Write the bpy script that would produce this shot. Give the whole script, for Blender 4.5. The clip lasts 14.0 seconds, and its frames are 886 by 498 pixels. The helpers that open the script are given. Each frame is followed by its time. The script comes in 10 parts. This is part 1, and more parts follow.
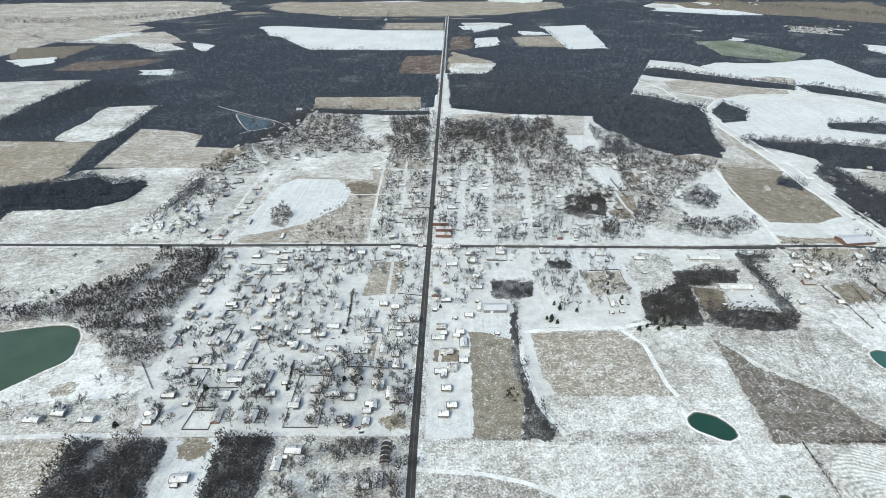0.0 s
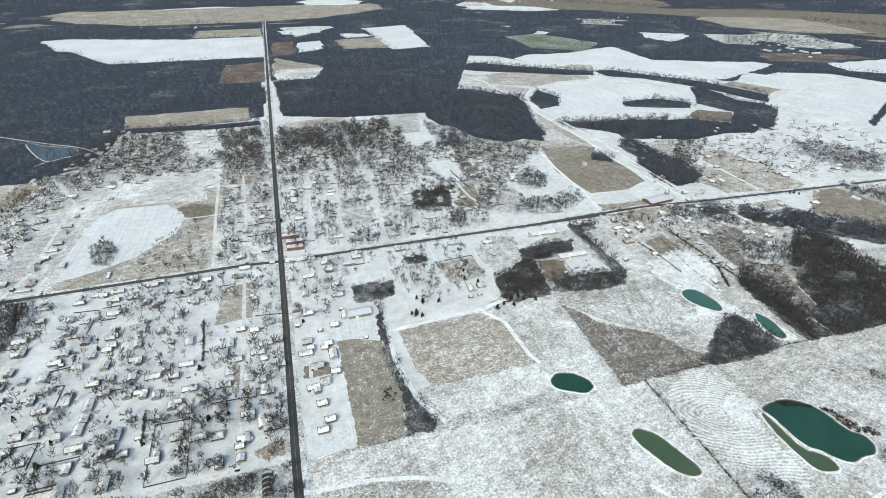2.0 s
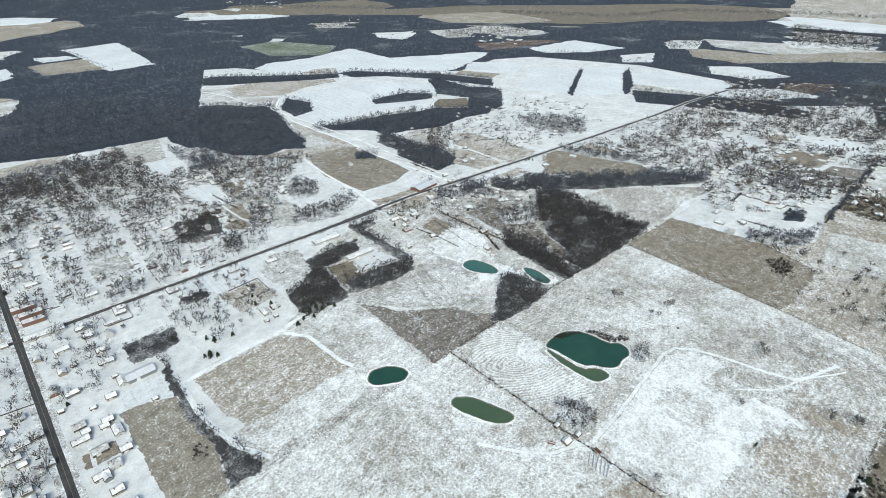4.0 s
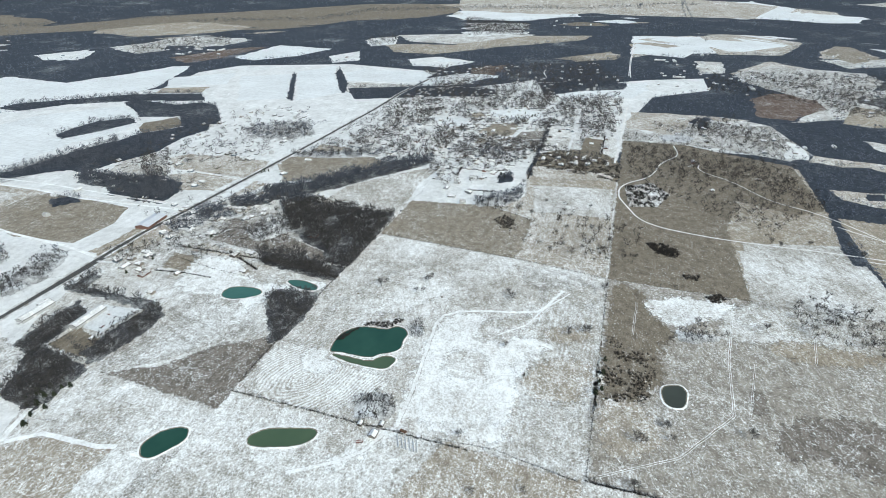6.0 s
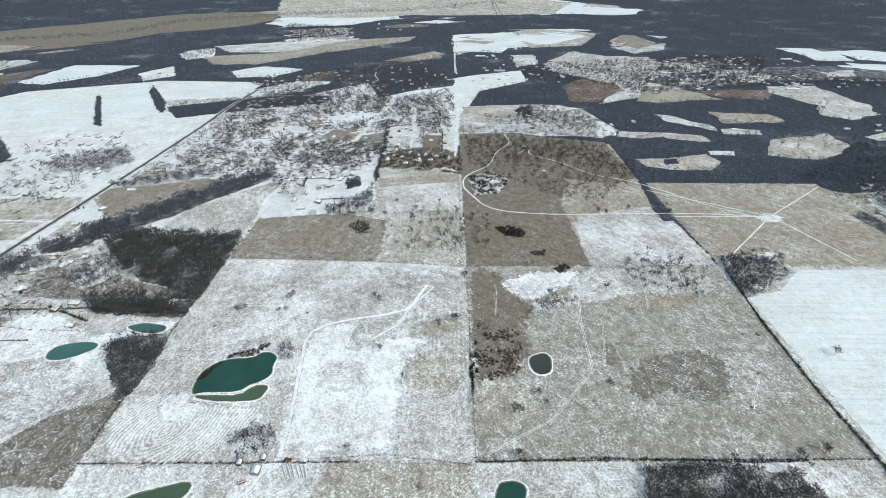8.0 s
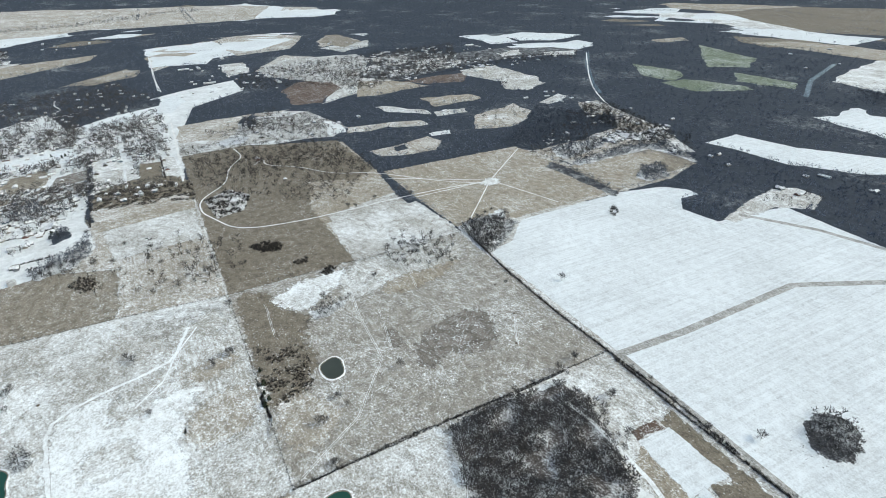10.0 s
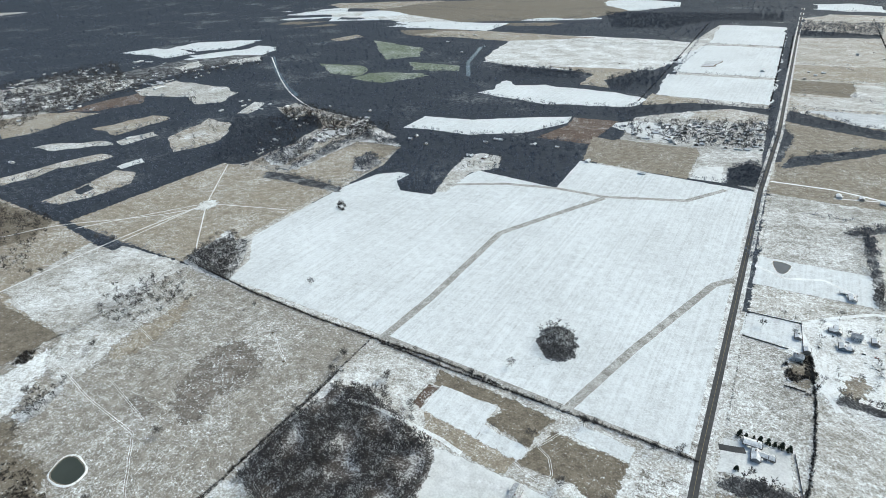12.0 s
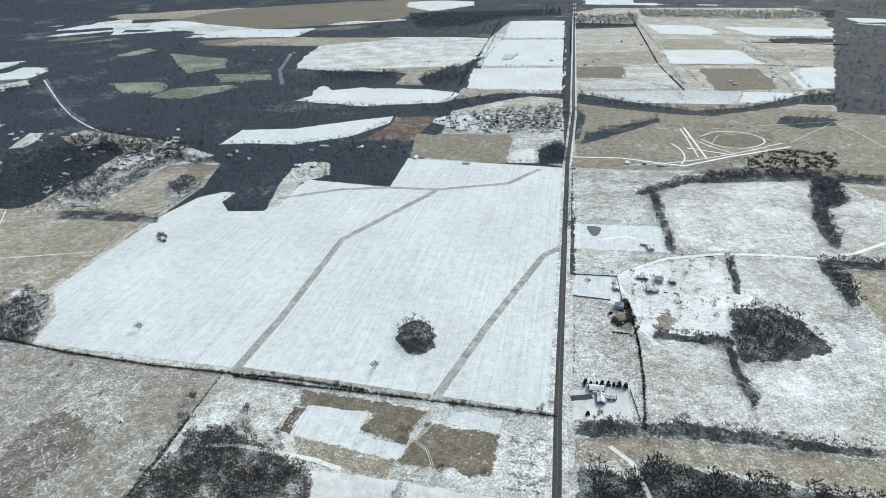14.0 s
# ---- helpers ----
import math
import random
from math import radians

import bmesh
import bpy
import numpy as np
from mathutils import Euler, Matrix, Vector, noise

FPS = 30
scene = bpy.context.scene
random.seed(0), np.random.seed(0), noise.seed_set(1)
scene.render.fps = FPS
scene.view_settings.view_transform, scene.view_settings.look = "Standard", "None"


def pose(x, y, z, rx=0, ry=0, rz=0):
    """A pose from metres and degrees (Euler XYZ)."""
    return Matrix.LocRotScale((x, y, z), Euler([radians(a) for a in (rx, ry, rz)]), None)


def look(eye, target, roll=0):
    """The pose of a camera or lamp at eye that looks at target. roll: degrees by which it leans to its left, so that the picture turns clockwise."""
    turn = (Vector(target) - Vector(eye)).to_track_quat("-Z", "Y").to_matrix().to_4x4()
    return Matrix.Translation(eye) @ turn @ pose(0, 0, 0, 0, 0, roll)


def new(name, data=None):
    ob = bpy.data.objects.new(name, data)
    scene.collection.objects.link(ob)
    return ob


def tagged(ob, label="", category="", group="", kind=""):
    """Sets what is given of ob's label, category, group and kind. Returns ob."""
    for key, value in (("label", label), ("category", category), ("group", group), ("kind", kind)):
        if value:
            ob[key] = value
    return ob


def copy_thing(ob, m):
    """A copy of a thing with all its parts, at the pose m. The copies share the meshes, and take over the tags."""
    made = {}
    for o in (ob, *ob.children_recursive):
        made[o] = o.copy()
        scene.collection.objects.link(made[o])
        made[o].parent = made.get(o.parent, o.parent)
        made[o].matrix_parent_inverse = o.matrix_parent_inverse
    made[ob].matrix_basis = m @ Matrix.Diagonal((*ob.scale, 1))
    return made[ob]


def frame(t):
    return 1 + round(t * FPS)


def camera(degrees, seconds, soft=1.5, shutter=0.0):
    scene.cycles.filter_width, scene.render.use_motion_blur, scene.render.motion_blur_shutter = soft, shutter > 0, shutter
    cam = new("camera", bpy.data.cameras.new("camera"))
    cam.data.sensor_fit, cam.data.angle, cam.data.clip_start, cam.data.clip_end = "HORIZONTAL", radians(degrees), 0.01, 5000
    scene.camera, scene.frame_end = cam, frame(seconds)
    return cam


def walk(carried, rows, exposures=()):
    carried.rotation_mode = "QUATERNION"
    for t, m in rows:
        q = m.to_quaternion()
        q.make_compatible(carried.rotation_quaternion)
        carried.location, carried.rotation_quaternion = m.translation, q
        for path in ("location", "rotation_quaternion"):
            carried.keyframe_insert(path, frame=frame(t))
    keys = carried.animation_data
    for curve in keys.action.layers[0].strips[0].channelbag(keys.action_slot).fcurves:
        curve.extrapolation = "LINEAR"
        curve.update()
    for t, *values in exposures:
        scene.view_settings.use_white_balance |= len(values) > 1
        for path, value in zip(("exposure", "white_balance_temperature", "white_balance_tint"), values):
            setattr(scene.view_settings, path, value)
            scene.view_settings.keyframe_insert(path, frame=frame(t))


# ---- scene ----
H = 455.0  # height of the camera over the ground
cam = camera(79.21, 14.0, 0.7)
PATH = [
    (0.0, pose(0, 0, H, 59.90, -0.00, 0.50)),
    (0.5, pose(0, 0, H, 59.90, -0.05, -4.08)),
    (1.0, pose(0, 0, H, 59.95, -0.12, -8.23)),
    (1.5, pose(0, 0, H, 60.03, -0.16, -12.48)),
    (2.0, pose(0, 0, H, 60.11, -0.14, -17.14)),
    (2.2, pose(0, 0, H, 60.17, -0.15, -18.95)),
    (4.3, pose(0, 0, H, 60.52, 0.23, -48.29)),
    (4.5, pose(0, 0, H, 60.49, 0.23, -51.72)),
    (5.0, pose(0, 0, H, 60.53, 0.18, -58.97)),
    (5.5, pose(0, 0, H, 60.62, 0.23, -65.78)),
    (6.0, pose(0, 0, H, 60.77, 0.33, -72.23)),
    (6.5, pose(0, 0, H, 60.87, 0.41, -77.04)),
    (7.0, pose(0, 0, H, 60.89, 0.52, -80.79)),
    (7.2, pose(0, 0, H, 60.92, 0.59, -82.16)),
    (9.3, pose(0, 0, H, 60.73, 1.22, -107.92)),
    (9.5, pose(0, 0, H, 60.69, 1.26, -111.16)),
    (10.0, pose(0, 0, H, 60.60, 1.42, -118.66)),
    (10.5, pose(0, 0, H, 60.49, 1.44, -125.38)),
    (11.0, pose(0, 0, H, 60.37, 1.43, -133.71)),
    (11.5, pose(0, 0, H, 60.22, 1.52, -142.00)),
    (12.0, pose(0, 0, H, 60.09, 1.56, -149.96)),
    (12.5, pose(0, 0, H, 60.02, 1.60, -156.45)),
    (13.0, pose(0, 0, H, 59.95, 1.61, -161.86)),
    (13.5, pose(0, 0, H, 59.92, 1.56, -165.49)),
    (14.0, pose(0, 0, H, 59.90, 1.54, -168.99)),
]
walk(cam, PATH, [(0.0, 0.28, 6480.0, 0.5), (7.0, 0.29, 6310.0, 0.2), (14.0, 0.22, 6350.0, 0.0)])

from mathutils import geometry

# ---------------------------------------------------------------- world and sun
SUN_ELEVATION, SUN_HEADING = 42.0, 215.0   # degrees; heading clockwise from +y
world = bpy.data.worlds.new("winter_sky")
scene.world = world
world.use_nodes = True
sky = world.node_tree.nodes.new("ShaderNodeTexSky")
sky.sky_type, sky.sun_disc = "NISHITA", False
sky.sun_elevation, sky.sun_rotation = radians(SUN_ELEVATION), radians(SUN_HEADING)
sky.air_density, sky.dust_density = 1.0, 3.0
world.node_tree.links.new(sky.outputs[0], world.node_tree.nodes["Background"].inputs[0])
world.node_tree.nodes["Background"].inputs[1].default_value = 0.15
sun = new("sun", bpy.data.lights.new("sun", "SUN"))
sun.data.energy, sun.data.angle, sun.data.color = 1.5, radians(25), (1.0, 0.95, 0.86)
sx, sy = math.sin(radians(SUN_HEADING)), math.cos(radians(SUN_HEADING))
sun.matrix_basis = look((sx * 800, sy * 800, 800 * math.tan(radians(SUN_ELEVATION))), (0, 0, 0))


# ---------------------------------------------------------------- materials
class Nodes:
    """A material's node tree with short ways to add nodes."""

    def __init__(self, name):
        self.mat = bpy.data.materials.new(name)
        self.mat.use_nodes = True
        self.tree = self.mat.node_tree
        self.bsdf = self.tree.nodes["Principled BSDF"]

    def put(self, kind, **inputs):
        node = self.tree.nodes.new(kind)
        for key, value in inputs.items():
            self.set(node, key.replace("_", " "), value)
        return node

    def set(self, node, key, value):
        socket = node.inputs[int(key)] if key.isdigit() else node.inputs[key]
        if isinstance(value, bpy.types.NodeSocket):
            self.tree.links.new(value, socket)
        else:
            socket.default_value = value

    def noise(self, scale, detail=4.0, rough=0.6, vector=None):
        node = self.put("ShaderNodeTexNoise", Scale=scale, Detail=detail, Roughness=rough)
        self.set(node, "Vector", vector or self.place())
        return node.outputs["Fac"]

    def place(self):
        return self.tree.nodes.new("ShaderNodeNewGeometry").outputs["Position"]

    def turned(self, degrees, stretch):
        """World position turned by degrees and squeezed along its x by stretch."""
        node = self.tree.nodes.new("ShaderNodeMapping")
        self.tree.links.new(self.place(), node.inputs["Vector"])
        node.inputs["Rotation"].default_value = (0, 0, radians(degrees))
        node.vector_type = "TEXTURE"
        node.inputs["Scale"].default_value = (1 / stretch, 1, 1)
        return node.outputs[0]

    def sum(self, a, b, op="ADD"):
        node = self.tree.nodes.new("ShaderNodeMath")
        node.operation = op
        self.set(node, "0", a), self.set(node, "1", b)
        return node.outputs[0]

    def span(self, value, low, high, to_low=0.0, to_high=1.0):
        node = self.put("ShaderNodeMapRange")
        for k, v in enumerate((value, low, high, to_low, to_high)):
            self.set(node, str(k), v)
        return node.outputs[0]

    def mix(self, fac, a, b):
        node = self.tree.nodes.new("ShaderNodeMix")
        node.data_type = "RGBA"
        for socket, value in ((node.inputs[0], fac), (node.inputs[6], a), (node.inputs[7], b)):
            if isinstance(value, bpy.types.NodeSocket):
                self.tree.links.new(value, socket)
            else:
                socket.default_value = value if isinstance(value, float) else (*value, 1)
        return node.outputs[2]

    def done(self, colour, rough=0.9, bump=None, strength=0.3, distance=0.3):
        self.set(self.bsdf, "Base Color", colour if isinstance(colour, bpy.types.NodeSocket) else (*colour, 1))
        self.set(self.bsdf, "Roughness", rough)
        self.bsdf.inputs["Specular IOR Level"].default_value = 0.2
        if bump is not None:
            node = self.put("ShaderNodeBump", Strength=strength, Distance=distance, Height=bump)
            self.tree.links.new(node.outputs[0], self.bsdf.inputs["Normal"])
        return self.mat


SNOW = (0.90, 0.93, 0.93)
THIN_SNOW = (0.68, 0.71, 0.70)


def rise(x, y):
    """The land lies flat, and climbs gently far off."""
    return 2.3e-5 * max(0.0, math.hypot(x, y) - 3600.0) ** 2


def ground_material(name, cover, dark, light, patch=0.011, soft=0.10, rows=None, snow=SNOW, grain=1.0, veins=0.0, spread=0.44, drift=25, rings=None):
    """Grass, stubble or soil under a broken cover of snow. cover: share of snow; rows: (degrees, metres apart, weight);
    veins: weight of snow caught in a net of paths between tufts; drift: the way of the wind, in degrees."""
    n = Nodes(name)
    big, middle, fine, clods = n.noise(patch, 6, 0.62), n.noise(0.075, 5, 0.62), n.noise(0.45, 3, 0.6), n.noise(1.7, 2, 0.6)
    value = n.sum(n.sum(big, spread, "MULTIPLY"), n.sum(middle, 0.20, "MULTIPLY"))
    value = n.sum(value, n.sum(fine, 0.31 * grain, "MULTIPLY"))
    value = n.sum(value, n.sum(clods, 0.13 * grain, "MULTIPLY"))
    if rows:
        angle, apart, weight = rows
        row = n.put("ShaderNodeTexNoise", Scale=1.0 / apart, Detail=3.0, Roughness=0.6, Vector=n.turned(angle, 0.02))
        value = n.sum(value, n.sum(n.sum(row.outputs["Fac"], 0.5, "SUBTRACT"), weight, "MULTIPLY"))
    if rings:
        node = n.put("ShaderNodeMapping", Vector=n.place(), Location=(rings[0], rings[1], 0), Rotation=(0, 0, radians(rings[2])), Scale=(rings[3], 1, 1))
        node.vector_type = "TEXTURE"
        far = n.put("ShaderNodeVectorMath", **{"0": node.outputs[0]})
        far.operation = "LENGTH"
        round_ = n.sum(far.outputs["Value"], n.sum(n.noise(0.012, 3), 40.0, "MULTIPLY"))
        wave = n.put("ShaderNodeMath", **{"0": n.sum(round_, 2 * math.pi / rings[4], "MULTIPLY")})
        wave.operation = "SINE"
        value = n.sum(value, n.sum(wave.outputs[0], rings[5], "MULTIPLY"))
    if veins:
        net = n.put("ShaderNodeMath", **{"0": n.sum(n.noise(0.075, 5, 0.6), 0.5, "SUBTRACT")})
        net.operation = "ABSOLUTE"
        value = n.sum(value, n.span(net.outputs[0], 0.0, 0.035, veins, 0.0))
    if grain >= 1.0:
        blown = n.put("ShaderNodeTexNoise", Scale=0.16, Detail=4.0, Roughness=0.62, Distortion=0.8, Vector=n.turned(drift, 0.22))
        value = n.sum(value, n.sum(n.sum(blown.outputs["Fac"], 0.5, "SUBTRACT"), 0.22, "MULTIPLY"))
        for scale, width, gain in ((0.19, 0.045, 0.11), (0.06, 0.022, 0.09)):
            string = n.put("ShaderNodeMath", **{"0": n.sum(n.noise(scale, 4, 0.6), 0.5, "SUBTRACT")})
            string.operation = "ABSOLUTE"
            value = n.sum(value, n.span(string.outputs[0], 0.0, width, gain, -0.02))
        value = n.sum(value, n.span(n.noise(0.30, 4, 0.68), 0.56, 0.70, -0.01, 0.20))
    edge = 0.5 * (0.20 + spread + 0.44 * grain) + (0.5 - cover) * 0.32 + (0.035 if grain >= 1.0 else 0.0)
    fac = n.span(value, edge - soft * 1.35, edge + soft * 1.35)
    soil = n.mix(n.span(n.sum(middle, fine, "ADD"), 0.80, 1.20), dark, light)
    tufts = n.span(n.noise(0.24, 4, 0.7, n.turned(0, 0.7)), 0.54, 0.66)
    soil = n.mix(n.sum(tufts, 0.55, "MULTIPLY"), soil, tuple(c * 0.45 for c in dark))
    white = n.mix(n.span(n.sum(big, middle, "ADD"), 0.75, 1.25), tuple(c * 0.88 for c in snow), snow)
    rim = n.put("ShaderNodeAttribute")
    rim.attribute_name = "rim"
    ragged = n.span(n.noise(0.11, 6, 0.68), 0.30, 0.70, 0.06, 0.94)
    n.set(n.bsdf, "Alpha", n.span(n.sum(ragged, rim.outputs["Fac"], "SUBTRACT"), -0.05, 0.05))
    return n.done(n.mix(fac, soil, white), 0.85, n.sum(fine, clods, "ADD"), 0.35, 0.4)


GRASS_SNOW = (0.88, 0.91, 0.91)
GROUND = {
    # woods: litter colour shifted to blue to carry the far haze
    "woods": ground_material("haze_blued_leaf_litter", 0.03, (0.025, 0.032, 0.043), (0.058, 0.069, 0.087), 0.004, 0.07, None, THIN_SNOW, 0.99, 0.0, 0.5),
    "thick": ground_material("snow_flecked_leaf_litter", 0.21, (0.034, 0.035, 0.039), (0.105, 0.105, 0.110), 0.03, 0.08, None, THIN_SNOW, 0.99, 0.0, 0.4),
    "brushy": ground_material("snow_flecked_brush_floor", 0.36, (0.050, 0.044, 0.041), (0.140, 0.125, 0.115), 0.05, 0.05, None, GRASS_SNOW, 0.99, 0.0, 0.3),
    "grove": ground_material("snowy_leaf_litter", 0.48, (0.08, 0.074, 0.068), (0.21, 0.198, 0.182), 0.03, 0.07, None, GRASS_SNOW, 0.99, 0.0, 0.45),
    "snow": ground_material("deep_snow", 0.8, (0.47, 0.485, 0.485), (0.60, 0.625, 0.63), 0.006, 0.13, (88, 4.0, 0.55), (0.78, 0.82, 0.83), 1.0, 0.0, 0.3),
    "drift": ground_material("drifted_snow_on_grass", 0.84, (0.27, 0.255, 0.22), (0.46, 0.44, 0.40), 0.011, 0.09, None, SNOW, 1.0, 0.0),
    "snowy": ground_material("thin_snow_on_grass", 0.60, (0.25, 0.236, 0.205), (0.44, 0.42, 0.375), 0.011, 0.09, (90, 4.0, 0.14)),
    "patchy": ground_material("patchy_snow_on_grass", 0.50, (0.24, 0.222, 0.19), (0.42, 0.40, 0.355), 0.011, 0.10, None, GRASS_SNOW),
    "patchy2": ground_material("wind_blown_snow_on_grass", 0.46, (0.20, 0.188, 0.165), (0.37, 0.352, 0.315), 0.011, 0.09, (70, 5.0, 0.16), GRASS_SNOW),
    "grey": ground_material("grey_snowy_grass", 0.42, (0.25, 0.235, 0.20), (0.43, 0.41, 0.365), 0.011, 0.08, None, SNOW, 1.0, 0.0, 0.36),
    "straw": ground_material("straw_coloured_pasture", 0.18, (0.22, 0.188, 0.142), (0.38, 0.335, 0.262), 0.011, 0.09, None, SNOW, 1.0, 0.0, 0.34),
    "straw2": ground_material("pale_straw_pasture", 0.36, (0.245, 0.213, 0.168), (0.405, 0.365, 0.30), 0.011, 0.08, (0, 4.0, 0.14), SNOW, 1.0, 0.0, 0.32),
    "scrubby": ground_material("tufted_pasture", 0.24, (0.20, 0.182, 0.153), (0.37, 0.343, 0.297), 0.011, 0.09, None, GRASS_SNOW, 1.0, 0.0, 0.36),
    "brown": ground_material("dormant_brown_grass", -0.1, (0.125, 0.106, 0.080), (0.255, 0.225, 0.175), 0.011, 0.08, None, GRASS_SNOW, 1.0, 0.02, 0.34),
    "brown2": ground_material("dormant_tan_grass", 0.06, (0.165, 0.143, 0.11), (0.32, 0.283, 0.225), 0.011, 0.08, None, GRASS_SNOW, 1.0, 0.02, 0.34),
    "matted": ground_material("matted_dead_weeds", 0.12, (0.12, 0.106, 0.09), (0.25, 0.226, 0.196), 0.03, 0.06, None, GRASS_SNOW, 1.0, 0.10, 0.34),
    "stub": ground_material("mown_stubble_rows", 0.1, (0.19, 0.172, 0.135), (0.35, 0.322, 0.268), 0.011, 0.06, (90, 2.6, 0.22), SNOW, 1.0, 0.0, 0.3),
    "hayrows": ground_material("snow_lined_hay_rows", 0.48, (0.25, 0.232, 0.198), (0.42, 0.40, 0.355), 0.011, 0.08, (0, 3.4, 0.34), GRASS_SNOW, 1.0, 0.0, 0.36),
    "rings": ground_material("ring_mown_snowy_hay", 0.60, (0.30, 0.285, 0.25), (0.48, 0.46, 0.41), 0.011, 0.10, None, SNOW, 1.0, 0.0, 0.36, 25, (415.0, 314.0, 60.0, 0.62, 6.5, 0.07)),
    "rows": ground_material("garden_rows", 0.58, (0.12, 0.105, 0.09), (0.30, 0.28, 0.24), 0.03, 0.08, (0, 7.0, 0.6)),
    "dirt": ground_material("ploughed_soil", 0.04, (0.085, 0.060, 0.046), (0.16, 0.115, 0.088), 0.015, 0.10),
    "wheat": ground_material("winter_wheat", 0.14, (0.085, 0.112, 0.066), (0.17, 0.20, 0.13), 0.006, 0.12),
    "yard": ground_material("trodden_yard_snow", 0.70, (0.28, 0.283, 0.272), (0.48, 0.485, 0.47), 0.016, 0.24, None, (0.92, 0.95, 0.95), 0.6),
    "ice": ground_material("grey_ice_with_drifts", 0.35, (0.36, 0.38, 0.40), (0.48, 0.50, 0.52), 0.006, 0.14),
    "lane": ground_material("snowy_gravel_lane", 0.85, (0.46, 0.455, 0.43), (0.62, 0.615, 0.59), 0.03, 0.2, None, (0.84, 0.85, 0.84)),
    "street": ground_material("packed_street_snow", 0.66, (0.40, 0.40, 0.395), (0.58, 0.585, 0.58), 0.03, 0.2, None, GRASS_SNOW),
    "track": ground_material("snow_filled_wheel_track", 0.92, (0.48, 0.47, 0.45), (0.64, 0.63, 0.61), 0.03, 0.12),
    "ditch": ground_material("grassy_waterway", 0.0, (0.22, 0.212, 0.19), (0.36, 0.345, 0.32), 0.05, 0.2, None, SNOW, 1.0, 0.0),
    "blotch": ground_material("grey_snow_under_trees", 0.52, (0.24, 0.235, 0.22), (0.44, 0.435, 0.42), 0.05, 0.24, None, GRASS_SNOW),
    "verge": ground_material("ploughed_road_verge", 0.62, (0.17, 0.155, 0.135), (0.36, 0.34, 0.31), 0.05, 0.10),
}


def plain(name, dark, light, scale=0.8, rough=0.8, bump=0.15, detail=4.0, metal=0.0, speckle=0.0):
    """One surface in two tones. speckle: how much its loose pieces differ from each other."""
    n = Nodes(name)
    value = n.sum(n.sum(n.noise(scale, detail), 0.6, "MULTIPLY"), n.sum(n.noise(scale * 7, 2), 0.4, "MULTIPLY"))
    if speckle:
        piece = n.tree.nodes.new("ShaderNodeNewGeometry").outputs["Random Per Island"]
        value = n.sum(value, n.sum(n.sum(piece, 0.5, "SUBTRACT"), speckle, "MULTIPLY"))
    n.bsdf.inputs["Metallic"].default_value = metal
    return n.done(n.mix(n.span(value, 0.32, 0.68), dark, light), rough, value, bump, 0.05)


ASPHALT = plain("worn_asphalt", (0.045, 0.046, 0.048), (0.085, 0.085, 0.086), 0.15, 0.85)
PAINT = plain("worn_road_paint", (0.16, 0.14, 0.08), (0.30, 0.26, 0.13), 0.6, 0.7)
BARK = plain("grey_winter_bark", (0.030, 0.028, 0.026), (0.075, 0.069, 0.063), 0.5, 0.95)
# blue of the distance haze is mixed into these wood twigs
HAZY_WOOD_TWIGS = plain("haze_blued_wood_twigs", (0.036, 0.042, 0.055), (0.125, 0.139, 0.168), 0.07, 0.95, 0.15, 4.0, 0.0, 0.35)
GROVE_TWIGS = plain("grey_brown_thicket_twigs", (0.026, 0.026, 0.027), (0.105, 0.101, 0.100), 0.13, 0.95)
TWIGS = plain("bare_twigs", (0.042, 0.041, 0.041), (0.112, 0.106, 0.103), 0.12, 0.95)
# farthest woods: haze painted in as a bluish twig colour
HAZY_FAR_TWIGS = plain("haze_blued_far_twigs", (0.040, 0.050, 0.072), (0.190, 0.216, 0.266), 0.006, 0.95, 0.15, 4.0, 0.0, 0.45)
SHRUB = plain("bare_brush", (0.028, 0.026, 0.025), (0.075, 0.068, 0.062), 0.15, 0.95)
NEEDLES = plain("cedar_needles", (0.018, 0.024, 0.016), (0.045, 0.055, 0.034), 0.6, 0.9)


def water_material(name, deep, pale):
    n = Nodes(name)
    ripple = n.noise(0.9, 3, 0.6)
    mat = n.done(n.mix(n.span(n.noise(0.02, 3), 0.3, 0.7), deep, pale), 0.12, ripple, 0.06, 0.05)
    n.bsdf.inputs["Specular IOR Level"].default_value = 0.5
    return mat


WATER = {
    "green": water_material("green_pond_water", (0.050, 0.085, 0.055), (0.070, 0.110, 0.070)),
    "teal": water_material("dark_teal_pond_water", (0.016, 0.058, 0.038), (0.026, 0.076, 0.052)),
    "olive": water_material("olive_pond_water", (0.058, 0.096, 0.052), (0.076, 0.116, 0.064)),
    "bright": water_material("turquoise_pond_water", (0.042, 0.118, 0.094), (0.056, 0.142, 0.114)),
    "murky": water_material("murky_grey_pond_water", (0.040, 0.046, 0.034), (0.056, 0.062, 0.046)),
    "slate": water_material("slate_pond_water", (0.03, 0.04, 0.045), (0.05, 0.06, 0.065)),
}

SIDING = {
    "white": plain("white_siding", (0.36, 0.37, 0.37), (0.50, 0.51, 0.51), 1.2, 0.7),
    "tan": plain("tan_siding", (0.22, 0.20, 0.175), (0.30, 0.275, 0.24), 1.2, 0.7),
    "grey": plain("grey_siding", (0.14, 0.15, 0.16), (0.22, 0.23, 0.24), 1.2, 0.7),
    "brick": plain("red_brick", (0.13, 0.075, 0.06), (0.20, 0.12, 0.10), 2.0, 0.9),
    "blue": plain("blue_grey_siding", (0.11, 0.14, 0.17), (0.16, 0.20, 0.23), 1.2, 0.7),
    "dark": plain("dark_weathered_boards", (0.06, 0.052, 0.046), (0.12, 0.105, 0.09), 1.0, 0.9),
}
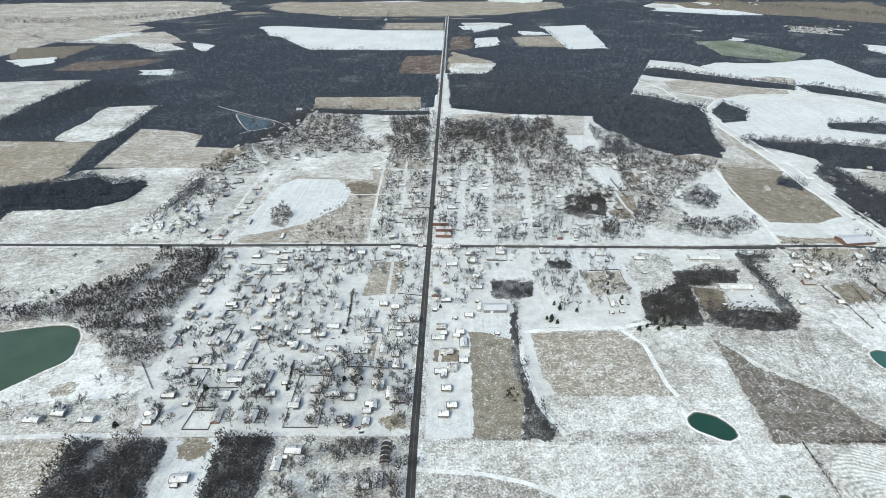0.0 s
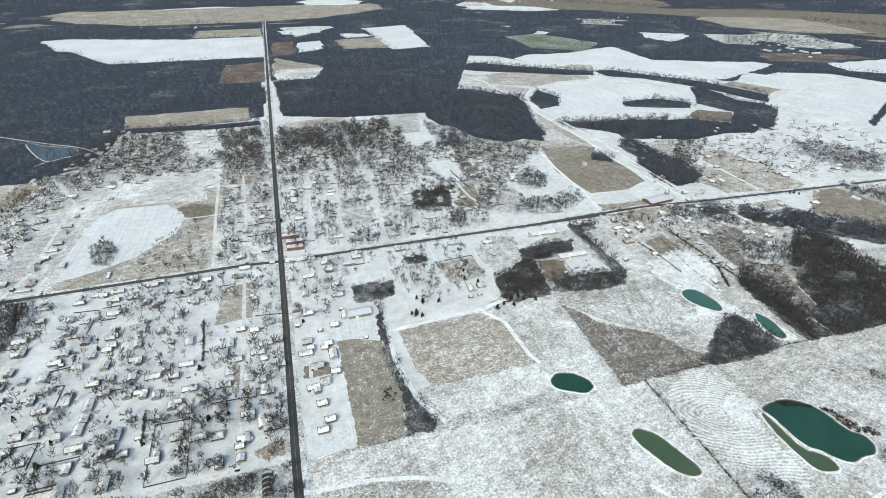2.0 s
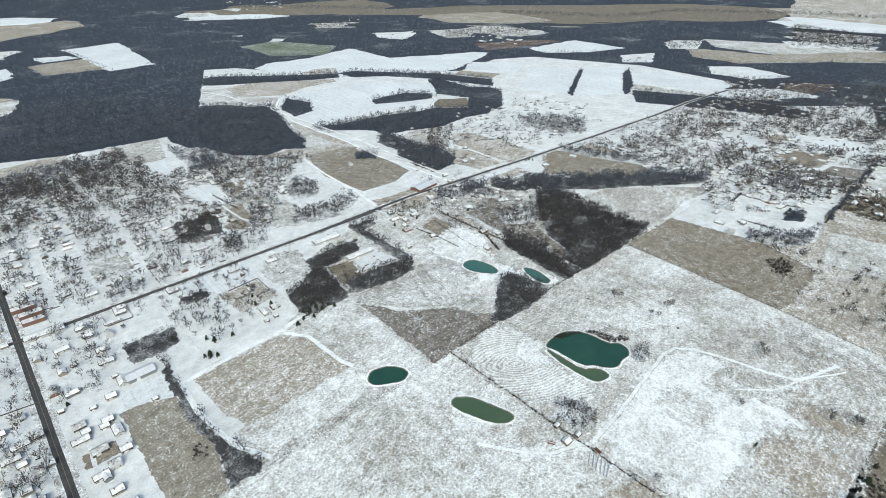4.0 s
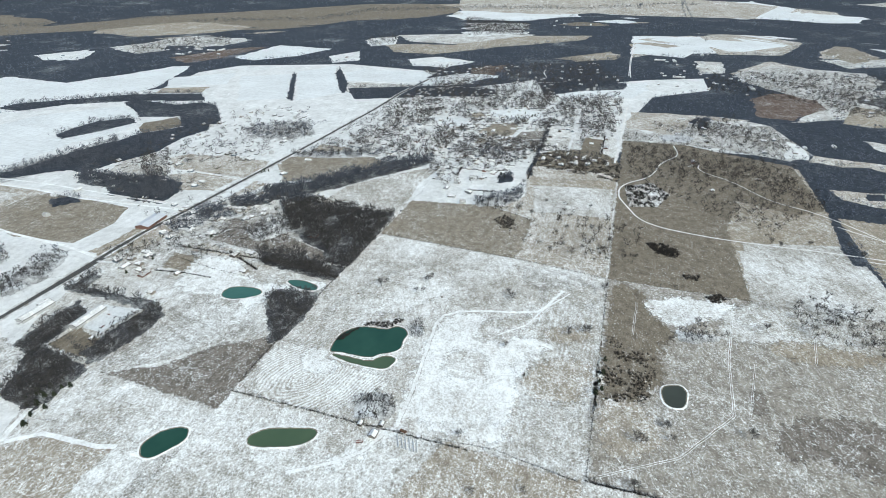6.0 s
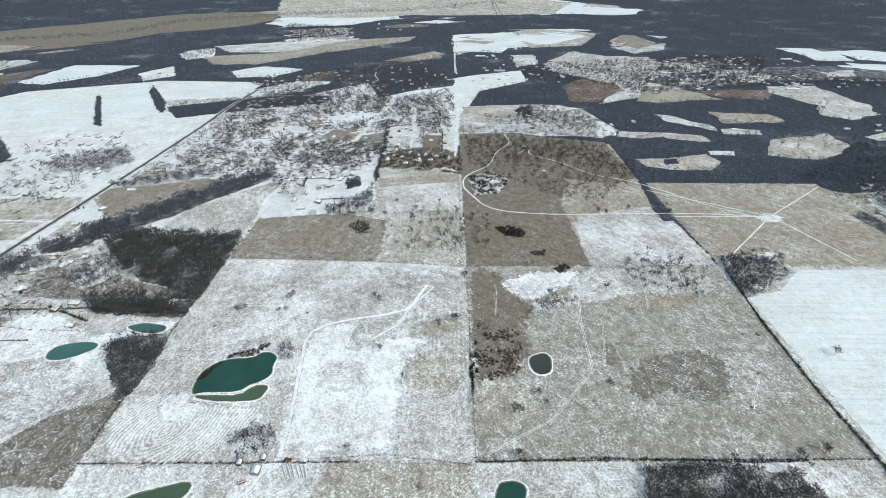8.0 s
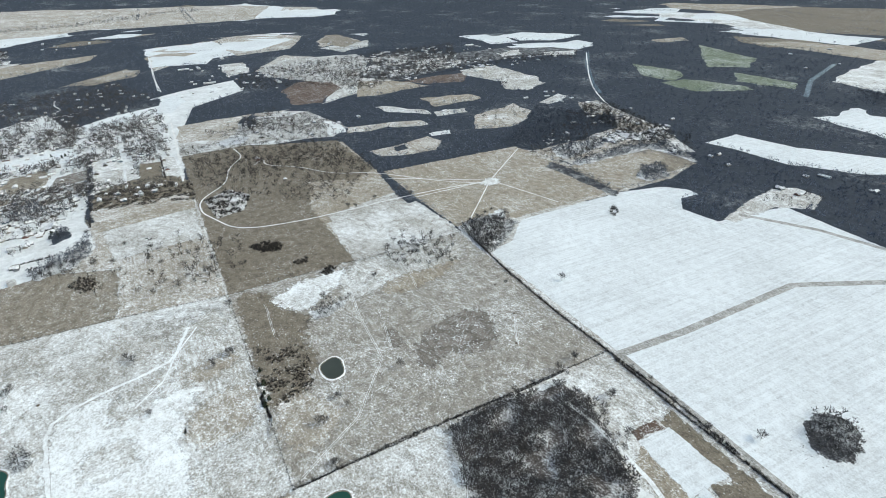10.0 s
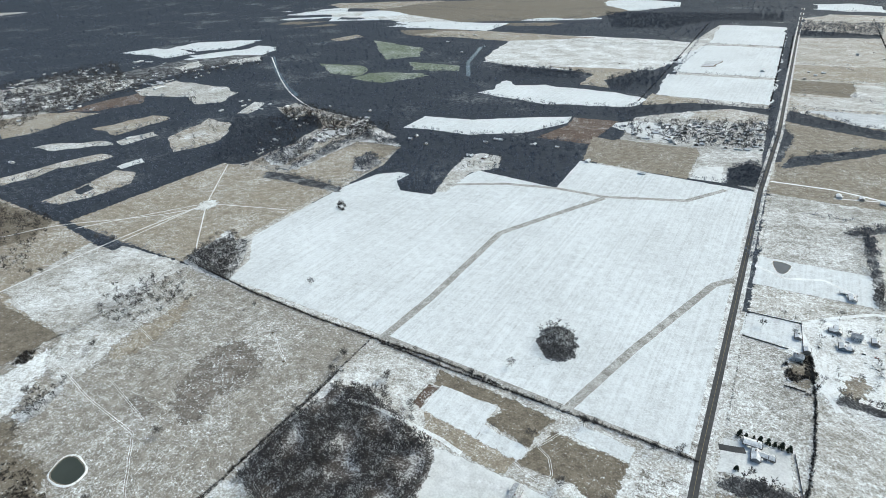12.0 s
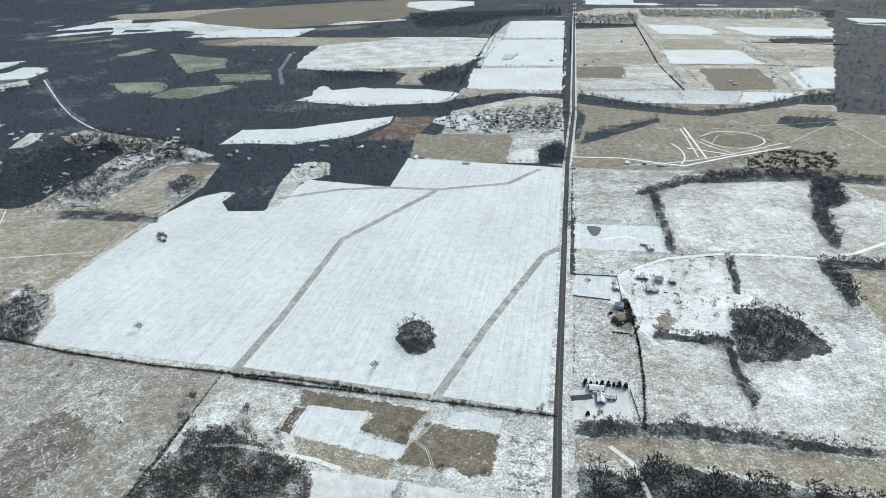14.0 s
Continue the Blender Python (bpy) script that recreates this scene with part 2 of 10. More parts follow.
ROOF_SNOW = ground_material("snow_on_shingles", 0.92, (0.20, 0.20, 0.20), (0.45, 0.45, 0.45), 0.2, 0.2, None, (0.90, 0.92, 0.92))
ROOF_THIN = ground_material("melting_snow_on_shingles", 0.48, (0.09, 0.085, 0.085), (0.20, 0.19, 0.185), 0.25, 0.2)
ROOF_EDGE = plain("dark_shingle_eaves", (0.05, 0.048, 0.047), (0.11, 0.105, 0.10), 1.5, 0.9)
ROOF_METAL = plain("pale_metal_roof", (0.55, 0.57, 0.60), (0.74, 0.76, 0.79), 0.3, 0.45, 0.05, 4.0, 0.2)
GLASS = plain("window_glass", (0.02, 0.025, 0.03), (0.05, 0.055, 0.06), 0.5, 0.15)
DOOR = plain("painted_door", (0.10, 0.05, 0.04), (0.16, 0.09, 0.07), 1.0, 0.6)
TRIM = plain("white_trim", (0.62, 0.62, 0.60), (0.75, 0.75, 0.73), 1.0, 0.6)
BOARDS = plain("weathered_fence_boards", (0.05, 0.045, 0.04), (0.11, 0.10, 0.09), 0.8, 0.9)


# ---------------------------------------------------------------- builders
def mesh_object(name, verts, faces, material, parent=None, label=""):
    data = bpy.data.meshes.new(name)
    data.from_pydata(verts, [], faces)
    data.materials.append(material)
    data.update()
    ob = new(name, data)
    if parent:
        ob.parent = parent
    if label:
        tagged(ob, label)
    return ob


def part(name, bm, material, parent, label=""):
    data = bpy.data.meshes.new(name)
    bm.to_mesh(data)
    bm.free()
    data.materials.append(material)
    ob = new(name, data)
    ob.parent = parent
    return tagged(ob, label)


def along(points, step, closed=False):
    """Points every step metres or so along a line of corners."""
    out = []
    ring = points + points[:1] if closed else points
    for (ax, ay), (bx, by) in zip(ring, ring[1:]):
        n = max(1, round(math.hypot(bx - ax, by - ay) / step))
        out += [(ax + (bx - ax) * k / n, ay + (by - ay) * k / n) for k in range(n)]
    return out if closed else out + [points[-1]]


def rounded(points, closed=True, turns=2):
    """Corners cut twice, for soft outlines."""
    for _ in range(turns):
        out = []
        pairs = zip(points, points[1:] + points[:1]) if closed else zip(points, points[1:])
        for (ax, ay), (bx, by) in pairs:
            out += [(ax * 0.75 + bx * 0.25, ay * 0.75 + by * 0.25), (ax * 0.25 + bx * 0.75, ay * 0.25 + by * 0.75)]
        points = out if closed else [points[0]] + out + [points[-1]]
    return points


def worn(points, size, grain=0.05):
    """The points shifted a little, so that an edge is not ruler-straight."""
    out = []
    for x, y in points:
        v = noise.noise_vector((x * grain, y * grain, 3.0))
        out.append((x + v.x * size, y + v.y * size))
    return out


BOXES, PLOTS, LANES = [], [], []


def level(points, step=0.012):
    """The next free height over all that was laid under these points."""
    xs, ys = [p[0] for p in points], [p[1] for p in points]
    box = (min(xs), min(ys), max(xs), max(ys))
    z = 0.02
    for (a, b, c, d, h) in BOXES:
        if a < box[2] and c > box[0] and b < box[3] and d > box[1]:
            z = max(z, h + step)
    BOXES.append((*box, z))
    return z


LABELS = {
    "snow": "white snow-covered crop field with faint drill rows",
    "drift": "drifted snow lying over pasture grass",
    "snowy": "pasture under thin snow with grass showing through",
    "patchy": "pasture with patchy snow over dead grass",
    "patchy2": "wind-blown snowy pasture with dead grass tufts",
    "grey": "grey snow-dusted grass field beside bare woods",
    "straw": "straw-coloured winter pasture with a dusting of snow",
    "straw2": "pale straw-coloured grass field lightly dusted with snow",
    "scrubby": "tufted winter pasture mottled with snow",
    "brown": "dormant brown grass pasture almost free of snow",
    "brown2": "tan winter grass with traces of snow",
    "matted": "matted dead weeds veined with snow",
    "stub": "mown stubble field with curved snow-lined rows",
    "thick": "dark snow-flecked ground under the trees of a far village",
    "grove": "snowy litter under the scattered trees of a far village",
    "hayrows": "hay field with snow lying along its rows",
    "rings": "snowy hay meadow mown in rings round a low rise",
    "rows": "garden plot with snow-lined planting rows",
    "dirt": "reddish-brown ploughed soil field",
    "wheat": "dull green winter wheat field",
    "yard": "trodden white snow between houses and trees",
    "ice": "grey ice with drifted snow",
}


def sheet(name, outline, z, material, band=0.0):
    """A sheet of ground cover inside an outline, following the land. band: how wide its rim is, over which it frays out."""
    n = len(outline)
    points = np.array(outline, float)
    if band:
        way = np.roll(points, -1, 0) - np.roll(points, 1, 0)
        way /= np.linalg.norm(way, axis=1, keepdims=True) + 1e-9
        turn = np.sum(points[:, 0] * np.roll(points[:, 1], -1) - np.roll(points[:, 0], -1) * points[:, 1])
        out = np.stack([way[:, 1], -way[:, 0]], 1) * (1 if turn > 0 else -1)
        inner = points - out * band * 0.6
        gap = np.array([np.hypot(*(points - p).T).min() for p in inner])
        inner = inner[inside(inner, points) & (gap > band * 0.45)]
        points = np.concatenate([points + out * band * 0.4, inner])
    fill = geometry.delaunay_2d_cdt([Vector(p) for p in points], [(k, (k + 1) % n) for k in range(n)], [], 1, 0.01)
    verts = [(p.x, p.y, z + rise(p.x, p.y)) for p in fill[0]]
    ob = mesh_object(name, verts, [tuple(f) for f in fill[2]], material)
    if ob.data.polygons and ob.data.polygons[0].normal.z < 0:
        ob.data.flip_normals()
    if band:
        rim = ob.data.attributes.new("rim", "FLOAT", "POINT")
        rim.data.foreach_set("value", [0.0 if old and min(old) >= n else 1.0 for old in fill[3]])
    return ob


CLEARINGS = []


def field(name, cover, points, ragged=2.2):
    far = min(math.hypot(x, y) for x, y in points)
    near = far < 1500
    edge = worn(along(points, 9 if near else 25, True), ragged if near else 16.0, 0.06 if near else 0.02)
    band = 0.0
    if near:
        size = math.sqrt(abs(sum(a[0] * b[1] - b[0] * a[1] for a, b in zip(points, points[1:] + points[:1]))) / 2)
        band = min(3.0 if cover == "snow" else 5.0 if name != "pasture" else 9.0, size * 0.3)
    if ragged > 4 and near:
        edge = worn(along(worn(rounded(points, True, 2), ragged, 0.02), 5, True), ragged * 0.6, 0.09)
        band = min(26.0, size * 0.42)
    z = level(points)
    ob = sheet(name, edge, z, GROUND[cover], band)
    PLOTS.append(np.array(points, float))
    if name == "meadow":
        CLEARINGS.append(np.array(points, float))
    return tagged(ob, LABELS[cover], name.replace("_", " "), kind="structure")


def ribbon(name, points, width, material, label, category, z=None, ragged=0.5, step=8.0):
    line = along(rounded(points, False, 3) if name == "gravel_lane" and len(points) > 2 else points, step)
    line = rounded(line, False, 1)
    if name in ("street", "road", "highway"):
        LANES.append(points)
    z = level(points) if z is None else z
    verts, faces = [], []
    for k, (x, y) in enumerate(line):
        ax, ay = line[max(k - 1, 0)]
        bx, by = line[min(k + 1, len(line) - 1)]
        d = math.hypot(bx - ax, by - ay) or 1.0
        nx, ny = -(by - ay) / d, (bx - ax) / d
        for side in (1, -1):
            w = width / 2 * side + ragged * noise.noise((x * 0.08, y * 0.08, side * 5.0)) * side
            verts.append((x + nx * w, y + ny * w, z + rise(x, y)))
        if k:
            faces.append((2 * k - 2, 2 * k - 1, 2 * k + 1, 2 * k))
    ob = mesh_object(name, verts, faces, material)
    if ob.data.polygons[0].normal.z < 0:
        ob.data.flip_normals()
    return tagged(ob, label, category, kind="structure")


def ruts(points, width):
    """A farm track: two wheel ruts filled with snow."""
    z = level(points)
    line = rounded(along(points, 6.0), False, 1)
    verts, faces = [], []
    for side in (1, -1):
        base = len(verts)
        for k, (x, y) in enumerate(line):
            ax, ay = line[max(k - 1, 0)]
            bx, by = line[min(k + 1, len(line) - 1)]
            d = math.hypot(bx - ax, by - ay) or 1.0
            nx, ny = -(by - ay) / d, (bx - ax) / d
            wander = 0.8 * noise.noise((x * 0.05, y * 0.05, 2.0))
            for w in (0.9 + 0.22 * width * 0.5 + 0.3 * noise.noise((x * 0.2, y * 0.2, side * 3.0)), 0.8):
                verts.append((x + nx * (w * side + wander), y + ny * (w * side + wander), z + rise(x, y)))
            if k:
                q = base + 2 * k
                faces.append((q - 2, q - 1, q + 1, q) if side > 0 else (q, q + 1, q - 1, q - 2))
    ob = mesh_object("farm_track", verts, faces, GROUND["track"])
    return tagged(ob, "two snow-filled wheel ruts across the pasture", "track", kind="structure")


def inside(points, polygon):
    """Which of the points (n x 2) lie in the polygon (m x 2)."""
    x, y = points[:, 0], points[:, 1]
    hit = np.zeros(len(points), bool)
    for (ax, ay), (bx, by) in zip(polygon, np.roll(polygon, -1, 0)):
        if ay == by:
            continue
        hit ^= ((ay > y) != (by > y)) & (x < (bx - ax) * (y - ay) / (by - ay) + ax)
    return hit


def scatter_in(points, spacing, rng):
    """Places in a polygon, about spacing apart and uneven."""
    polygon = np.array(points, float)
    low, high = polygon.min(0), polygon.max(0)
    gx, gy = np.meshgrid(np.arange(low[0], high[0], spacing), np.arange(low[1], high[1], spacing))
    places = np.stack([gx.ravel(), gy.ravel()], 1)
    places += rng.uniform(-0.55, 0.55, places.shape) * spacing
    return places[inside(places, polygon)]


# ---------------------------------------------------------------- trees
def blade(a, b, width, rng):
    """A thin triangle from a to b."""
    d = b - a
    side = np.cross(d, rng.normal(size=3))
    side *= width / 2 / (np.linalg.norm(side) + 1e-6)
    return [a - side, a + side, b]


def spike(a, b, r, out, sides=3):
    """A tapering limb from a to b, as triangles."""
    d = b - a
    u = np.cross(d, (0.3, 0.9, 0.2))
    u /= np.linalg.norm(u)
    v = np.cross(d, u)
    v /= np.linalg.norm(v)
    ring = [a + r * (u * math.cos(t) + v * math.sin(t)) for t in np.arange(sides) * 2 * math.pi / sides]
    for k in range(sides):
        out.append([ring[k], ring[(k + 1) % sides], b])


def bare_tree(seed, height, spread, limbs, twigs, twig_width, forks=4):
    """A leafless tree: trunk and limbs, and a crown of forking branches and twigs, as two arrays of triangles."""
    rng = np.random.default_rng(seed)
    lean = rng.normal(0, 0.035, 2)
    wood, fine = [], []
    top = np.array([lean[0], lean[1], 0.72]) * height
    radius = height * 0.021
    spike(np.array([0.0, 0.0, -0.03 * height]), top, radius, wood)
    branches = []
    for k in range(limbs):
        t = (k + rng.uniform(0, 0.9)) / limbs
        start = top * (0.34 + 0.55 * t)
        angle = k * 2.4 + rng.uniform(-0.5, 0.5)
        reach = rng.uniform(0.55, 1.0) * (1.0 - 0.45 * t)
        tip = np.array([math.cos(angle) * reach * spread, math.sin(angle) * reach * spread,
                        height * (0.50 + 0.44 * math.sqrt(max(0.0, 1 - 0.9 * reach * reach))) * rng.uniform(0.88, 1.04)])
        tip[2] = max(tip[2], start[2] + 0.06 * height)
        spike(start, tip, radius * 0.42 * (1 - 0.4 * t), wood)
        branches.append((start * 0.5 + tip * 0.5, tip + (tip - start) * 0.12))
        for f in range(forks):
            at = start + (tip - start) * rng.uniform(0.3, 0.92)
            d = (tip - start) / np.linalg.norm(tip - start) + rng.normal(0, 0.55, 3) + np.array([0, 0, 0.12])
            end = at + d / np.linalg.norm(d) * height * rng.uniform(0.12, 0.27)
            fine.append(blade(at, end, twig_width * 1.5, rng))
            branches.append((at, end))
    for k in range(twigs):
        a, b = branches[k % len(branches)]
        at = a + (b - a) * rng.uniform(0.25, 1.0)
        d = (b - a) / np.linalg.norm(b - a) * 0.7 + rng.normal(0, 0.5, 3) + np.array([0, 0, 0.15])
        fine.append(blade(at, at + d / np.linalg.norm(d) * height * rng.uniform(0.07, 0.17), twig_width * rng.uniform(0.7, 1.3), rng))
    return np.array(wood), np.array(fine)


def tree_clump(seed, height, spread, twigs, twig_width):
    """The crown of a tree that stands far off, as few broad sprays of twigs."""
    rng = np.random.default_rng(seed)
    fine = []
    for k in range(twigs):
        way = rng.normal(size=3)
        way *= rng.uniform(0.2, 1.0) ** 0.45 / np.linalg.norm(way)
        at = np.array([way[0] * spread, way[1] * spread, height * (0.56 + 0.34 * way[2])])
        d = at - np.array([0.0, 0.0, height * 0.3])
        d = d / np.linalg.norm(d) + rng.normal(0, 0.5, 3) + np.array([0.0, 0.0, 0.3])
        fine.append(blade(at, at + d / np.linalg.norm(d) * height * rng.uniform(0.12, 0.24), twig_width * rng.uniform(0.7, 1.3), rng))
    fine.append([(-0.02 * height, 0, 0), (0.02 * height, 0, 0), (0, 0, 0.6 * height)])
    return np.array([[tuple(p) for p in tri] for tri in fine])


def bush(seed, height, spread, twigs, width):
    rng = np.random.default_rng(seed)
    out = []
    for k in range(twigs):
        a = rng.uniform(0, 2 * math.pi)
        base = np.array([math.cos(a), math.sin(a), 0]) * spread * rng.uniform(0, 0.5)
        tip = np.array([math.cos(a), math.sin(a), 0]) * spread * rng.uniform(0.2, 1.0)
        tip[2] = height * rng.uniform(0.45, 1.0)
        out.append(blade(base, tip, width, rng))
    return np.array(out)


def cedar(seed, height, spread, sprays):
    """An evergreen of drooping sprays round a trunk, widest low down."""
    rng = np.random.default_rng(seed)
    out = []
    for k in range(sprays):
        t = rng.uniform(0.0, 1.0) ** 1.2
        a = rng.uniform(0, 2 * math.pi)
        r = spread * (1 - t) ** 0.8 * rng.uniform(0.75, 1.1) + 0.15
        z = height * (0.06 + 0.94 * t)
        start = np.array([0, 0, min(z + 0.12 * height, height)])
        tip = np.array([math.cos(a) * r, math.sin(a) * r, z - 0.05 * height])
        out.append(blade(tip, start, spread * 0.55, rng))
        out.append(blade(start, tip, spread * 0.5, rng))
    return np.array(out)


def triangles_mesh(name, tri, material):
    tri = np.asarray(tri, np.float32)
    data = bpy.data.meshes.new(name)
    count = len(tri)
    data.vertices.add(count * 3)
    data.vertices.foreach_set("co", tri.reshape(-1))
    data.loops.add(count * 3)
    data.loops.foreach_set("vertex_index", np.arange(count * 3, dtype=np.int32))
    data.polygons.add(count)
    data.polygons.foreach_set("loop_start", np.arange(0, count * 3, 3, dtype=np.int32))
    data.materials.append(material)
    data.update(calc_edges=True)
    return data


def strew(name, shapes, places, sizes, rng, material, label, category, flatten=0.25):
    """Many alike plants as one piece of stuff: shapes set at places (n x 2) with their sizes."""
    chunks = []
    which = rng.integers(0, len(shapes), len(places))
    turn = rng.uniform(0, 2 * math.pi, len(places))
    tall = sizes * rng.uniform(1 - flatten, 1 + flatten, len(places))
    for k, shape in enumerate(shapes):
        pick = which == k
        if not pick.any():
            continue
        c, s = np.cos(turn[pick]), np.sin(turn[pick])
        flat = shape.reshape(1, -1, 3)
        x = (flat[..., 0] * c[:, None] - flat[..., 1] * s[:, None]) * sizes[pick, None] + places[pick, 0, None]
        y = (flat[..., 0] * s[:, None] + flat[..., 1] * c[:, None]) * sizes[pick, None] + places[pick, 1, None]
        z = flat[..., 2] * tall[pick, None] + 2.3e-5 * np.clip(np.hypot(x, y) - 3600.0, 0, None) ** 2
        chunks.append(np.stack([x, y, z], -1).reshape(-1, 3, 3))
    if not chunks:
        return None
    ob = new(name, triangles_mesh(name, np.concatenate(chunks), material))
    return tagged(ob, label, category, kind="stuff")


# plants of one metre's height, scaled where they are set
FINE_TREES = [np.concatenate(bare_tree(s, 1.0, 0.46, 7, 165, 0.024, 3)) for s in range(6)]
WOOD_TREES = [np.concatenate(bare_tree(20 + s, 1.0, 0.40, 4, 34, 0.062, 2)) for s in range(8)]
MID_TREES = [tree_clump(30 + s, 1.0, 0.37, 24, 0.098) for s in range(8)]
FAR_TREES = [tree_clump(40 + s, 1.0, 0.34, 9, 0.14) for s in range(8)]
BUSHES = [bush(60 + s, 1.0, 0.8, 22, 0.11) for s in range(5)]


def strew_trees(name, places, sizes, rng, label, category, fine=850):
    """Bare trees of three grades of detail, by how far off they stand."""
    reach = np.hypot(*places.T)
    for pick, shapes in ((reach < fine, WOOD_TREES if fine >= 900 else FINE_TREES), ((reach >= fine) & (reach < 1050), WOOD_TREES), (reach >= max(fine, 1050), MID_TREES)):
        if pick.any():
            # woods past about 1 km take the twigs with haze in their colour
            strew(name, shapes, places[pick], sizes[pick], rng, SHRUB if name == "scattered_trees" else TWIGS if name != "bare_woods" else TWIGS if fine == 901 else GROVE_TWIGS if shapes is WOOD_TREES and places[pick][0] @ places[pick][0] < 1e6 else HAZY_WOOD_TWIGS, label, category)


# ---------------------------------------------------------------- houses
def add_box(bm, size, at, turn=0.0):
    m = Matrix.Translation(at) @ Matrix.Rotation(turn, 4, "Z") @ Matrix.Diagonal((*size, 1))
    return bmesh.ops.create_cube(bm, size=1.0, matrix=m)["verts"]


def gable_walls(bm, length, width, wall, rise, at=(0, 0), turn=0.0):
    """Walls with gable ends, ridge along the length."""
    l, w = length / 2, width / 2
    base = [(-l, -w, 0), (l, -w, 0), (l, w, 0), (-l, w, 0), (-l, -w, wall), (l, -w, wall), (l, w, wall), (-l, w, wall), (-l, 0, wall + rise), (l, 0, wall + rise)]
    m = Matrix.Translation((*at, 0)) @ Matrix.Rotation(turn, 4, "Z")
    v = [bm.verts.new(m @ Vector(p)) for p in base]
    for f in ((0, 1, 5, 4), (2, 3, 7, 6), (1, 2, 6, 9, 5), (3, 0, 4, 8, 7), (3, 2, 1, 0), (4, 5, 9, 8), (6, 7, 8, 9)):
        bm.faces.new([v[k] for k in f])


def gable_roof(bm, length, width, wall, rise, over=0.5, thick=0.28, at=(0, 0), turn=0.0, lift=0.0):
    l, w = length / 2 + over, width / 2
    drop = rise / w * over
    m = Matrix.Translation((*at, 0)) @ Matrix.Rotation(turn, 4, "Z")
    for side in (1, -1):
        pts = []
        for x in (-l, l):
            pts += [(x, 0, wall + rise + 0.03 + lift), (x, side * (w + over), wall - drop + 0.03 + lift), (x, side * (w + over), wall - drop + thick + lift), (x, 0, wall + rise + thick + lift)]
        v = [bm.verts.new(m @ Vector(p)) for p in pts]
        for f in ((0, 1, 2, 3), (7, 6, 5, 4), (0, 4, 5, 1), (1, 5, 6, 2), (2, 6, 7, 3), (3, 7, 4, 0)):
            bm.faces.new([v[k] for k in f])
    bmesh.ops.recalc_face_normals(bm, faces=bm.faces)


def window(parent, x, y, z, along_x, w=1.2, h=1.2):
    """A window, trim and pane, set on a wall that runs along x or y."""
    bm = bmesh.new()
    add_box(bm, (w + 0.3, 0.12, h + 0.3) if along_x else (0.12, w + 0.3, h + 0.3), (x, y, z))
    frame_part = part("window", bm, TRIM, parent)
    bm = bmesh.new()
    add_box(bm, (w, 0.18, h) if along_x else (0.18, w, h), (x, y, z))
    part("pane", bm, GLASS, frame_part)


PROTO = {}


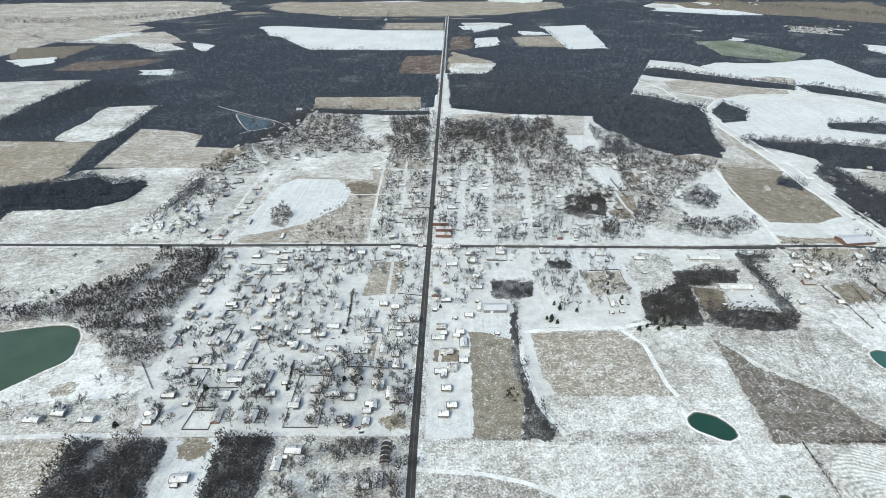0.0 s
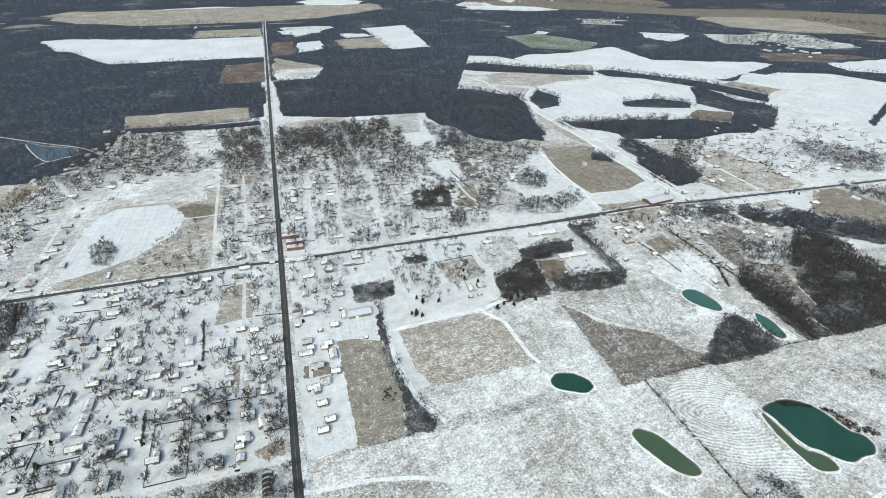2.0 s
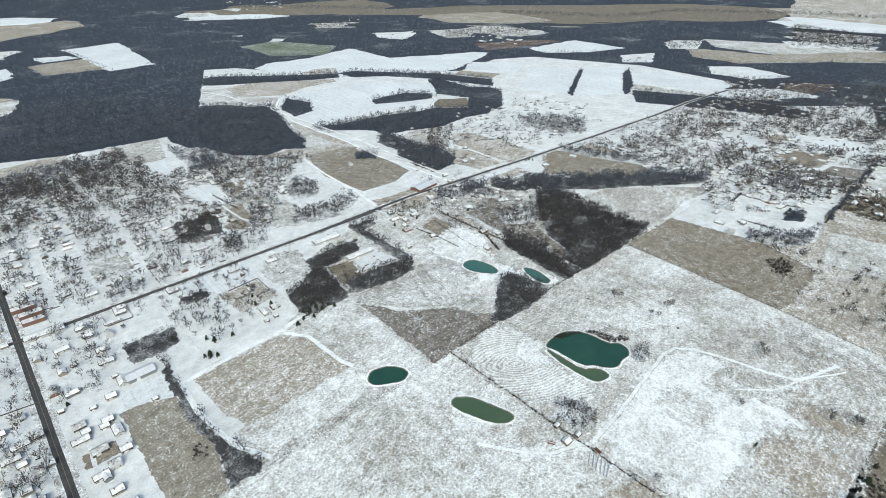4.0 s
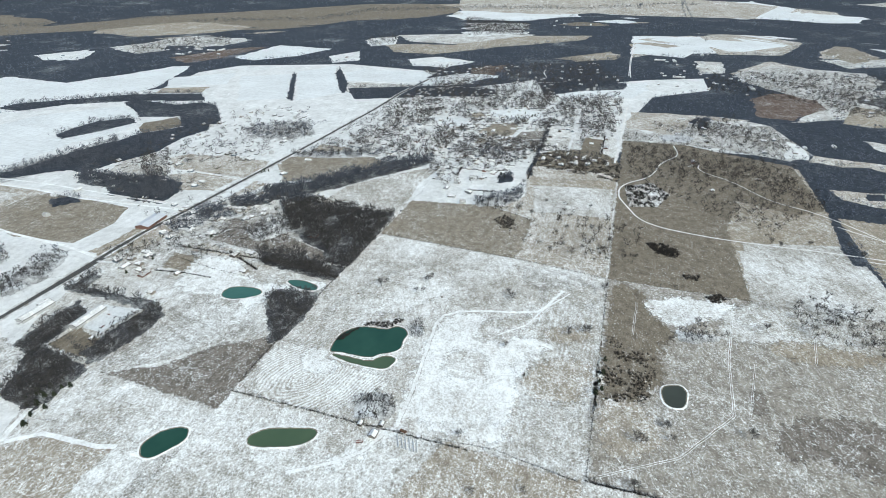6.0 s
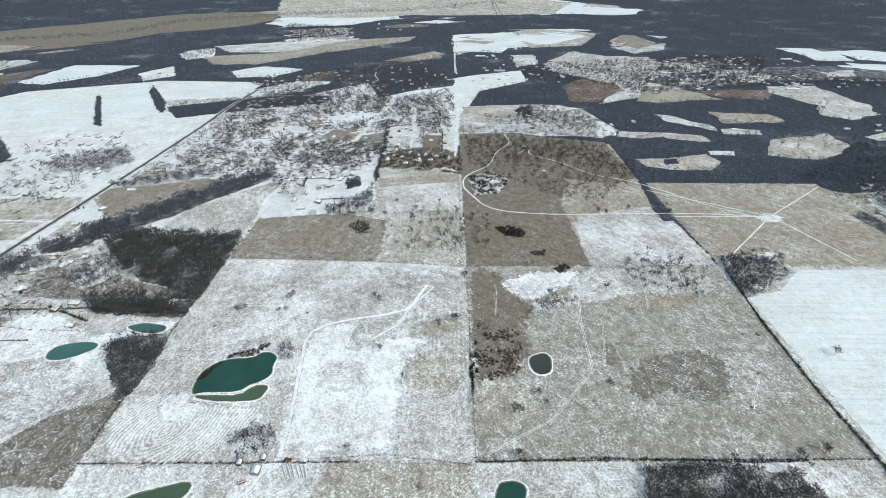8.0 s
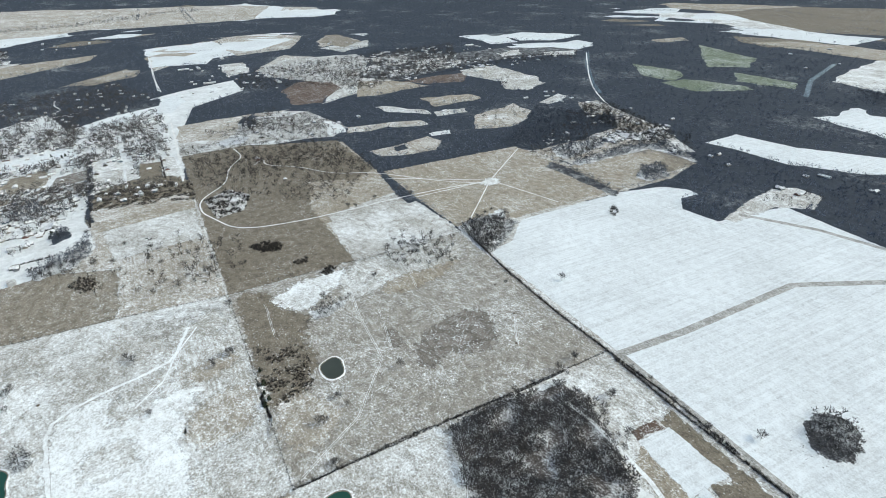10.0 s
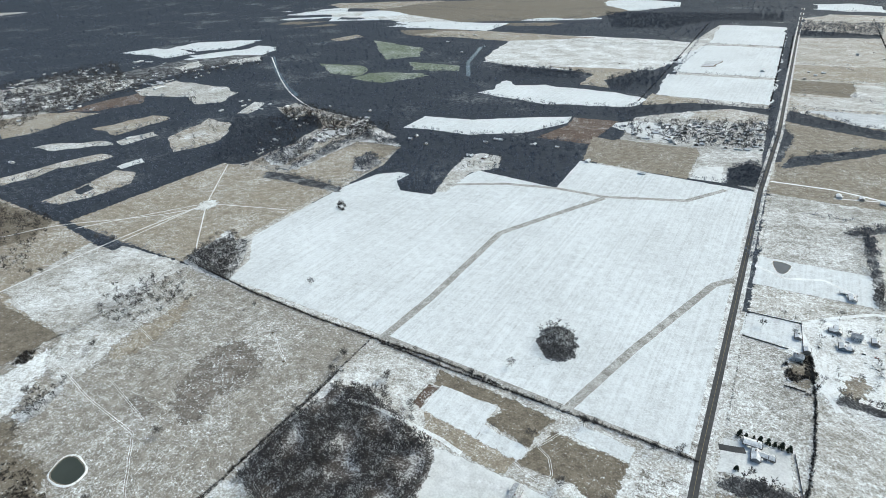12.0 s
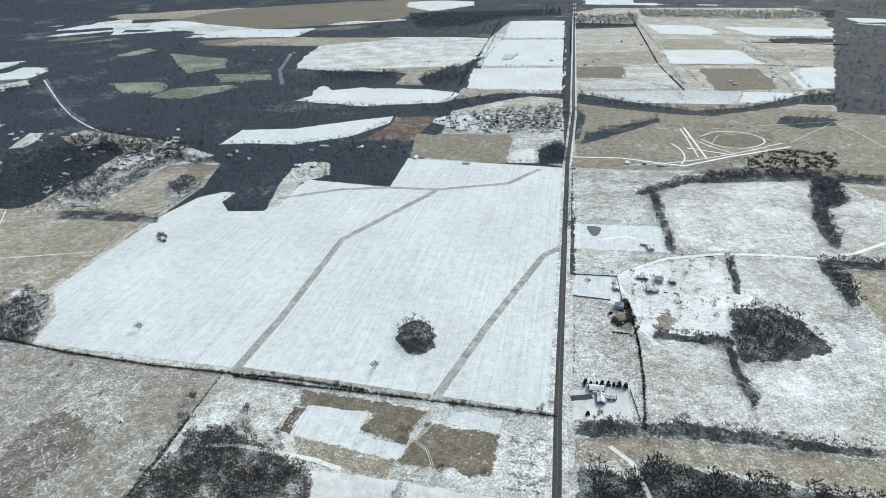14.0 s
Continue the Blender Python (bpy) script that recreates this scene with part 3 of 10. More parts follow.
def build_house(kind, far=0):
    """One house, shed or barn of that kind, as an Empty with its parts; fewer windows where it stands far off."""
    wing = None
    name, category = "house", "house"
    chimney, windows, base = True, True, 0.4
    if kind == "ranch":
        size, wall, rise, side, roof, label = (15, 8.5), 2.8, 1.9, "white", ROOF_SNOW, "low white ranch house with a snow-covered gable roof"
    elif kind == "cottage":
        size, wall, rise, side, roof, label = (10, 8), 2.9, 2.4, "tan", ROOF_SNOW, "small tan cottage with a snowy gable roof"
    elif kind == "ell":
        size, wall, rise, side, roof, label = (13, 7.5), 2.9, 2.2, "grey", ROOF_SNOW, "grey L-shaped house under a snowy roof"
        wing = (7.5, 6.5, 3.0, -5.5)
    elif kind == "two_storey":
        size, wall, rise, side, roof, label = (9.5, 8.5), 5.3, 2.8, "white", ROOF_THIN, "two-storey white farmhouse with a half-melted snowy roof"
    elif kind == "brick":
        size, wall, rise, side, roof, label = (16, 9), 2.8, 2.2, "brick", ROOF_THIN, "long brick house with melting snow on dark shingles"
    elif kind == "blue":
        size, wall, rise, side, roof, label = (11, 8), 2.9, 2.4, "blue", ROOF_SNOW, "blue-grey house with snow on its roof"
        wing = (6, 6, 2.0, 5.0)
    elif kind == "trailer":
        size, wall, rise, side, roof, label, chimney = (18, 4.8), 2.7, 0.45, "white", ROOF_SNOW, "long white mobile home with a snowy low roof", False
        name = category = "mobile_home"
        category = "mobile home"
    elif kind == "shed":
        size, wall, rise, side, roof, label, chimney, windows = (5.5, 4.2), 2.2, 1.2, "dark", ROOF_SNOW, "small dark garden shed with a snowy roof", False, False
        name = category = "shed"
    elif kind == "garage":
        size, wall, rise, side, roof, label, chimney, windows = (8, 7), 2.6, 1.8, "tan", ROOF_SNOW, "detached tan garage with a snow-covered roof", False, False
        name = category = "garage"
    elif kind == "barn":
        size, wall, rise, side, roof, label, chimney, windows = (30, 16), 4.6, 2.8, "grey", ROOF_METAL, "large grey metal barn with a pale roof", False, False
        name = category = "barn"
    elif kind == "long_barn":
        size, wall, rise, side, roof, label, chimney, windows = (44, 13), 4.0, 2.2, "white", ROOF_SNOW, "very long white shed under a snowy roof", False, False
        name = category = "barn"
    elif kind == "big_barn":
        size, wall, rise, side, roof, label, chimney, windows = (52, 26), 5.0, 3.0, "brick", ROOF_METAL, "huge barn with a white metal roof beside the road", False, False
        name = category = "barn"
    elif kind == "dark_house":
        size, wall, rise, side, roof, label = (11, 9), 3.0, 2.8, "dark", ROOF_THIN, "dark weathered house with little snow on its roof"
    else:  # dark_barn
        size, wall, rise, side, roof, label, chimney, windows = (14, 9), 3.2, 2.4, "dark", ROOF_THIN, "old dark wooden barn with thin snow on the roof", False, False
        name = category = "barn"
    house = new(name)
    l, w = size
    bm = bmesh.new()
    gable_walls(bm, l, w, wall, rise)
    if wing:
        gable_walls(bm, wing[0], wing[1], wall - 0.05, rise * 0.85, (wing[2], wing[3]), math.pi / 2)
    part("wall", bm, SIDING[side], house)
    snowy = roof is ROOF_SNOW and far < 2
    for lift, over, cover, title in ((0.0, 0.65, ROOF_EDGE, "roof"), (0.22, 0.05, ROOF_SNOW, "roof_snow")) if snowy else ((0.0, 0.5, roof, "roof"),):
        bm = bmesh.new()
        gable_roof(bm, l, w, wall, rise, over, 0.25, (0, 0), 0.0, lift)
        if wing:
            gable_roof(bm, wing[0], wing[1], wall - 0.05, rise * 0.85, over - 0.05, 0.22, (wing[2], wing[3]), math.pi / 2, lift)
        part(title, bm, cover, house, "white snow lying on the roof" if lift else "")
    if chimney and not far:
        bm = bmesh.new()
        add_box(bm, (0.8, 0.8, 2.2), (l * 0.22, w * 0.12, wall + rise))
        add_box(bm, (1.0, 1.0, 0.2), (l * 0.22, w * 0.12, wall + rise + 1.1))
        part("chimney", bm, SIDING["brick"], house)
        bm = bmesh.new()
        add_box(bm, (3.4, 1.8, 0.35), (-l * 0.12, -w / 2 - 0.9, 0.17))
        for x in (-1.5, 1.5):
            add_box(bm, (0.14, 0.14, 2.2), (-l * 0.12 + x, -w / 2 - 1.7, 1.3))
        add_box(bm, (3.8, 2.2, 0.18), (-l * 0.12, -w / 2 - 1.0, 2.5))
        part("porch", bm, TRIM, house)
    bm = bmesh.new()
    if windows:
        add_box(bm, (1.0, 0.14, 2.05), (-l * 0.12, -w / 2, 1.35))
    else:
        add_box(bm, (min(4.0, l * 0.4), 0.14, wall * 0.75), (-l * 0.15, -w / 2, wall * 0.38))
    if far < 2:
        part("door", bm, DOOR if windows else TRIM, house)
    if windows and far == 1:
        window(house, -l * 0.36, -w / 2, 1.7, True, 1.5, 1.3)
    elif windows and not far:
        for x in (-0.36, 0.12, 0.36):
            window(house, l * x, -w / 2, 1.7, True)
        for x in (-0.25, 0.25):
            window(house, l * x, w / 2, 1.7, True)
        window(house, l / 2, 0.0, 1.7, False)
        if wall > 4:
            for x in (-0.3, 0.0, 0.3):
                window(house, l * x, -w / 2, 4.2, True)
    return tagged(house, label, category, "houses of the town" if category == "house" else "")


def build_store(kind):
    """A brick shop building with a flat snowy roof behind a parapet."""
    store = new("store")
    bm = bmesh.new()
    for size, at in (((26, 0.5, 5.2), (0, -6, 2.6)), ((26, 0.5, 5.2), (0, 6, 2.6)), ((0.5, 11.5, 5.2), (-12.75, 0, 2.6)), ((0.5, 11.5, 5.2), (12.75, 0, 2.6))):
        add_box(bm, size, at)
    part("wall", bm, SIDING["brick"], store)
    bm = bmesh.new()
    add_box(bm, (25.4, 11.4, 0.3), (0, 0, 4.5))
    part("roof", bm, ROOF_SNOW, store)
    for k in range(6):
        window(store, -10.4 + 4.1 * k, -6.2, 1.7, True, 2.6, 1.9)
        if k % 2 == 0:
            bm = bmesh.new()
            add_box(bm, (1.1, 0.14, 2.2), (-8.4 + 4.1 * k, -6.27, 1.2))
            part("door", bm, DOOR, store)
    return tagged(store, "low red-brick shop row with a flat snowy roof", "store", "shops at the crossroads")


FAR_SHAPES, FAR_HOUSES = {}, []


def distant_house(kind, m):
    """Keeps a far house for the one object that holds them all."""
    if kind not in FAR_SHAPES:
        made = build_house(kind, 2)
        FAR_SHAPES[kind] = [([tuple(v.co) for v in o.data.vertices], [tuple(f.vertices) for f in o.data.polygons], o.data.materials[0]) for o in made.children]
        for o in (*made.children, made):
            bpy.data.objects.remove(o)
    FAR_HOUSES.append((kind, m))


def build_distant_houses():
    verts, faces, slots, which = [], [], [], []
    for kind, m in FAR_HOUSES:
        for points, sides, material in FAR_SHAPES[kind]:
            if material not in slots:
                slots.append(material)
            base = len(verts)
            verts += [tuple(m @ Vector(v)) for v in points]
            faces += [tuple(base + k for k in f) for f in sides]
            which += [slots.index(material)] * len(sides)
    data = bpy.data.meshes.new("distant_houses")
    data.from_pydata(verts, [], faces)
    for material in slots:
        data.materials.append(material)
    data.polygons.foreach_set("material_index", which)
    tagged(new("distant_houses", data), "snow-roofed houses, barns and sheds of far villages", "houses", kind="stuff")


def houses(kind, places):
    """Houses of one kind at (x, y, degrees)."""
    for x, y, turn in places:
        m = pose(x, y, 0.12 + rise(x, y), 0, 0, turn) @ Matrix.Scale(1.06, 4)
        if math.hypot(x, y) > 1150 and kind != "store":
            distant_house(kind, m)
            continue
        far = int(math.hypot(x, y) > 950)
        if (kind, far) in PROTO:
            copy_thing(PROTO[kind, far], m)
        else:
            PROTO[kind, far] = build_store(kind) if kind == "store" else build_house(kind, far)
            PROTO[kind, far].matrix_basis = m


# ---------------------------------------------------------------- single trees
TREE_PROTO = {}


def build_tree(kind):
    tree = new("tree" if kind < 10 else "cedar_tree")
    if kind < 10:
        wood, fine = bare_tree(100 + kind, 1.0, 0.42 + 0.03 * (kind % 4), 12, 820, 0.0110, 6)
        trunk, crown = new("trunk", triangles_mesh("trunk", wood, BARK)), new("crown", triangles_mesh("crown", fine, TWIGS))
        tagged(tree, "leafless deciduous tree with a spreading grey crown", "tree", "bare trees")
    else:
        trunk = new("trunk", triangles_mesh("trunk", bare_tree(kind, 0.9, 0.05, 2, 2, 0.01, 1)[0], BARK))
        crown = new("crown", triangles_mesh("crown", cedar(200 + kind, 1.0, 0.27, 70), NEEDLES))
        tagged(tree, "dark green cedar with a dense cone of needles", "tree", "evergreen trees")
    trunk.parent = crown.parent = tree
    return tree


def trees(places, low=8.0, high=15.0, cedars=False):
    """Single trees at (x, y), of heights between low and high."""
    for x, y in places:
        kind = (random.randrange(3) + 10) if cedars else random.randrange(6)
        size = random.uniform(low, high)
        m = pose(x, y, 0, 0, 0, random.uniform(0, 360))
        wide = size * (random.uniform(0.9, 1.2) if not cedars else random.uniform(0.85, 1.1))
        if kind in TREE_PROTO:
            made = copy_thing(TREE_PROTO[kind], m)
        else:
            made = TREE_PROTO[kind] = build_tree(kind)
        made.matrix_basis = m @ Matrix.Diagonal((wide, wide, size, 1))


# ---------------------------------------------------------------- woods and hedges
GROVES = []


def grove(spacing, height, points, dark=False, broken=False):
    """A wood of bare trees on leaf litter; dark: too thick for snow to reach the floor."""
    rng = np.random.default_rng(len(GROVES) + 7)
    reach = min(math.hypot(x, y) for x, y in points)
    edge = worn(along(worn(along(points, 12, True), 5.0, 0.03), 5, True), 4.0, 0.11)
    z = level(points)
    # dark groves past 1.1 km stand on the litter with haze painted in
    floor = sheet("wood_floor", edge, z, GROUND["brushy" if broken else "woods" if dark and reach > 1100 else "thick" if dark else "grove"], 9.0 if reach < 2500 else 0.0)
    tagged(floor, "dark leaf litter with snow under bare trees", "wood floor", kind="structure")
    if reach > 1300:
        spacing = max(spacing, 12.5)
    places = scatter_in(worn(along(points, 15, True), 6.0, 0.04), spacing * (0.72 if broken else 0.85 if reach < 900 else 1.0), rng)
    gaps = np.array([noise.noise((x * 0.03, y * 0.03, 6.0)) for x, y in places]) if len(places) else np.zeros(0)
    places = places[gaps > (-0.26 if broken else -0.3)]
    strew_trees("bare_woods", places, 1.4 * height * rng.uniform(0.6, 1.2, len(places)), rng, "dense grove of grey leafless trees", "woods", 901 if broken else 900)
    GROVES.append(points)


def thicket(spacing, height, points):
    """Low brush with gaps."""
    rng = np.random.default_rng(len(GROVES) + 300)
    places = scatter_in(worn(along(points, 8, True), 5.0, 0.05), spacing * 0.6, rng)
    clump = np.array([noise.noise((x * 0.06, y * 0.06, 2.0)) for x, y in places]) if len(places) else np.zeros(0)
    places = places[clump + rng.uniform(-0.25, 0.25, len(places)) > (-0.35 if spacing < 5 else 0.0)]
    strew("brush", BUSHES, places, height * rng.uniform(0.25, 1.1, len(places)), rng, SHRUB, "thicket of dark leafless brush", "brush")
    GROVES.append(points)


def open_trees(spacing, height, points):
    rng = np.random.default_rng(len(GROVES) + 600)
    places = scatter_in(points, spacing, rng)
    places = places[rng.uniform(size=len(places)) < 0.62]
    strew_trees("scattered_trees", places, 1.3 * height * rng.uniform(0.6, 1.1, len(places)), rng, "scattered leafless trees on open ground", "trees")
    GROVES.append(points)


def hedge(spacing, height, points, posts=True):
    """A fence row: weathered posts with wire, overgrown with brush."""
    rng = np.random.default_rng(int(abs(points[0][0] * 7 + points[0][1])) + 11)
    line = np.array(along(points, spacing))
    gap = np.array([noise.noise((x * 0.02, y * 0.02, 9.0)) for x, y in line])
    keep = gap > (-2.0 if spacing < 2 else -0.22)
    places = line[keep] + rng.normal(0, 0.5, (int(keep.sum()), 2))
    strew("hedgerow", BUSHES, places, height * rng.uniform(0.35, 1.15, len(places)), rng, SHRUB, "overgrown fence row of dark brush", "hedgerow")
    tall = line[rng.uniform(size=len(line)) < 0.03]
    if len(tall):
        strew("hedgerow_trees", FINE_TREES, tall, rng.uniform(4, 8, len(tall)), rng, TWIGS, "leafless trees grown up in a fence row", "trees")
    if posts:
        stakes = []
        for x, y in along(points, 5.0):
            for k in range(3):
                a, b = 2.1 * k, 2.1 * (k + 1)
                p, q = (x + 0.09 * math.cos(a), y + 0.09 * math.sin(a)), (x + 0.09 * math.cos(b), y + 0.09 * math.sin(b))
                stakes += [[(*p, 0), (*q, 0), (*q, 1.4)], [(*p, 0), (*q, 1.4), (*p, 1.4)]]
        tagged(new("fence_posts", triangles_mesh("fence_posts", stakes, BOARDS)), "line of weathered wooden fence posts", "fence", kind="stuff")


def belt(width, height, points):
    """A narrow belt of bare trees between two far fields."""
    rng = np.random.default_rng(int(abs(points[0][0] * 3 + points[0][1])) + 5)
    line = np.array(along(points, 5.0 if np.hypot(*points[0]) < 1800 else 9.0))
    line = line[np.array([noise.noise((x * 0.006, y * 0.006, 3.0)) for x, y in line]) > -0.28]
    line = line + rng.uniform(-0.5, 0.5, line.shape) * width
    if len(line):
        strew("tree_belt", FAR_TREES, line, height * rng.uniform(0.6, 1.2, len(line)), rng, HAZY_FAR_TWIGS, "belt of bare trees along a field edge", "trees")


# ---------------------------------------------------------------- ponds
def pond(water, points):
    """Open water with a thin rim of ice and a low snowy bank round it."""
    shore = rounded(points, True, 2)
    shore = along(shore, 2.5, True)
    shore = worn(shore, 0.9, 0.12)
    centre = Vector((sum(p[0] for p in shore) / len(shore), sum(p[1] for p in shore) / len(shore)))
    z = level([(centre.x + (x - centre.x) * 1.5, centre.y + (y - centre.y) * 1.5) for x, y in points])
    n = len(shore)
    area = sum(shore[k][0] * shore[(k + 1) % n][1] - shore[(k + 1) % n][0] * shore[k][1] for k in range(n))
    if area < 0:
        shore.reverse()

    def ring(out, height):
        pts = []
        for k, (x, y) in enumerate(shore):
            ax, ay = shore[k - 1]
            bx, by = shore[(k + 1) % n]
            d = math.hypot(bx - ax, by - ay) or 1.0
            o = out * (1 + 0.35 * noise.noise((x * 0.07, y * 0.07, out)))
            pts.append((x + (by - ay) / d * o, y - (bx - ax) / d * o, z + height))
        return pts

    body = new("pond")
    mesh_object("water", ring(0.15, 0.02), [tuple(range(n))], WATER[water], body)
    for name, rings, material in (("shore", (ring(0.0, 0.0), ring(0.7, 0.3), ring(1.3, 0.4)), GROUND["brown"]),
                                  ("bank", (ring(1.1, 0.35), ring(1.7, 0.5), ring(2.3, 0.35), ring(3.3, 0.0)), GROUND["drift"])):
        verts = [v for r in rings for v in r]
        faces = [(a * n + k, (a + 1) * n + k, (a + 1) * n + (k + 1) % n, a * n + (k + 1) % n) for a in range(len(rings) - 1) for k in range(n)]
        mesh_object(name, verts, faces, material, body)
    tagged(body, water.replace("olive", "olive-green").replace("bright", "turquoise").replace("teal", "dark teal") + " farm pond with a snowy bank", "pond", "farm ponds", "structure")


# ---------------------------------------------------------------- yard fences and cars
FENCE_MESH = {}


def yard_fence(points):
    """A weathered board fence along a line of corners: posts, and between them panels of boards on two rails."""
    if not FENCE_MESH:
        for key, boxes in (("post", [((0.14, 0.14, 1.9), (0, 0, 1.05))]), ("panel", [((1.0, 0.05, 1.55), (0, 0, 0.98)), ((1.0, 0.16, 0.09), (0, 0, 0.5)), ((1.0, 0.16, 0.09), (0, 0, 1.5))])):
            bm = bmesh.new()
            for size, at in boxes:
                add_box(bm, size, at)
            FENCE_MESH[key] = bpy.data.meshes.new(key)
            bm.to_mesh(FENCE_MESH[key])
            bm.free()
            FENCE_MESH[key].materials.append(BOARDS)
    fence = new("yard_fence")
    line = along(points, 2.8)
    for (ax, ay), (bx, by) in zip(line, line[1:]):
        length, turn = math.hypot(bx - ax, by - ay), math.atan2(by - ay, bx - ax)
        post, panel = new("post", FENCE_MESH["post"]), new("panel", FENCE_MESH["panel"])
        post.parent = panel.parent = fence
        post.matrix_basis = Matrix.Translation((ax, ay, 0))
        panel.matrix_basis = Matrix.Translation(((ax + bx) / 2, (ay + by) / 2, 0)) @ Matrix.Rotation(turn, 4, "Z") @ Matrix.Diagonal((length - 0.06, 1, 1, 1))
    tagged(fence, "weathered dark board fence round a snowy yard", "fence", "yard fences")


CAR_PAINT = [plain("dark_car_paint", (0.02, 0.022, 0.026), (0.04, 0.043, 0.05), 1.0, 0.35), plain("silver_car_paint", (0.35, 0.36, 0.38), (0.45, 0.46, 0.48), 1.0, 0.35),
             plain("red_car_paint", (0.16, 0.03, 0.025), (0.22, 0.045, 0.035), 1.0, 0.35)]
TYRE = plain("tyre_rubber", (0.015, 0.015, 0.015), (0.03, 0.03, 0.03), 3.0, 0.9)


def build_car(kind):
    car = new("car")
    bm = bmesh.new()
    v = add_box(bm, (4.5, 1.8, 0.75), (0, 0, 0.68))
    bmesh.ops.bevel(bm, geom=bm.edges[:], offset=0.14, segments=1, affect="EDGES")
    part("body", bm, CAR_PAINT[kind], car)
    bm = bmesh.new()
    v = add_box(bm, (2.5, 1.6, 0.6), (-0.2, 0, 1.3))
    for q in v:
        if q.co.z > 1.4:
            q.co.x = -0.2 + (q.co.x + 0.2) * 0.72
            q.co.y *= 0.86
    part("cabin", bm, GLASS, car)
    bm = bmesh.new()
    add_box(bm, (1.7, 1.35, 0.08), (-0.2, 0, 1.63))
    part("snowy_top", bm, ROOF_SNOW, car)
    for x in (-1.4, 1.4):
        for y in (-0.85, 0.85):
            bm = bmesh.new()
            bmesh.ops.create_cone(bm, cap_ends=True, segments=12, radius1=0.34, radius2=0.34, depth=0.22,
                                  matrix=Matrix.Translation((x, y, 0.34)) @ Matrix.Rotation(math.pi / 2, 4, "X"))
            part("wheel", bm, TYRE, car)
    return tagged(car, ("dark", "silver", "red")[kind] + " car parked in the snow with a white roof", "car", "parked cars")


CAR_PROTO = {}


def cars(places):
    for k, (x, y, turn) in enumerate(places):
        kind = (0, 1, 0, 2)[k % 4]
        m = pose(x, y, 0.15, 0, 0, turn)
        if kind in CAR_PROTO:
            copy_thing(CAR_PROTO[kind], m)
        else:
            CAR_PROTO[kind] = build_car(kind)
            CAR_PROTO[kind].matrix_basis = m


# ---------------------------------------------------------------- farm things
GALVANISED = plain("galvanised_steel", (0.30, 0.31, 0.33), (0.48, 0.50, 0.52), 0.8, 0.5, 0.1, 4.0, 0.4)
HAY = plain("wet_hay", (0.07, 0.055, 0.035), (0.16, 0.125, 0.08), 1.5, 0.95)
CONCRETE = plain("snow_dusted_concrete", (0.45, 0.46, 0.46), (0.72, 0.74, 0.74), 0.4, 0.8)
RUST = plain("rusty_red_paint", (0.13, 0.045, 0.035), (0.22, 0.09, 0.06), 0.8, 0.8)


def hay_feeders(places):
    """Round cattle feeders: a hooped steel ring round trampled hay."""
    for x, y in places:
        feeder = new("hay_feeder")
        bm = bmesh.new()
        for z in (0.25, 0.75, 1.25):
            for k in range(16):
                a, b = k * math.pi / 8, (k + 1) * math.pi / 8
                add_box(bm, (2.1 * 2 * math.sin(math.pi / 16) + 0.05, 0.07, 0.07), (2.1 * math.cos((a + b) / 2), 2.1 * math.sin((a + b) / 2), z), (a + b) / 2 + math.pi / 2)
        for k in range(16):
            a = k * math.pi / 8
            add_box(bm, (0.06, 0.06, 1.2), (2.12 * math.cos(a), 2.12 * math.sin(a), 0.7))
        part("ring", bm, GALVANISED, feeder)
        bm = bmesh.new()
        bmesh.ops.create_icosphere(bm, subdivisions=2, radius=1.9)
        for v in bm.verts:
            v.co *= 1 + 0.25 * noise.noise(v.co * 1.3)
            v.co.z = max(v.co.z, -0.4) * 0.55 + 0.25
        part("hay", bm, HAY, feeder)
        feeder.matrix_basis = pose(x, y, 0.12)
        tagged(feeder, "round steel hay feeder with dark trampled hay", "feeder", "hay feeders")


def pipes(ends):
    """One long concrete pipe lying on the ground between two places."""
    (ax, ay), (bx, by) = ends
    length, turn = math.hypot(bx - ax, by - ay), math.degrees(math.atan2(by - ay, bx - ax))
    bm = bmesh.new()
    for r, flip in ((0.75, 1), (0.6, -1)):
        bmesh.ops.create_cone(bm, cap_ends=False, segments=14, radius1=r, radius2=r, depth=length, matrix=Matrix.Rotation(math.pi / 2, 4, "Y"))
    for s in (-1, 1):
        bmesh.ops.create_cone(bm, cap_ends=False, segments=14, radius1=0.85, radius2=0.85, depth=0.5, matrix=Matrix.Translation((s * (length / 2 - 0.25), 0, 0)) @ Matrix.Rotation(math.pi / 2, 4, "Y"))
    data = bpy.data.meshes.new("pipe")
    bm.to_mesh(data)
    bm.free()
    data.materials.append(CONCRETE)
    pipe = new("pipe", data)
    pipe.matrix_basis = pose((ax + bx) / 2, (ay + by) / 2, 0.92, 0, 0, turn)
    tagged(pipe, "long pale concrete pipe lying in the snow", "pipe", "pipes laid in a row")


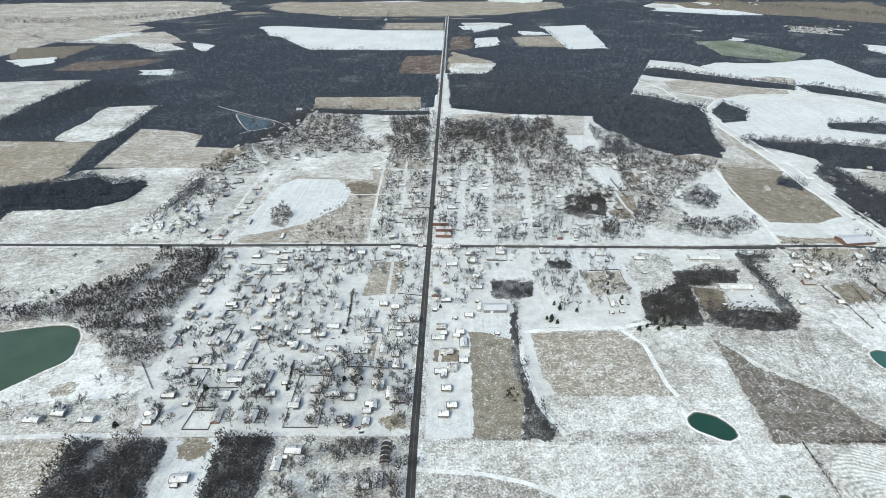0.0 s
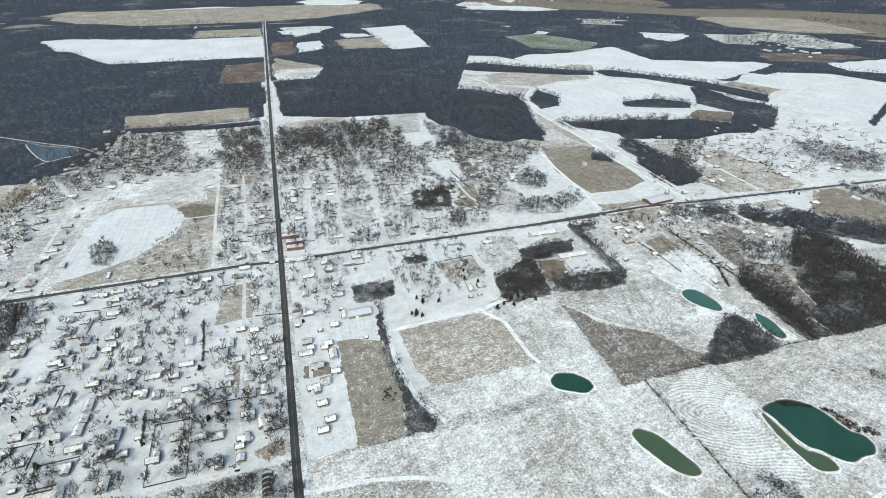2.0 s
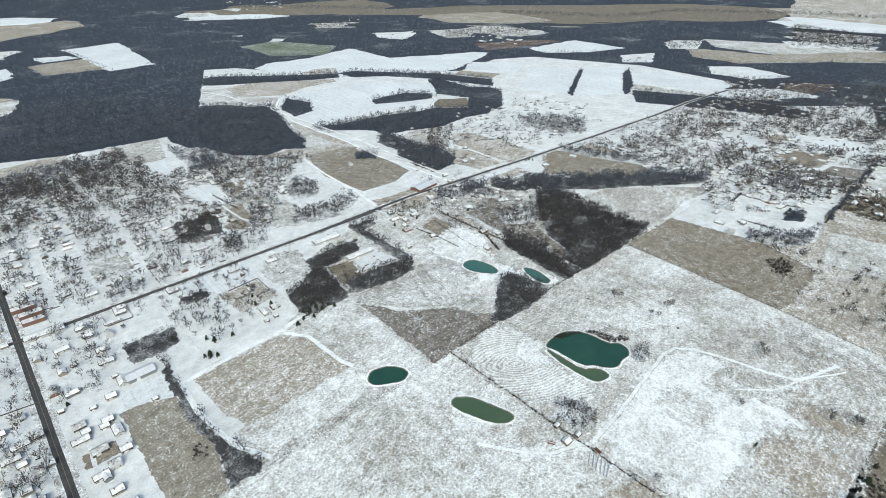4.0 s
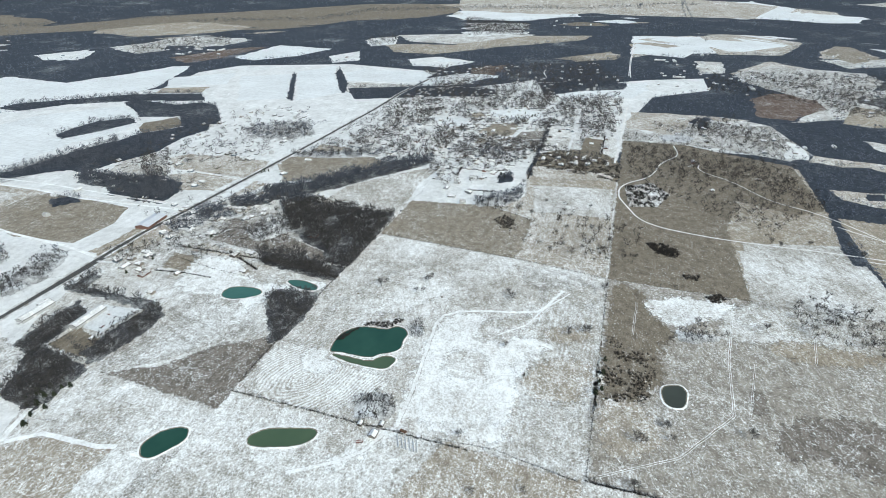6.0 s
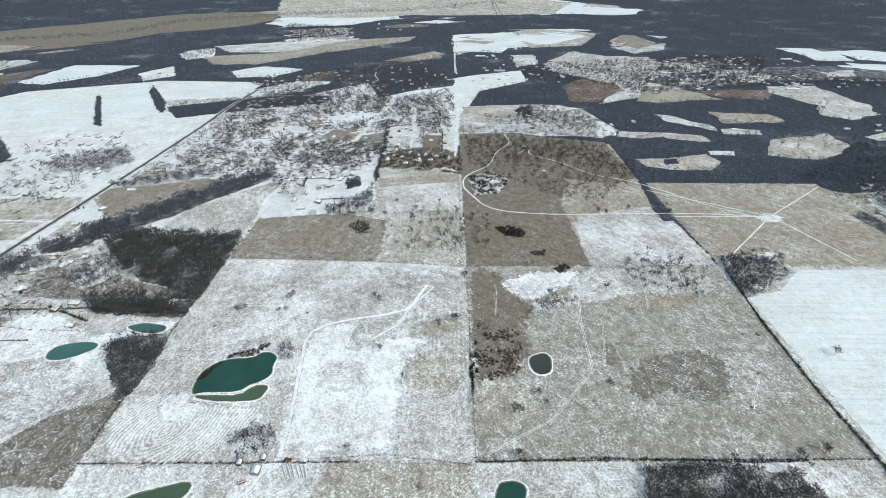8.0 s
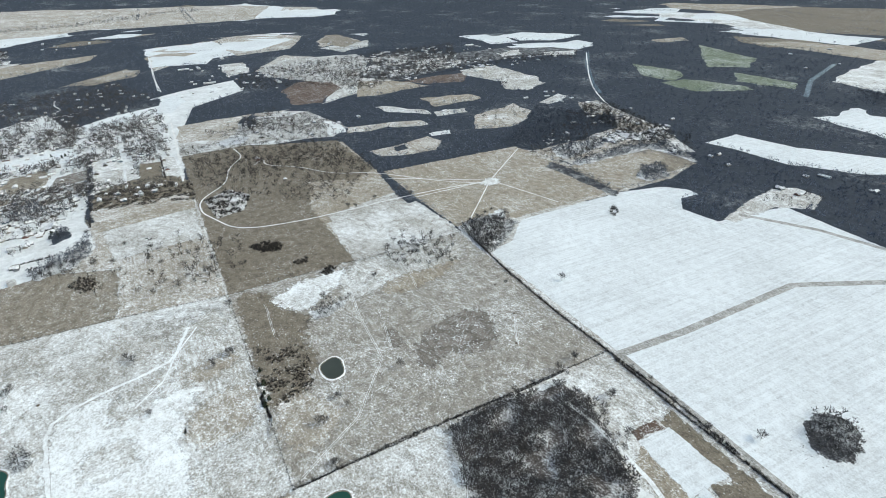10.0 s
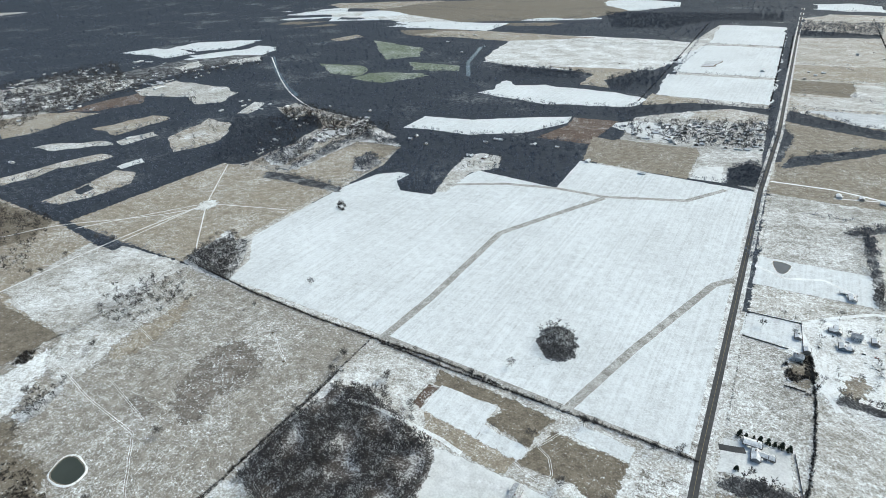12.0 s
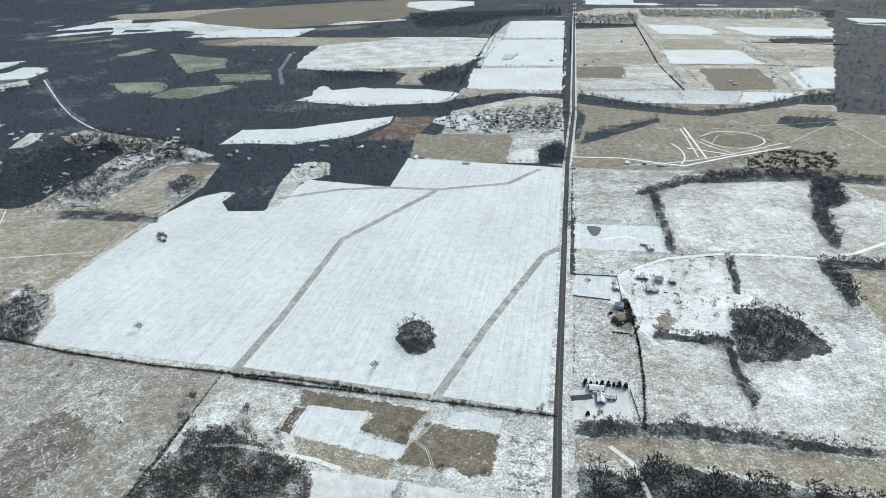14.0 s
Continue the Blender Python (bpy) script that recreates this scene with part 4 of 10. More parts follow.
def wagons(places):
    """Flat hay wagons with rusty boxes."""
    for k, (x, y) in enumerate(places):
        wagon = new("wagon")
        bm = bmesh.new()
        add_box(bm, (7.5, 2.6, 0.3), (0, 0, 1.1))
        part("bed", bm, BOARDS, wagon)
        bm = bmesh.new()
        for sx, sy, px, py in ((7.5, 0.12, 0, 1.25), (7.5, 0.12, 0, -1.25), (0.12, 2.4, 3.7, 0), (0.12, 2.4, -3.7, 0)):
            add_box(bm, (sx, sy, 1.1), (px, py, 1.8))
        part("sideboards", bm, RUST, wagon)
        bm = bmesh.new()
        add_box(bm, (7.0, 2.2, 0.25), (0, 0, 1.4))
        part("load", bm, ROOF_SNOW if k else HAY, wagon)
        for px in (-2.6, 2.6):
            for py in (-1.2, 1.2):
                bm = bmesh.new()
                bmesh.ops.create_cone(bm, cap_ends=True, segments=12, radius1=0.5, radius2=0.5, depth=0.3, matrix=Matrix.Translation((px, py, 0.5)) @ Matrix.Rotation(math.pi / 2, 4, "X"))
                part("wheel", bm, TYRE, wagon)
        wagon.matrix_basis = pose(x, y, 0.12, 0, 0, 80 + 35 * k)
        tagged(wagon, "rusty red farm wagon parked in the snow", "wagon", "farm wagons")


def greenhouses(places):
    """A stripped hoop house: bare arched ribs with strips of white sheeting."""
    for x, y in places:
        hoop = new("greenhouse")
        for k in range(10):
            bm = bmesh.new()
            for s in range(10):
                a, b = math.pi * s / 10, math.pi * (s + 1) / 10
                mid = (a + b) / 2
                m = Matrix.Translation((5.0 * math.cos(mid), -13 + 2.9 * k, 0.3 + 4.2 * math.sin(mid))) @ Matrix.Rotation(math.pi / 2 - mid, 4, "Y")
                bmesh.ops.create_cube(bm, size=1.0, matrix=m @ Matrix.Diagonal((1.6, 0.35 if k % 2 else 1.3, 0.1, 1)))
            part("rib", bm, BOARDS if k % 2 else TRIM, hoop)
        bm = bmesh.new()
        for px in (-5.1, 5.1):
            add_box(bm, (0.25, 27, 0.5), (px, 0, 0.3))
        add_box(bm, (9.8, 26.5, 0.06), (0, 0, 0.1))
        part("base", bm, SIDING["dark"], hoop)
        hoop.matrix_basis = pose(x, y, 0.12, 0, 0, 0)
        tagged(hoop, "stripped hoop greenhouse with bare ribs and white strips", "greenhouse")


# ---------------------------------------------------------------- ground, fields
RINGS = [0, 600, 1500, 2600, 3600] + list(range(3800, 7600, 200))
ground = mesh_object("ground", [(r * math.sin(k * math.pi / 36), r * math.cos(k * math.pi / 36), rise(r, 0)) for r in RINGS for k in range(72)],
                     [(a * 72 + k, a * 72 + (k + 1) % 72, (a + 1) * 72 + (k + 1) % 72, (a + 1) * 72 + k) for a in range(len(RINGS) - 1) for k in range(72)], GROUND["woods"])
tagged(ground, "winter ground of dark haze-tinted leaf litter and snow", "ground", kind="structure")


def paved_road(name, width, points):
    """Asphalt with snowy verges and a yellow centre line."""
    z = level(points)
    ribbon(name + "_verge", points, width * 2.3, GROUND["verge"], "snowy road verge with dead grass", "verge", z, 1.6)
    ribbon(name, points, width, ASPHALT, "cleared dark asphalt road through snow", "road", z + 0.05, 0.25)
    ribbon("road_marking", points, 0.35, PAINT, "faded yellow centre line", "road marking", z + 0.06, 0.0)


field("pasture", "patchy", [(-760, -720), (760, -720), (760, -440), (1150, -330), (1300, 800), (-760, 800)])
field("pasture", "patchy2", [(285, -1358), (302, -1736), (255, -1817), (345, -2909), (255, -4008), (-22, -4064), (-41, -1173), (32, -1194), (292, -1165)])
field("pasture", "straw2", [(-97, -4224), (-1715, -4131), (-596, -1169), (-317, -1154), (-179, -1097), (-51, -1174)])
field("snow_field", "snow", [(280, -3640), (-42, -3727), (-45, -2974), (265, -2969)])
field("snow_field", "snow", [(340, -2892), (-42, -2922), (-40, -2285), (306, -2255)])
field("crop_field", "dirt", [(206, -2496), (161, -2541), (174, -2411), (217, -2381)])
field("snow_field", "snow", [(314, -2210), (-40, -2242), (-39, -1882), (300, -1882)])
field("crop_field", "straw", [(318, -1847), (183, -1851), (188, -1732), (306, -1757)])
field("pasture", "straw2", [(150, -1717), (67, -1793), (-40, -1752), (-32, -1661), (156, -1644)])
field("farmyard", "yard", [(355, -1492), (285, -1562), (167, -1557), (163, -1428), (224, -1402)])
field("pasture", "brown2", [(318, -1253), (293, -1376), (102, -1389), (89, -1345), (102, -1200), (214, -1183), (317, -1207)])
field("farmyard", "yard", [(83, -1262), (32, -1287), (26, -1188), (89, -1184)])
field("crop_field", "straw2", [(-88, -3201), (-409, -3281), (-409, -2693), (-82, -2579)])
field("snow_field", "snow", [(-467, -3664), (-736, -3556), (-824, -3172), (-749, -3061), (-527, -3116)])
field("snow_field", "snow", [(-912, -3540), (-1472, -3475), (-1306, -3037), (-969, -3060), (-891, -3328)])
field("crop_field", "straw", [(-469, -2956), (-785, -2948), (-792, -2689), (-486, -2659)])
field("snow_field", "snow", [(-459, -2630), (-774, -2661), (-806, -2365), (-459, -2345)])
field("crop_field", "brown", [(-547, -2263), (-751, -2269), (-730, -1959), (-527, -1908), (-536, -2114)])
field("crop_field", "brown", [(-79, -2268), (-268, -2280), (-251, -2076), (-77, -2071)])
field("crop_field", "straw", [(-82, -2552), (-448, -2615), (-428, -2341), (-79, -2289)])
field("crop_field", "patchy", [(-270, -2259), (-422, -2298), (-429, -1953), (-147, -1890), (-80, -2019), (-253, -2059)])
field("crop_field", "straw2", [(-831, -2968), (-1270, -2942), (-1173, -2688), (-946, -2603), (-833, -2706)])
field("crop_field", "straw", [(-812, -2626), (-1149, -2624), (-1078, -2438), (-852, -2412)])
field("snow_field", "snow", [(-862, -2264), (-1035, -2323), (-906, -1985), (-796, -1962)])
field("pond_ice", "ice", [(-128, -1865), (-460, -1920), (-605, -1913), (-552, -1791), (-490, -1685), (-401, -1683), (-240, -1756)])
field("snow_field", "snow", [(-605, -1899), (-792, -1912), (-680, -1786), (-556, -1767)])
field("pasture", "straw", [(-568, -1709), (-680, -1750), (-816, -1749), (-783, -1662), (-648, -1604), (-574, -1628)])
field("pasture", "brown2", [(-86, -1324), (-212, -1457), (-354, -1491), (-347, -1363), (-268, -1272), (-158, -1266), (-71, -1250)])
field("snow_field", "snow", [(-120, -1548), (-180, -1602), (-286, -1586), (-249, -1537), (-173, -1494), (-127, -1497)])
field("pasture", "grey", [(-56, -1158), (-186, -1166), (-260, -1133), (-176, -1059), (-175, -945), (-54, -916)])
field("farmyard", "drift", [(-174, -1240), (-219, -1266), (-306, -1246), (-295, -1213), (-201, -1202)])
field("town_ground", "yard", [(-382, 789), (-433, 679), (-416, 546), (-323, 389), (-33, 390), (-31, 318), (-180, 316), (-172, 274), (5, 276), (6, 391), (24, 391), (33, 449), (17, 506), (22, 598), (115, 640), (102, 599), (118, 574), (224, 571), (283, 601), (284, 656), (399, 736), (573, 790), (582, 798), (658, 1188), (560, 1244), (454, 1304), (452, 1738), (360, 1639), (14, 1668), (17, 2154), (-45, 2153), (-43, 1667), (-261, 1615), (-422, 1601), (-411, 1387), (-520, 1304), (-559, 1149), (-564, 988), (-578, 801)])
field("town_ground", "yard", [(-34, 387), (-34, 795), (140, 795), (140, 470), (70, 387)])
field("pasture", "brown2", [(-74, -1738), (-542, -1748), (-997, -1647), (-728, -1111), (-63, -1127)])
field("pasture", "patchy2", [(-64, -1174), (-750, -1155), (-381, -421), (-49, -364)])
field("pasture", "yard", [(874, 2427), (991, 2370), (1116, 2119), (1306, 1946), (1647, 1652), (1947, 1729), (2128, 1647), (2296, 1182), (2244, 782), (1966, 734), (2015, 652), (1876, 624), (2040, 428), (2206, 322), (1890, 220), (1997, 106), (2154, 34), (2277, -64), (2309, -199), (2169, -188), (1983, -72), (1718, -24), (1612, -37), (1764, -294), (1460, -341), (1459, -176), (1390, -25), (1233, 171), (935, 175), (935, 400), (883, 603), (788, 704), (751, 797), (516, 792), (317, 1127)])
field("pasture", "snowy", [(-893, 1122), (-590, 1177), (-514, 1287), (-441, 1386), (-390, 1572), (-174, 1603), (-55, 1604), (-25, 802), (-965, 794), (-1068, 907), (-779, 929)])
field("town_ground", "yard", [(-38, 1604), (181, 1577), (354, 1608), (419, 1671), (395, 1418), (414, 1263), (486, 1187), (634, 1225), (447, 806), (-21, 802)])
field("town_ground", "yard", [(2034, 705), (1957, 444), (2138, 378), (2012, 218), (1979, -35), (1563, -32), (1472, -311), (1499, -420), (1625, -439), (1833, -418), (1697, -366), (1662, -215), (1573, -135), (1616, -44), (1301, -19), (1275, 180), (1100, 272), (1133, 466)])
field("pasture", "straw2", [(1098, -793), (1049, -809), (911, -834), (897, -1071), (766, -1072), (731, -959), (734, -799), (749, -553)])
field("crop_field", "straw2", [(5892, 1679), (5299, -832), (4826, -1423), (4553, -1558), (4470, -860), (4507, -36), (4584, 271), (4456, 341), (4329, 1309)])
field("crop_field", "straw2", [(-3518, 4062), (-1742, 4598), (-1485, 4092), (-1872, 3570), (-1328, 2867), (-1460, 2783), (-1988, 2862), (-2001, 2484), (-2254, 2482)])
field("crop_field", "brown", [(1484, 4594), (3181, 4301), (3008, 3669), (2453, 3677), (2187, 3846), (1783, 4035), (1446, 4326)])
field("crop_field", "straw", [(-1556, 4569), (933, 4700), (903, 4310), (415, 3994), (-49, 3885), (-729, 3872), (-1251, 4111)])
field("crop_field", "brown", [(1940, 4867), (2295, 4434), (2266, 4174), (1629, 4177)])
field("crop_field", "snow", [(1724, 4389), (1938, 4411), (2182, 4236), (2240, 3900), (2062, 3829), (1719, 3962), (1537, 3969)])
field("crop_field", "brown", [(2270, 4390), (2692, 3887), (2923, 3671), (3471, 3387), (4161, 2638), (4640, 2134), (4885, 1323), (4359, 1255), (3965, 1548), (3772, 1907), (3206, 2124), (3006, 2256), (3228, 2518), (3144, 2968), (2846, 3226), (2428, 3649), (2246, 3814)])
field("crop_field", "brown", [(2749, 4064), (2973, 3958), (2861, 3753), (2643, 3695), (2580, 3863)])
field("crop_field", "brown", [(4905, 1425), (5564, -577), (5271, -561), (4984, 282), (4708, 442), (4644, 743), (4359, 1255)])
field("crop_field", "grey", [(4412, 1404), (4657, 994), (4591, 733), (4617, 393), (4424, 335), (4223, 665), (4299, 870), (4059, 1005), (4007, 1227)])
field("crop_field", "snow", [(3915, 2589), (4212, 2184), (4161, 1909), (3893, 1922), (3833, 2032), (3722, 1882), (3652, 2122), (3646, 2362)])
field("crop_field", "snow", [(4716, 275), (4761, 153), (4571, -29), (4459, 0), (4517, 239)])
field("crop_field", "snow", [(4940, 92), (4923, -17), (4774, -29), (4786, 83)])
field("crop_field", "snow", [(4845, -88), (4793, -384), (4512, -385), (4532, -314), (4639, -76)])
field("crop_field", "snow", [(5247, -60), (5328, -383), (5134, -395), (5047, -84)])
field("crop_field", "brown", [(5439, -439), (5486, -681), (4558, -636), (4483, -431)])
field("crop_field", "brown", [(4057, 547), (4171, 308), (4215, -9), (4057, 16), (3894, 342)])
field("farmyard", "yard", [(3618, 1065), (3904, 963), (4004, 767), (3622, 652), (3399, 764), (3393, 960)])
field("farmyard", "patchy", [(3238, 1328), (3393, 960), (3481, 530), (3277, 552), (2981, 836), (3018, 1167)])
field("farmyard", "patchy", [(2369, 2659), (2670, 2628), (2898, 2545), (2927, 2287), (2815, 2072), (2582, 2104), (2520, 2395), (2260, 2408)])
field("farmyard", "patchy", [(1938, 3384), (2309, 3481), (2309, 3310), (2007, 3106)])
field("farmyard", "yard", [(1979, 2581), (2239, 2704), (2272, 2647), (2066, 2506)])
field("farmyard", "yard", [(1440, 3440), (1525, 3441), (1433, 3242), (1393, 3311)])
field("farmyard", "yard", [(1506, 3046), (1576, 2992), (1504, 2916), (1451, 2945)])
field("farmyard", "patchy", [(3068, 1435), (3177, 1339), (2880, 1244), (2863, 1355)])
field("farmyard", "yard", [(2486, 968), (2587, 852), (2512, 643), (2338, 740), (2337, 894)])
field("farmyard", "yard", [(2464, 1382), (2634, 1293), (2416, 1209), (2307, 1278)])
field("snow_field", "grey", [(5215, -1427), (5341, -1623), (5271, -1969), (5050, -2325), (4760, -2176), (4731, -1943), (4935, -1826), (5048, -1593)])
field("snow_field", "snow", [(4945, -1269), (4871, -1454), (4584, -1587), (4417, -1500), (4381, -1219), (4493, -1129)])
field("crop_field", "brown", [(5037, -1298), (4848, -1594), (4632, -1547), (4900, -1255)])
field("crop_field", "snow", [(2795, -1735), (2751, -1887), (2502, -1813), (2522, -1687)])
field("crop_field", "snow", [(2786, -1913), (2652, -2170), (2497, -2250), (2485, -2028), (2564, -1860)])
field("crop_field", "snow", [(2412, -1675), (2366, -1927), (2284, -2093), (2159, -2039), (2128, -1869), (2307, -1664)])
field("crop_field", "brown", [(2837, -3584), (2515, -4062), (2132, -4294), (1005, -4815), (888, -4041), (1091, -3575), (1181, -3265), (1566, -3181)])
field("crop_field", "brown", [(3104, -2815), (2813, -3033), (2456, -2977), (2518, -2657)])
field("crop_field", "snow", [(2021, -3728), (1977, -3991), (1647, -4249), (1370, -4068), (1428, -3529), (1682, -3410)])
field("crop_field", "snow", [(2149, -3128), (1877, -3318), (1589, -3226), (1676, -2967), (1969, -2928)])
field("crop_field", "brown", [(1945, -2833), (1647, -2982), (1423, -2898), (1635, -2652), (1814, -2698)])
field("crop_field", "snow", [(3272, -3091), (2990, -3632), (2785, -3547), (2776, -3113)])
field("farmyard", "yard", [(3767, -1189), (3763, -1278), (3328, -1281), (3277, -1231), (3467, -1165)])
field("farmyard", "patchy2", [(2991, -864), (3100, -1184), (2887, -1105), (2786, -929)])
field("farmyard", "yard", [(815, -2733), (673, -2956), (596, -2752), (710, -2561)])
field("pasture", "patchy2", [(579, 730), (774, 819), (788, 704), (871, 594), (683, 470), (679, 392), (635, 367), (643, 558), (579, 606)])
field("pasture", "straw", [(1095, 778), (1136, 726), (1179, 583), (1147, 523), (1025, 594), (960, 690)])
field("town_ground", "yard", [(943, 404), (1013, 383), (1160, 366), (1252, 175), (1156, 173), (971, 185)])
field("pasture", "straw2", [(770, 735), (922, 698), (971, 685), (874, 649), (789, 674)])
field("pasture", "straw2", [(-381, 795), (-353, 834), (-374, 866), (-350, 1047), (-340, 1104), (-162, 1086), (-176, 1146), (-118, 1146), (-147, 801)])
field("snow_field", "snow", [(-352, 832), (-376, 866), (-370, 937), (-360, 1041), (-331, 1091), (-239, 1085), (-199, 1034), (-204, 952), (-262, 876), (-307, 849)])
field("pasture", "brown", [(-220, 1073), (-145, 1064), (-149, 997), (-185, 986)], 8.0)
field("crop_field", "straw2", [(-120, 740), (-66, 746), (-76, 652), (-125, 645)])
field("pasture", "patchy", [(-759, 780), (-442, 783), (-484, 695), (-532, 656), (-670, 659)])
field("pasture", "patchy", [(-1047, 778), (-759, 780), (-670, 659), (-654, 593), (-810, 542)])
field("pasture", "patchy", [(-1036, 872), (-827, 874), (-702, 929), (-637, 974), (-650, 1082), (-556, 1142), (-564, 988), (-581, 807), (-974, 804)])
field("pasture", "patchy", [(-1639, 1987), (-1324, 2035), (-1322, 1758), (-1301, 1523), (-1317, 1379), (-1624, 1591)])
field("pasture", "snowy", [(-1030, 1335), (-1062, 1658), (-901, 1686), (-884, 1407), (-901, 1327)], 8.0)
field("pasture", "straw", [(-1320, 1310), (-1162, 1334), (-901, 1327), (-845, 1068), (-946, 1036), (-1092, 984)])
field("pasture", "straw2", [(-813, 1150), (-848, 1442), (-730, 1423), (-652, 1384), (-638, 1295), (-550, 1287), (-559, 1149)])
field("pasture", "straw", [(-559, 1149), (-550, 1287), (-500, 1288), (-497, 1197), (-524, 1143)])
field("pasture", "straw", [(-432, 1788), (-89, 1791), (-82, 1641), (-419, 1626)])
field("snow_field", "snow", [(-1166, 3507), (-430, 3282), (-16, 3286), (-15, 2656), (-664, 2665), (-883, 3034), (-955, 3071)])
field("snow_field", "snow", [(-2957, 3815), (-2723, 3798), (-2306, 3531), (-1679, 3186), (-1768, 2881), (-2050, 2913), (-2614, 3330), (-2693, 3095), (-3155, 3597)])
field("crop_field", "brown", [(-2064, 2683), (-1725, 2780), (-1691, 2435), (-1917, 2420)])
field("snow_field", "snow", [(-1912, 2395), (-1740, 2473), (-1665, 2337), (-1741, 2255)])
field("crop_field", "straw", [(-1569, 3519), (-1397, 3669), (-1281, 3410), (-1426, 3251)])
field("crop_field", "snowy", [(-3303, 4087), (-2472, 4305), (-2089, 4022), (-2930, 3777)])
field("crop_field", "straw", [(-1556, 4569), (-907, 4635), (-814, 4359), (-1376, 4261)])
field("snow_field", "snow", [(-862, 4638), (-59, 4729), (-55, 4384), (-751, 4279)])
field("crop_field", "straw", [(-385, 3827), (-29, 3778), (-29, 3307), (-387, 3327)])
field("crop_field", "dirt", [(-1584, 2192), (-1572, 2361), (-1220, 2439), (-1260, 2294), (-1397, 2183)])
field("snow_field", "snow", [(-1234, 2195), (-1102, 2228), (-1069, 2104), (-1187, 2123)])
field("crop_field", "dirt", [(-183, 2500), (-27, 2528), (-27, 2133), (-204, 2152)])
field("crop_field", "straw", [(19, 2612), (188, 2401), (184, 2176), (5, 2134), (1, 2400)])
field("crop_field", "dirt", [(13, 3041), (123, 3081), (117, 2702), (6, 2641)])
field("crop_field", "snow", [(141, 3005), (263, 3044), (258, 2798), (134, 2718)])
field("crop_field", "straw", [(339, 3044), (587, 3085), (567, 2737), (352, 2766)])
field("snow_field", "snow", [(562, 3427), (836, 3526), (767, 2708), (571, 2676)])
field("crop_field", "snowy", [(78, 3621), (395, 3780), (387, 3522), (149, 3202)])
field("crop_field", "straw", [(30, 4498), (754, 4711), (862, 4311), (340, 4022), (28, 4104)])
field("snow_field", "snow", [(80, 4964), (811, 4940), (772, 4483), (415, 4438)])
field("snow_field", "snow", [(1380, 4386), (2077, 4353), (2291, 3973), (1991, 3820), (1520, 4058)])
field("crop_field", "straw", [(2186, 4234), (3075, 4141), (2786, 3712), (2325, 3828)])
field("snow_field", "snow", [(2292, 1818), (2699, 1810), (2661, 1469), (2415, 1535), (2260, 1669)])
field("crop_field", "dirt", [(2205, 2113), (2528, 1981), (2632, 1842), (2270, 1856), (2106, 1938)])
field("crop_field", "wheat", [(1262, 2914), (1467, 2949), (1644, 2579), (1449, 2376), (1241, 2536)])
field("crop_field", "straw", [(2886, 1273), (2977, 880), (3405, 577), (3529, 191), (3333, 223), (2943, 651), (2647, 902), (2657, 1114)])
field("crop_field", "straw2", [(3557, -55), (3725, -237), (3803, -462), (3758, -605), (3364, -495), (2818, -39), (3169, -35)])
field("crop_field", "snow", [(3817, 2525), (4234, 2144), (4171, 1889), (3663, 1988)])
field("crop_field", "snow", [(4268, 1444), (4752, 764), (4424, 335), (4088, 712), (4042, 1158)])
field("crop_field", "snow", [(4775, 262), (5320, -564), (4935, -541), (4459, 0)])
field("crop_field", "snow", [(4250, 249), (4484, -64), (4146, -71), (3970, 193)])
field("crop_field", "straw", [(2757, 3357), (3677, 2975), (3619, 2295), (2706, 2566)])
field("crop_field", "snowy", [(1743, 4432), (2263, 4102), (2214, 3858), (1537, 3969)])
field("crop_field", "straw", [(4532, 2083), (5189, 848), (5053, 406), (4387, 1719)])
field("crop_field", "dirt", [(2351, 622), (2483, 490), (2242, 499), (2209, 598)])
field("crop_field", "snow", [(2054, 781), (2249, 615), (2232, 475), (2028, 591), (1982, 707)])
field("pasture", "straw2", [(751, 1490), (768, 1149), (615, 1138), (537, 1251), (655, 1239), (698, 1282)])
field("pasture", "straw", [(570, 815), (660, 814), (695, 793), (648, 776), (580, 786)])
field("pasture", "yard", [(1350, 1412), (1547, 1223), (1620, 990), (1559, 823), (1397, 770), (1062, 810), (754, 792), (746, 969), (992, 1072), (1119, 1084), (1336, 1113)])
field("pasture", "straw2", [(561, 750), (668, 805), (784, 753), (951, 753), (940, 717), (773, 742), (677, 747)])
field("pasture", "straw", [(1080, 787), (1147, 642), (1143, 515), (1021, 613), (970, 690)])
field("pasture", "yard", [(1071, 799), (1513, 719), (1869, 663), (2136, 380), (2225, -49), (1432, -85), (1304, 188), (1211, 201), (1056, 214), (860, 274), (909, 362), (1190, 394), (1015, 609)])
field("pasture", "grey", [(888, 552), (990, 539), (1115, 430), (1167, 374), (1042, 392), (939, 382), (884, 467)])
field("pasture", "yard", [(954, 375), (1169, 364), (1210, 178), (960, 142), (974, 213)])
field("pasture", "yard", [(1088, 181), (1415, 162), (1492, -29), (1281, -23), (1202, 177)])
field("pasture", "straw", [(1440, 349), (1535, 326), (1545, 258), (1451, 262), (1403, 324)])
field("pasture", "straw", [(588, 825), (703, 832), (650, 779), (584, 784)])
field("pasture", "brown2", [(578, 677), (621, 672), (635, 582), (603, 567), (577, 579)])
field("pasture", "straw2", [(637, 665), (668, 669), (663, 556), (641, 547)])
field("pasture", "matted", [(682, 660), (772, 678), (742, 546), (693, 419), (662, 402), (655, 442)])
field("pasture", "drift", [(538, 636), (571, 621), (582, 481), (602, 444), (621, 387), (588, 383), (568, 454), (511, 465), (509, 518)], 8.0)
field("pasture", "straw", [(1061, 742), (1227, 738), (1221, 650), (1094, 562), (987, 630)])
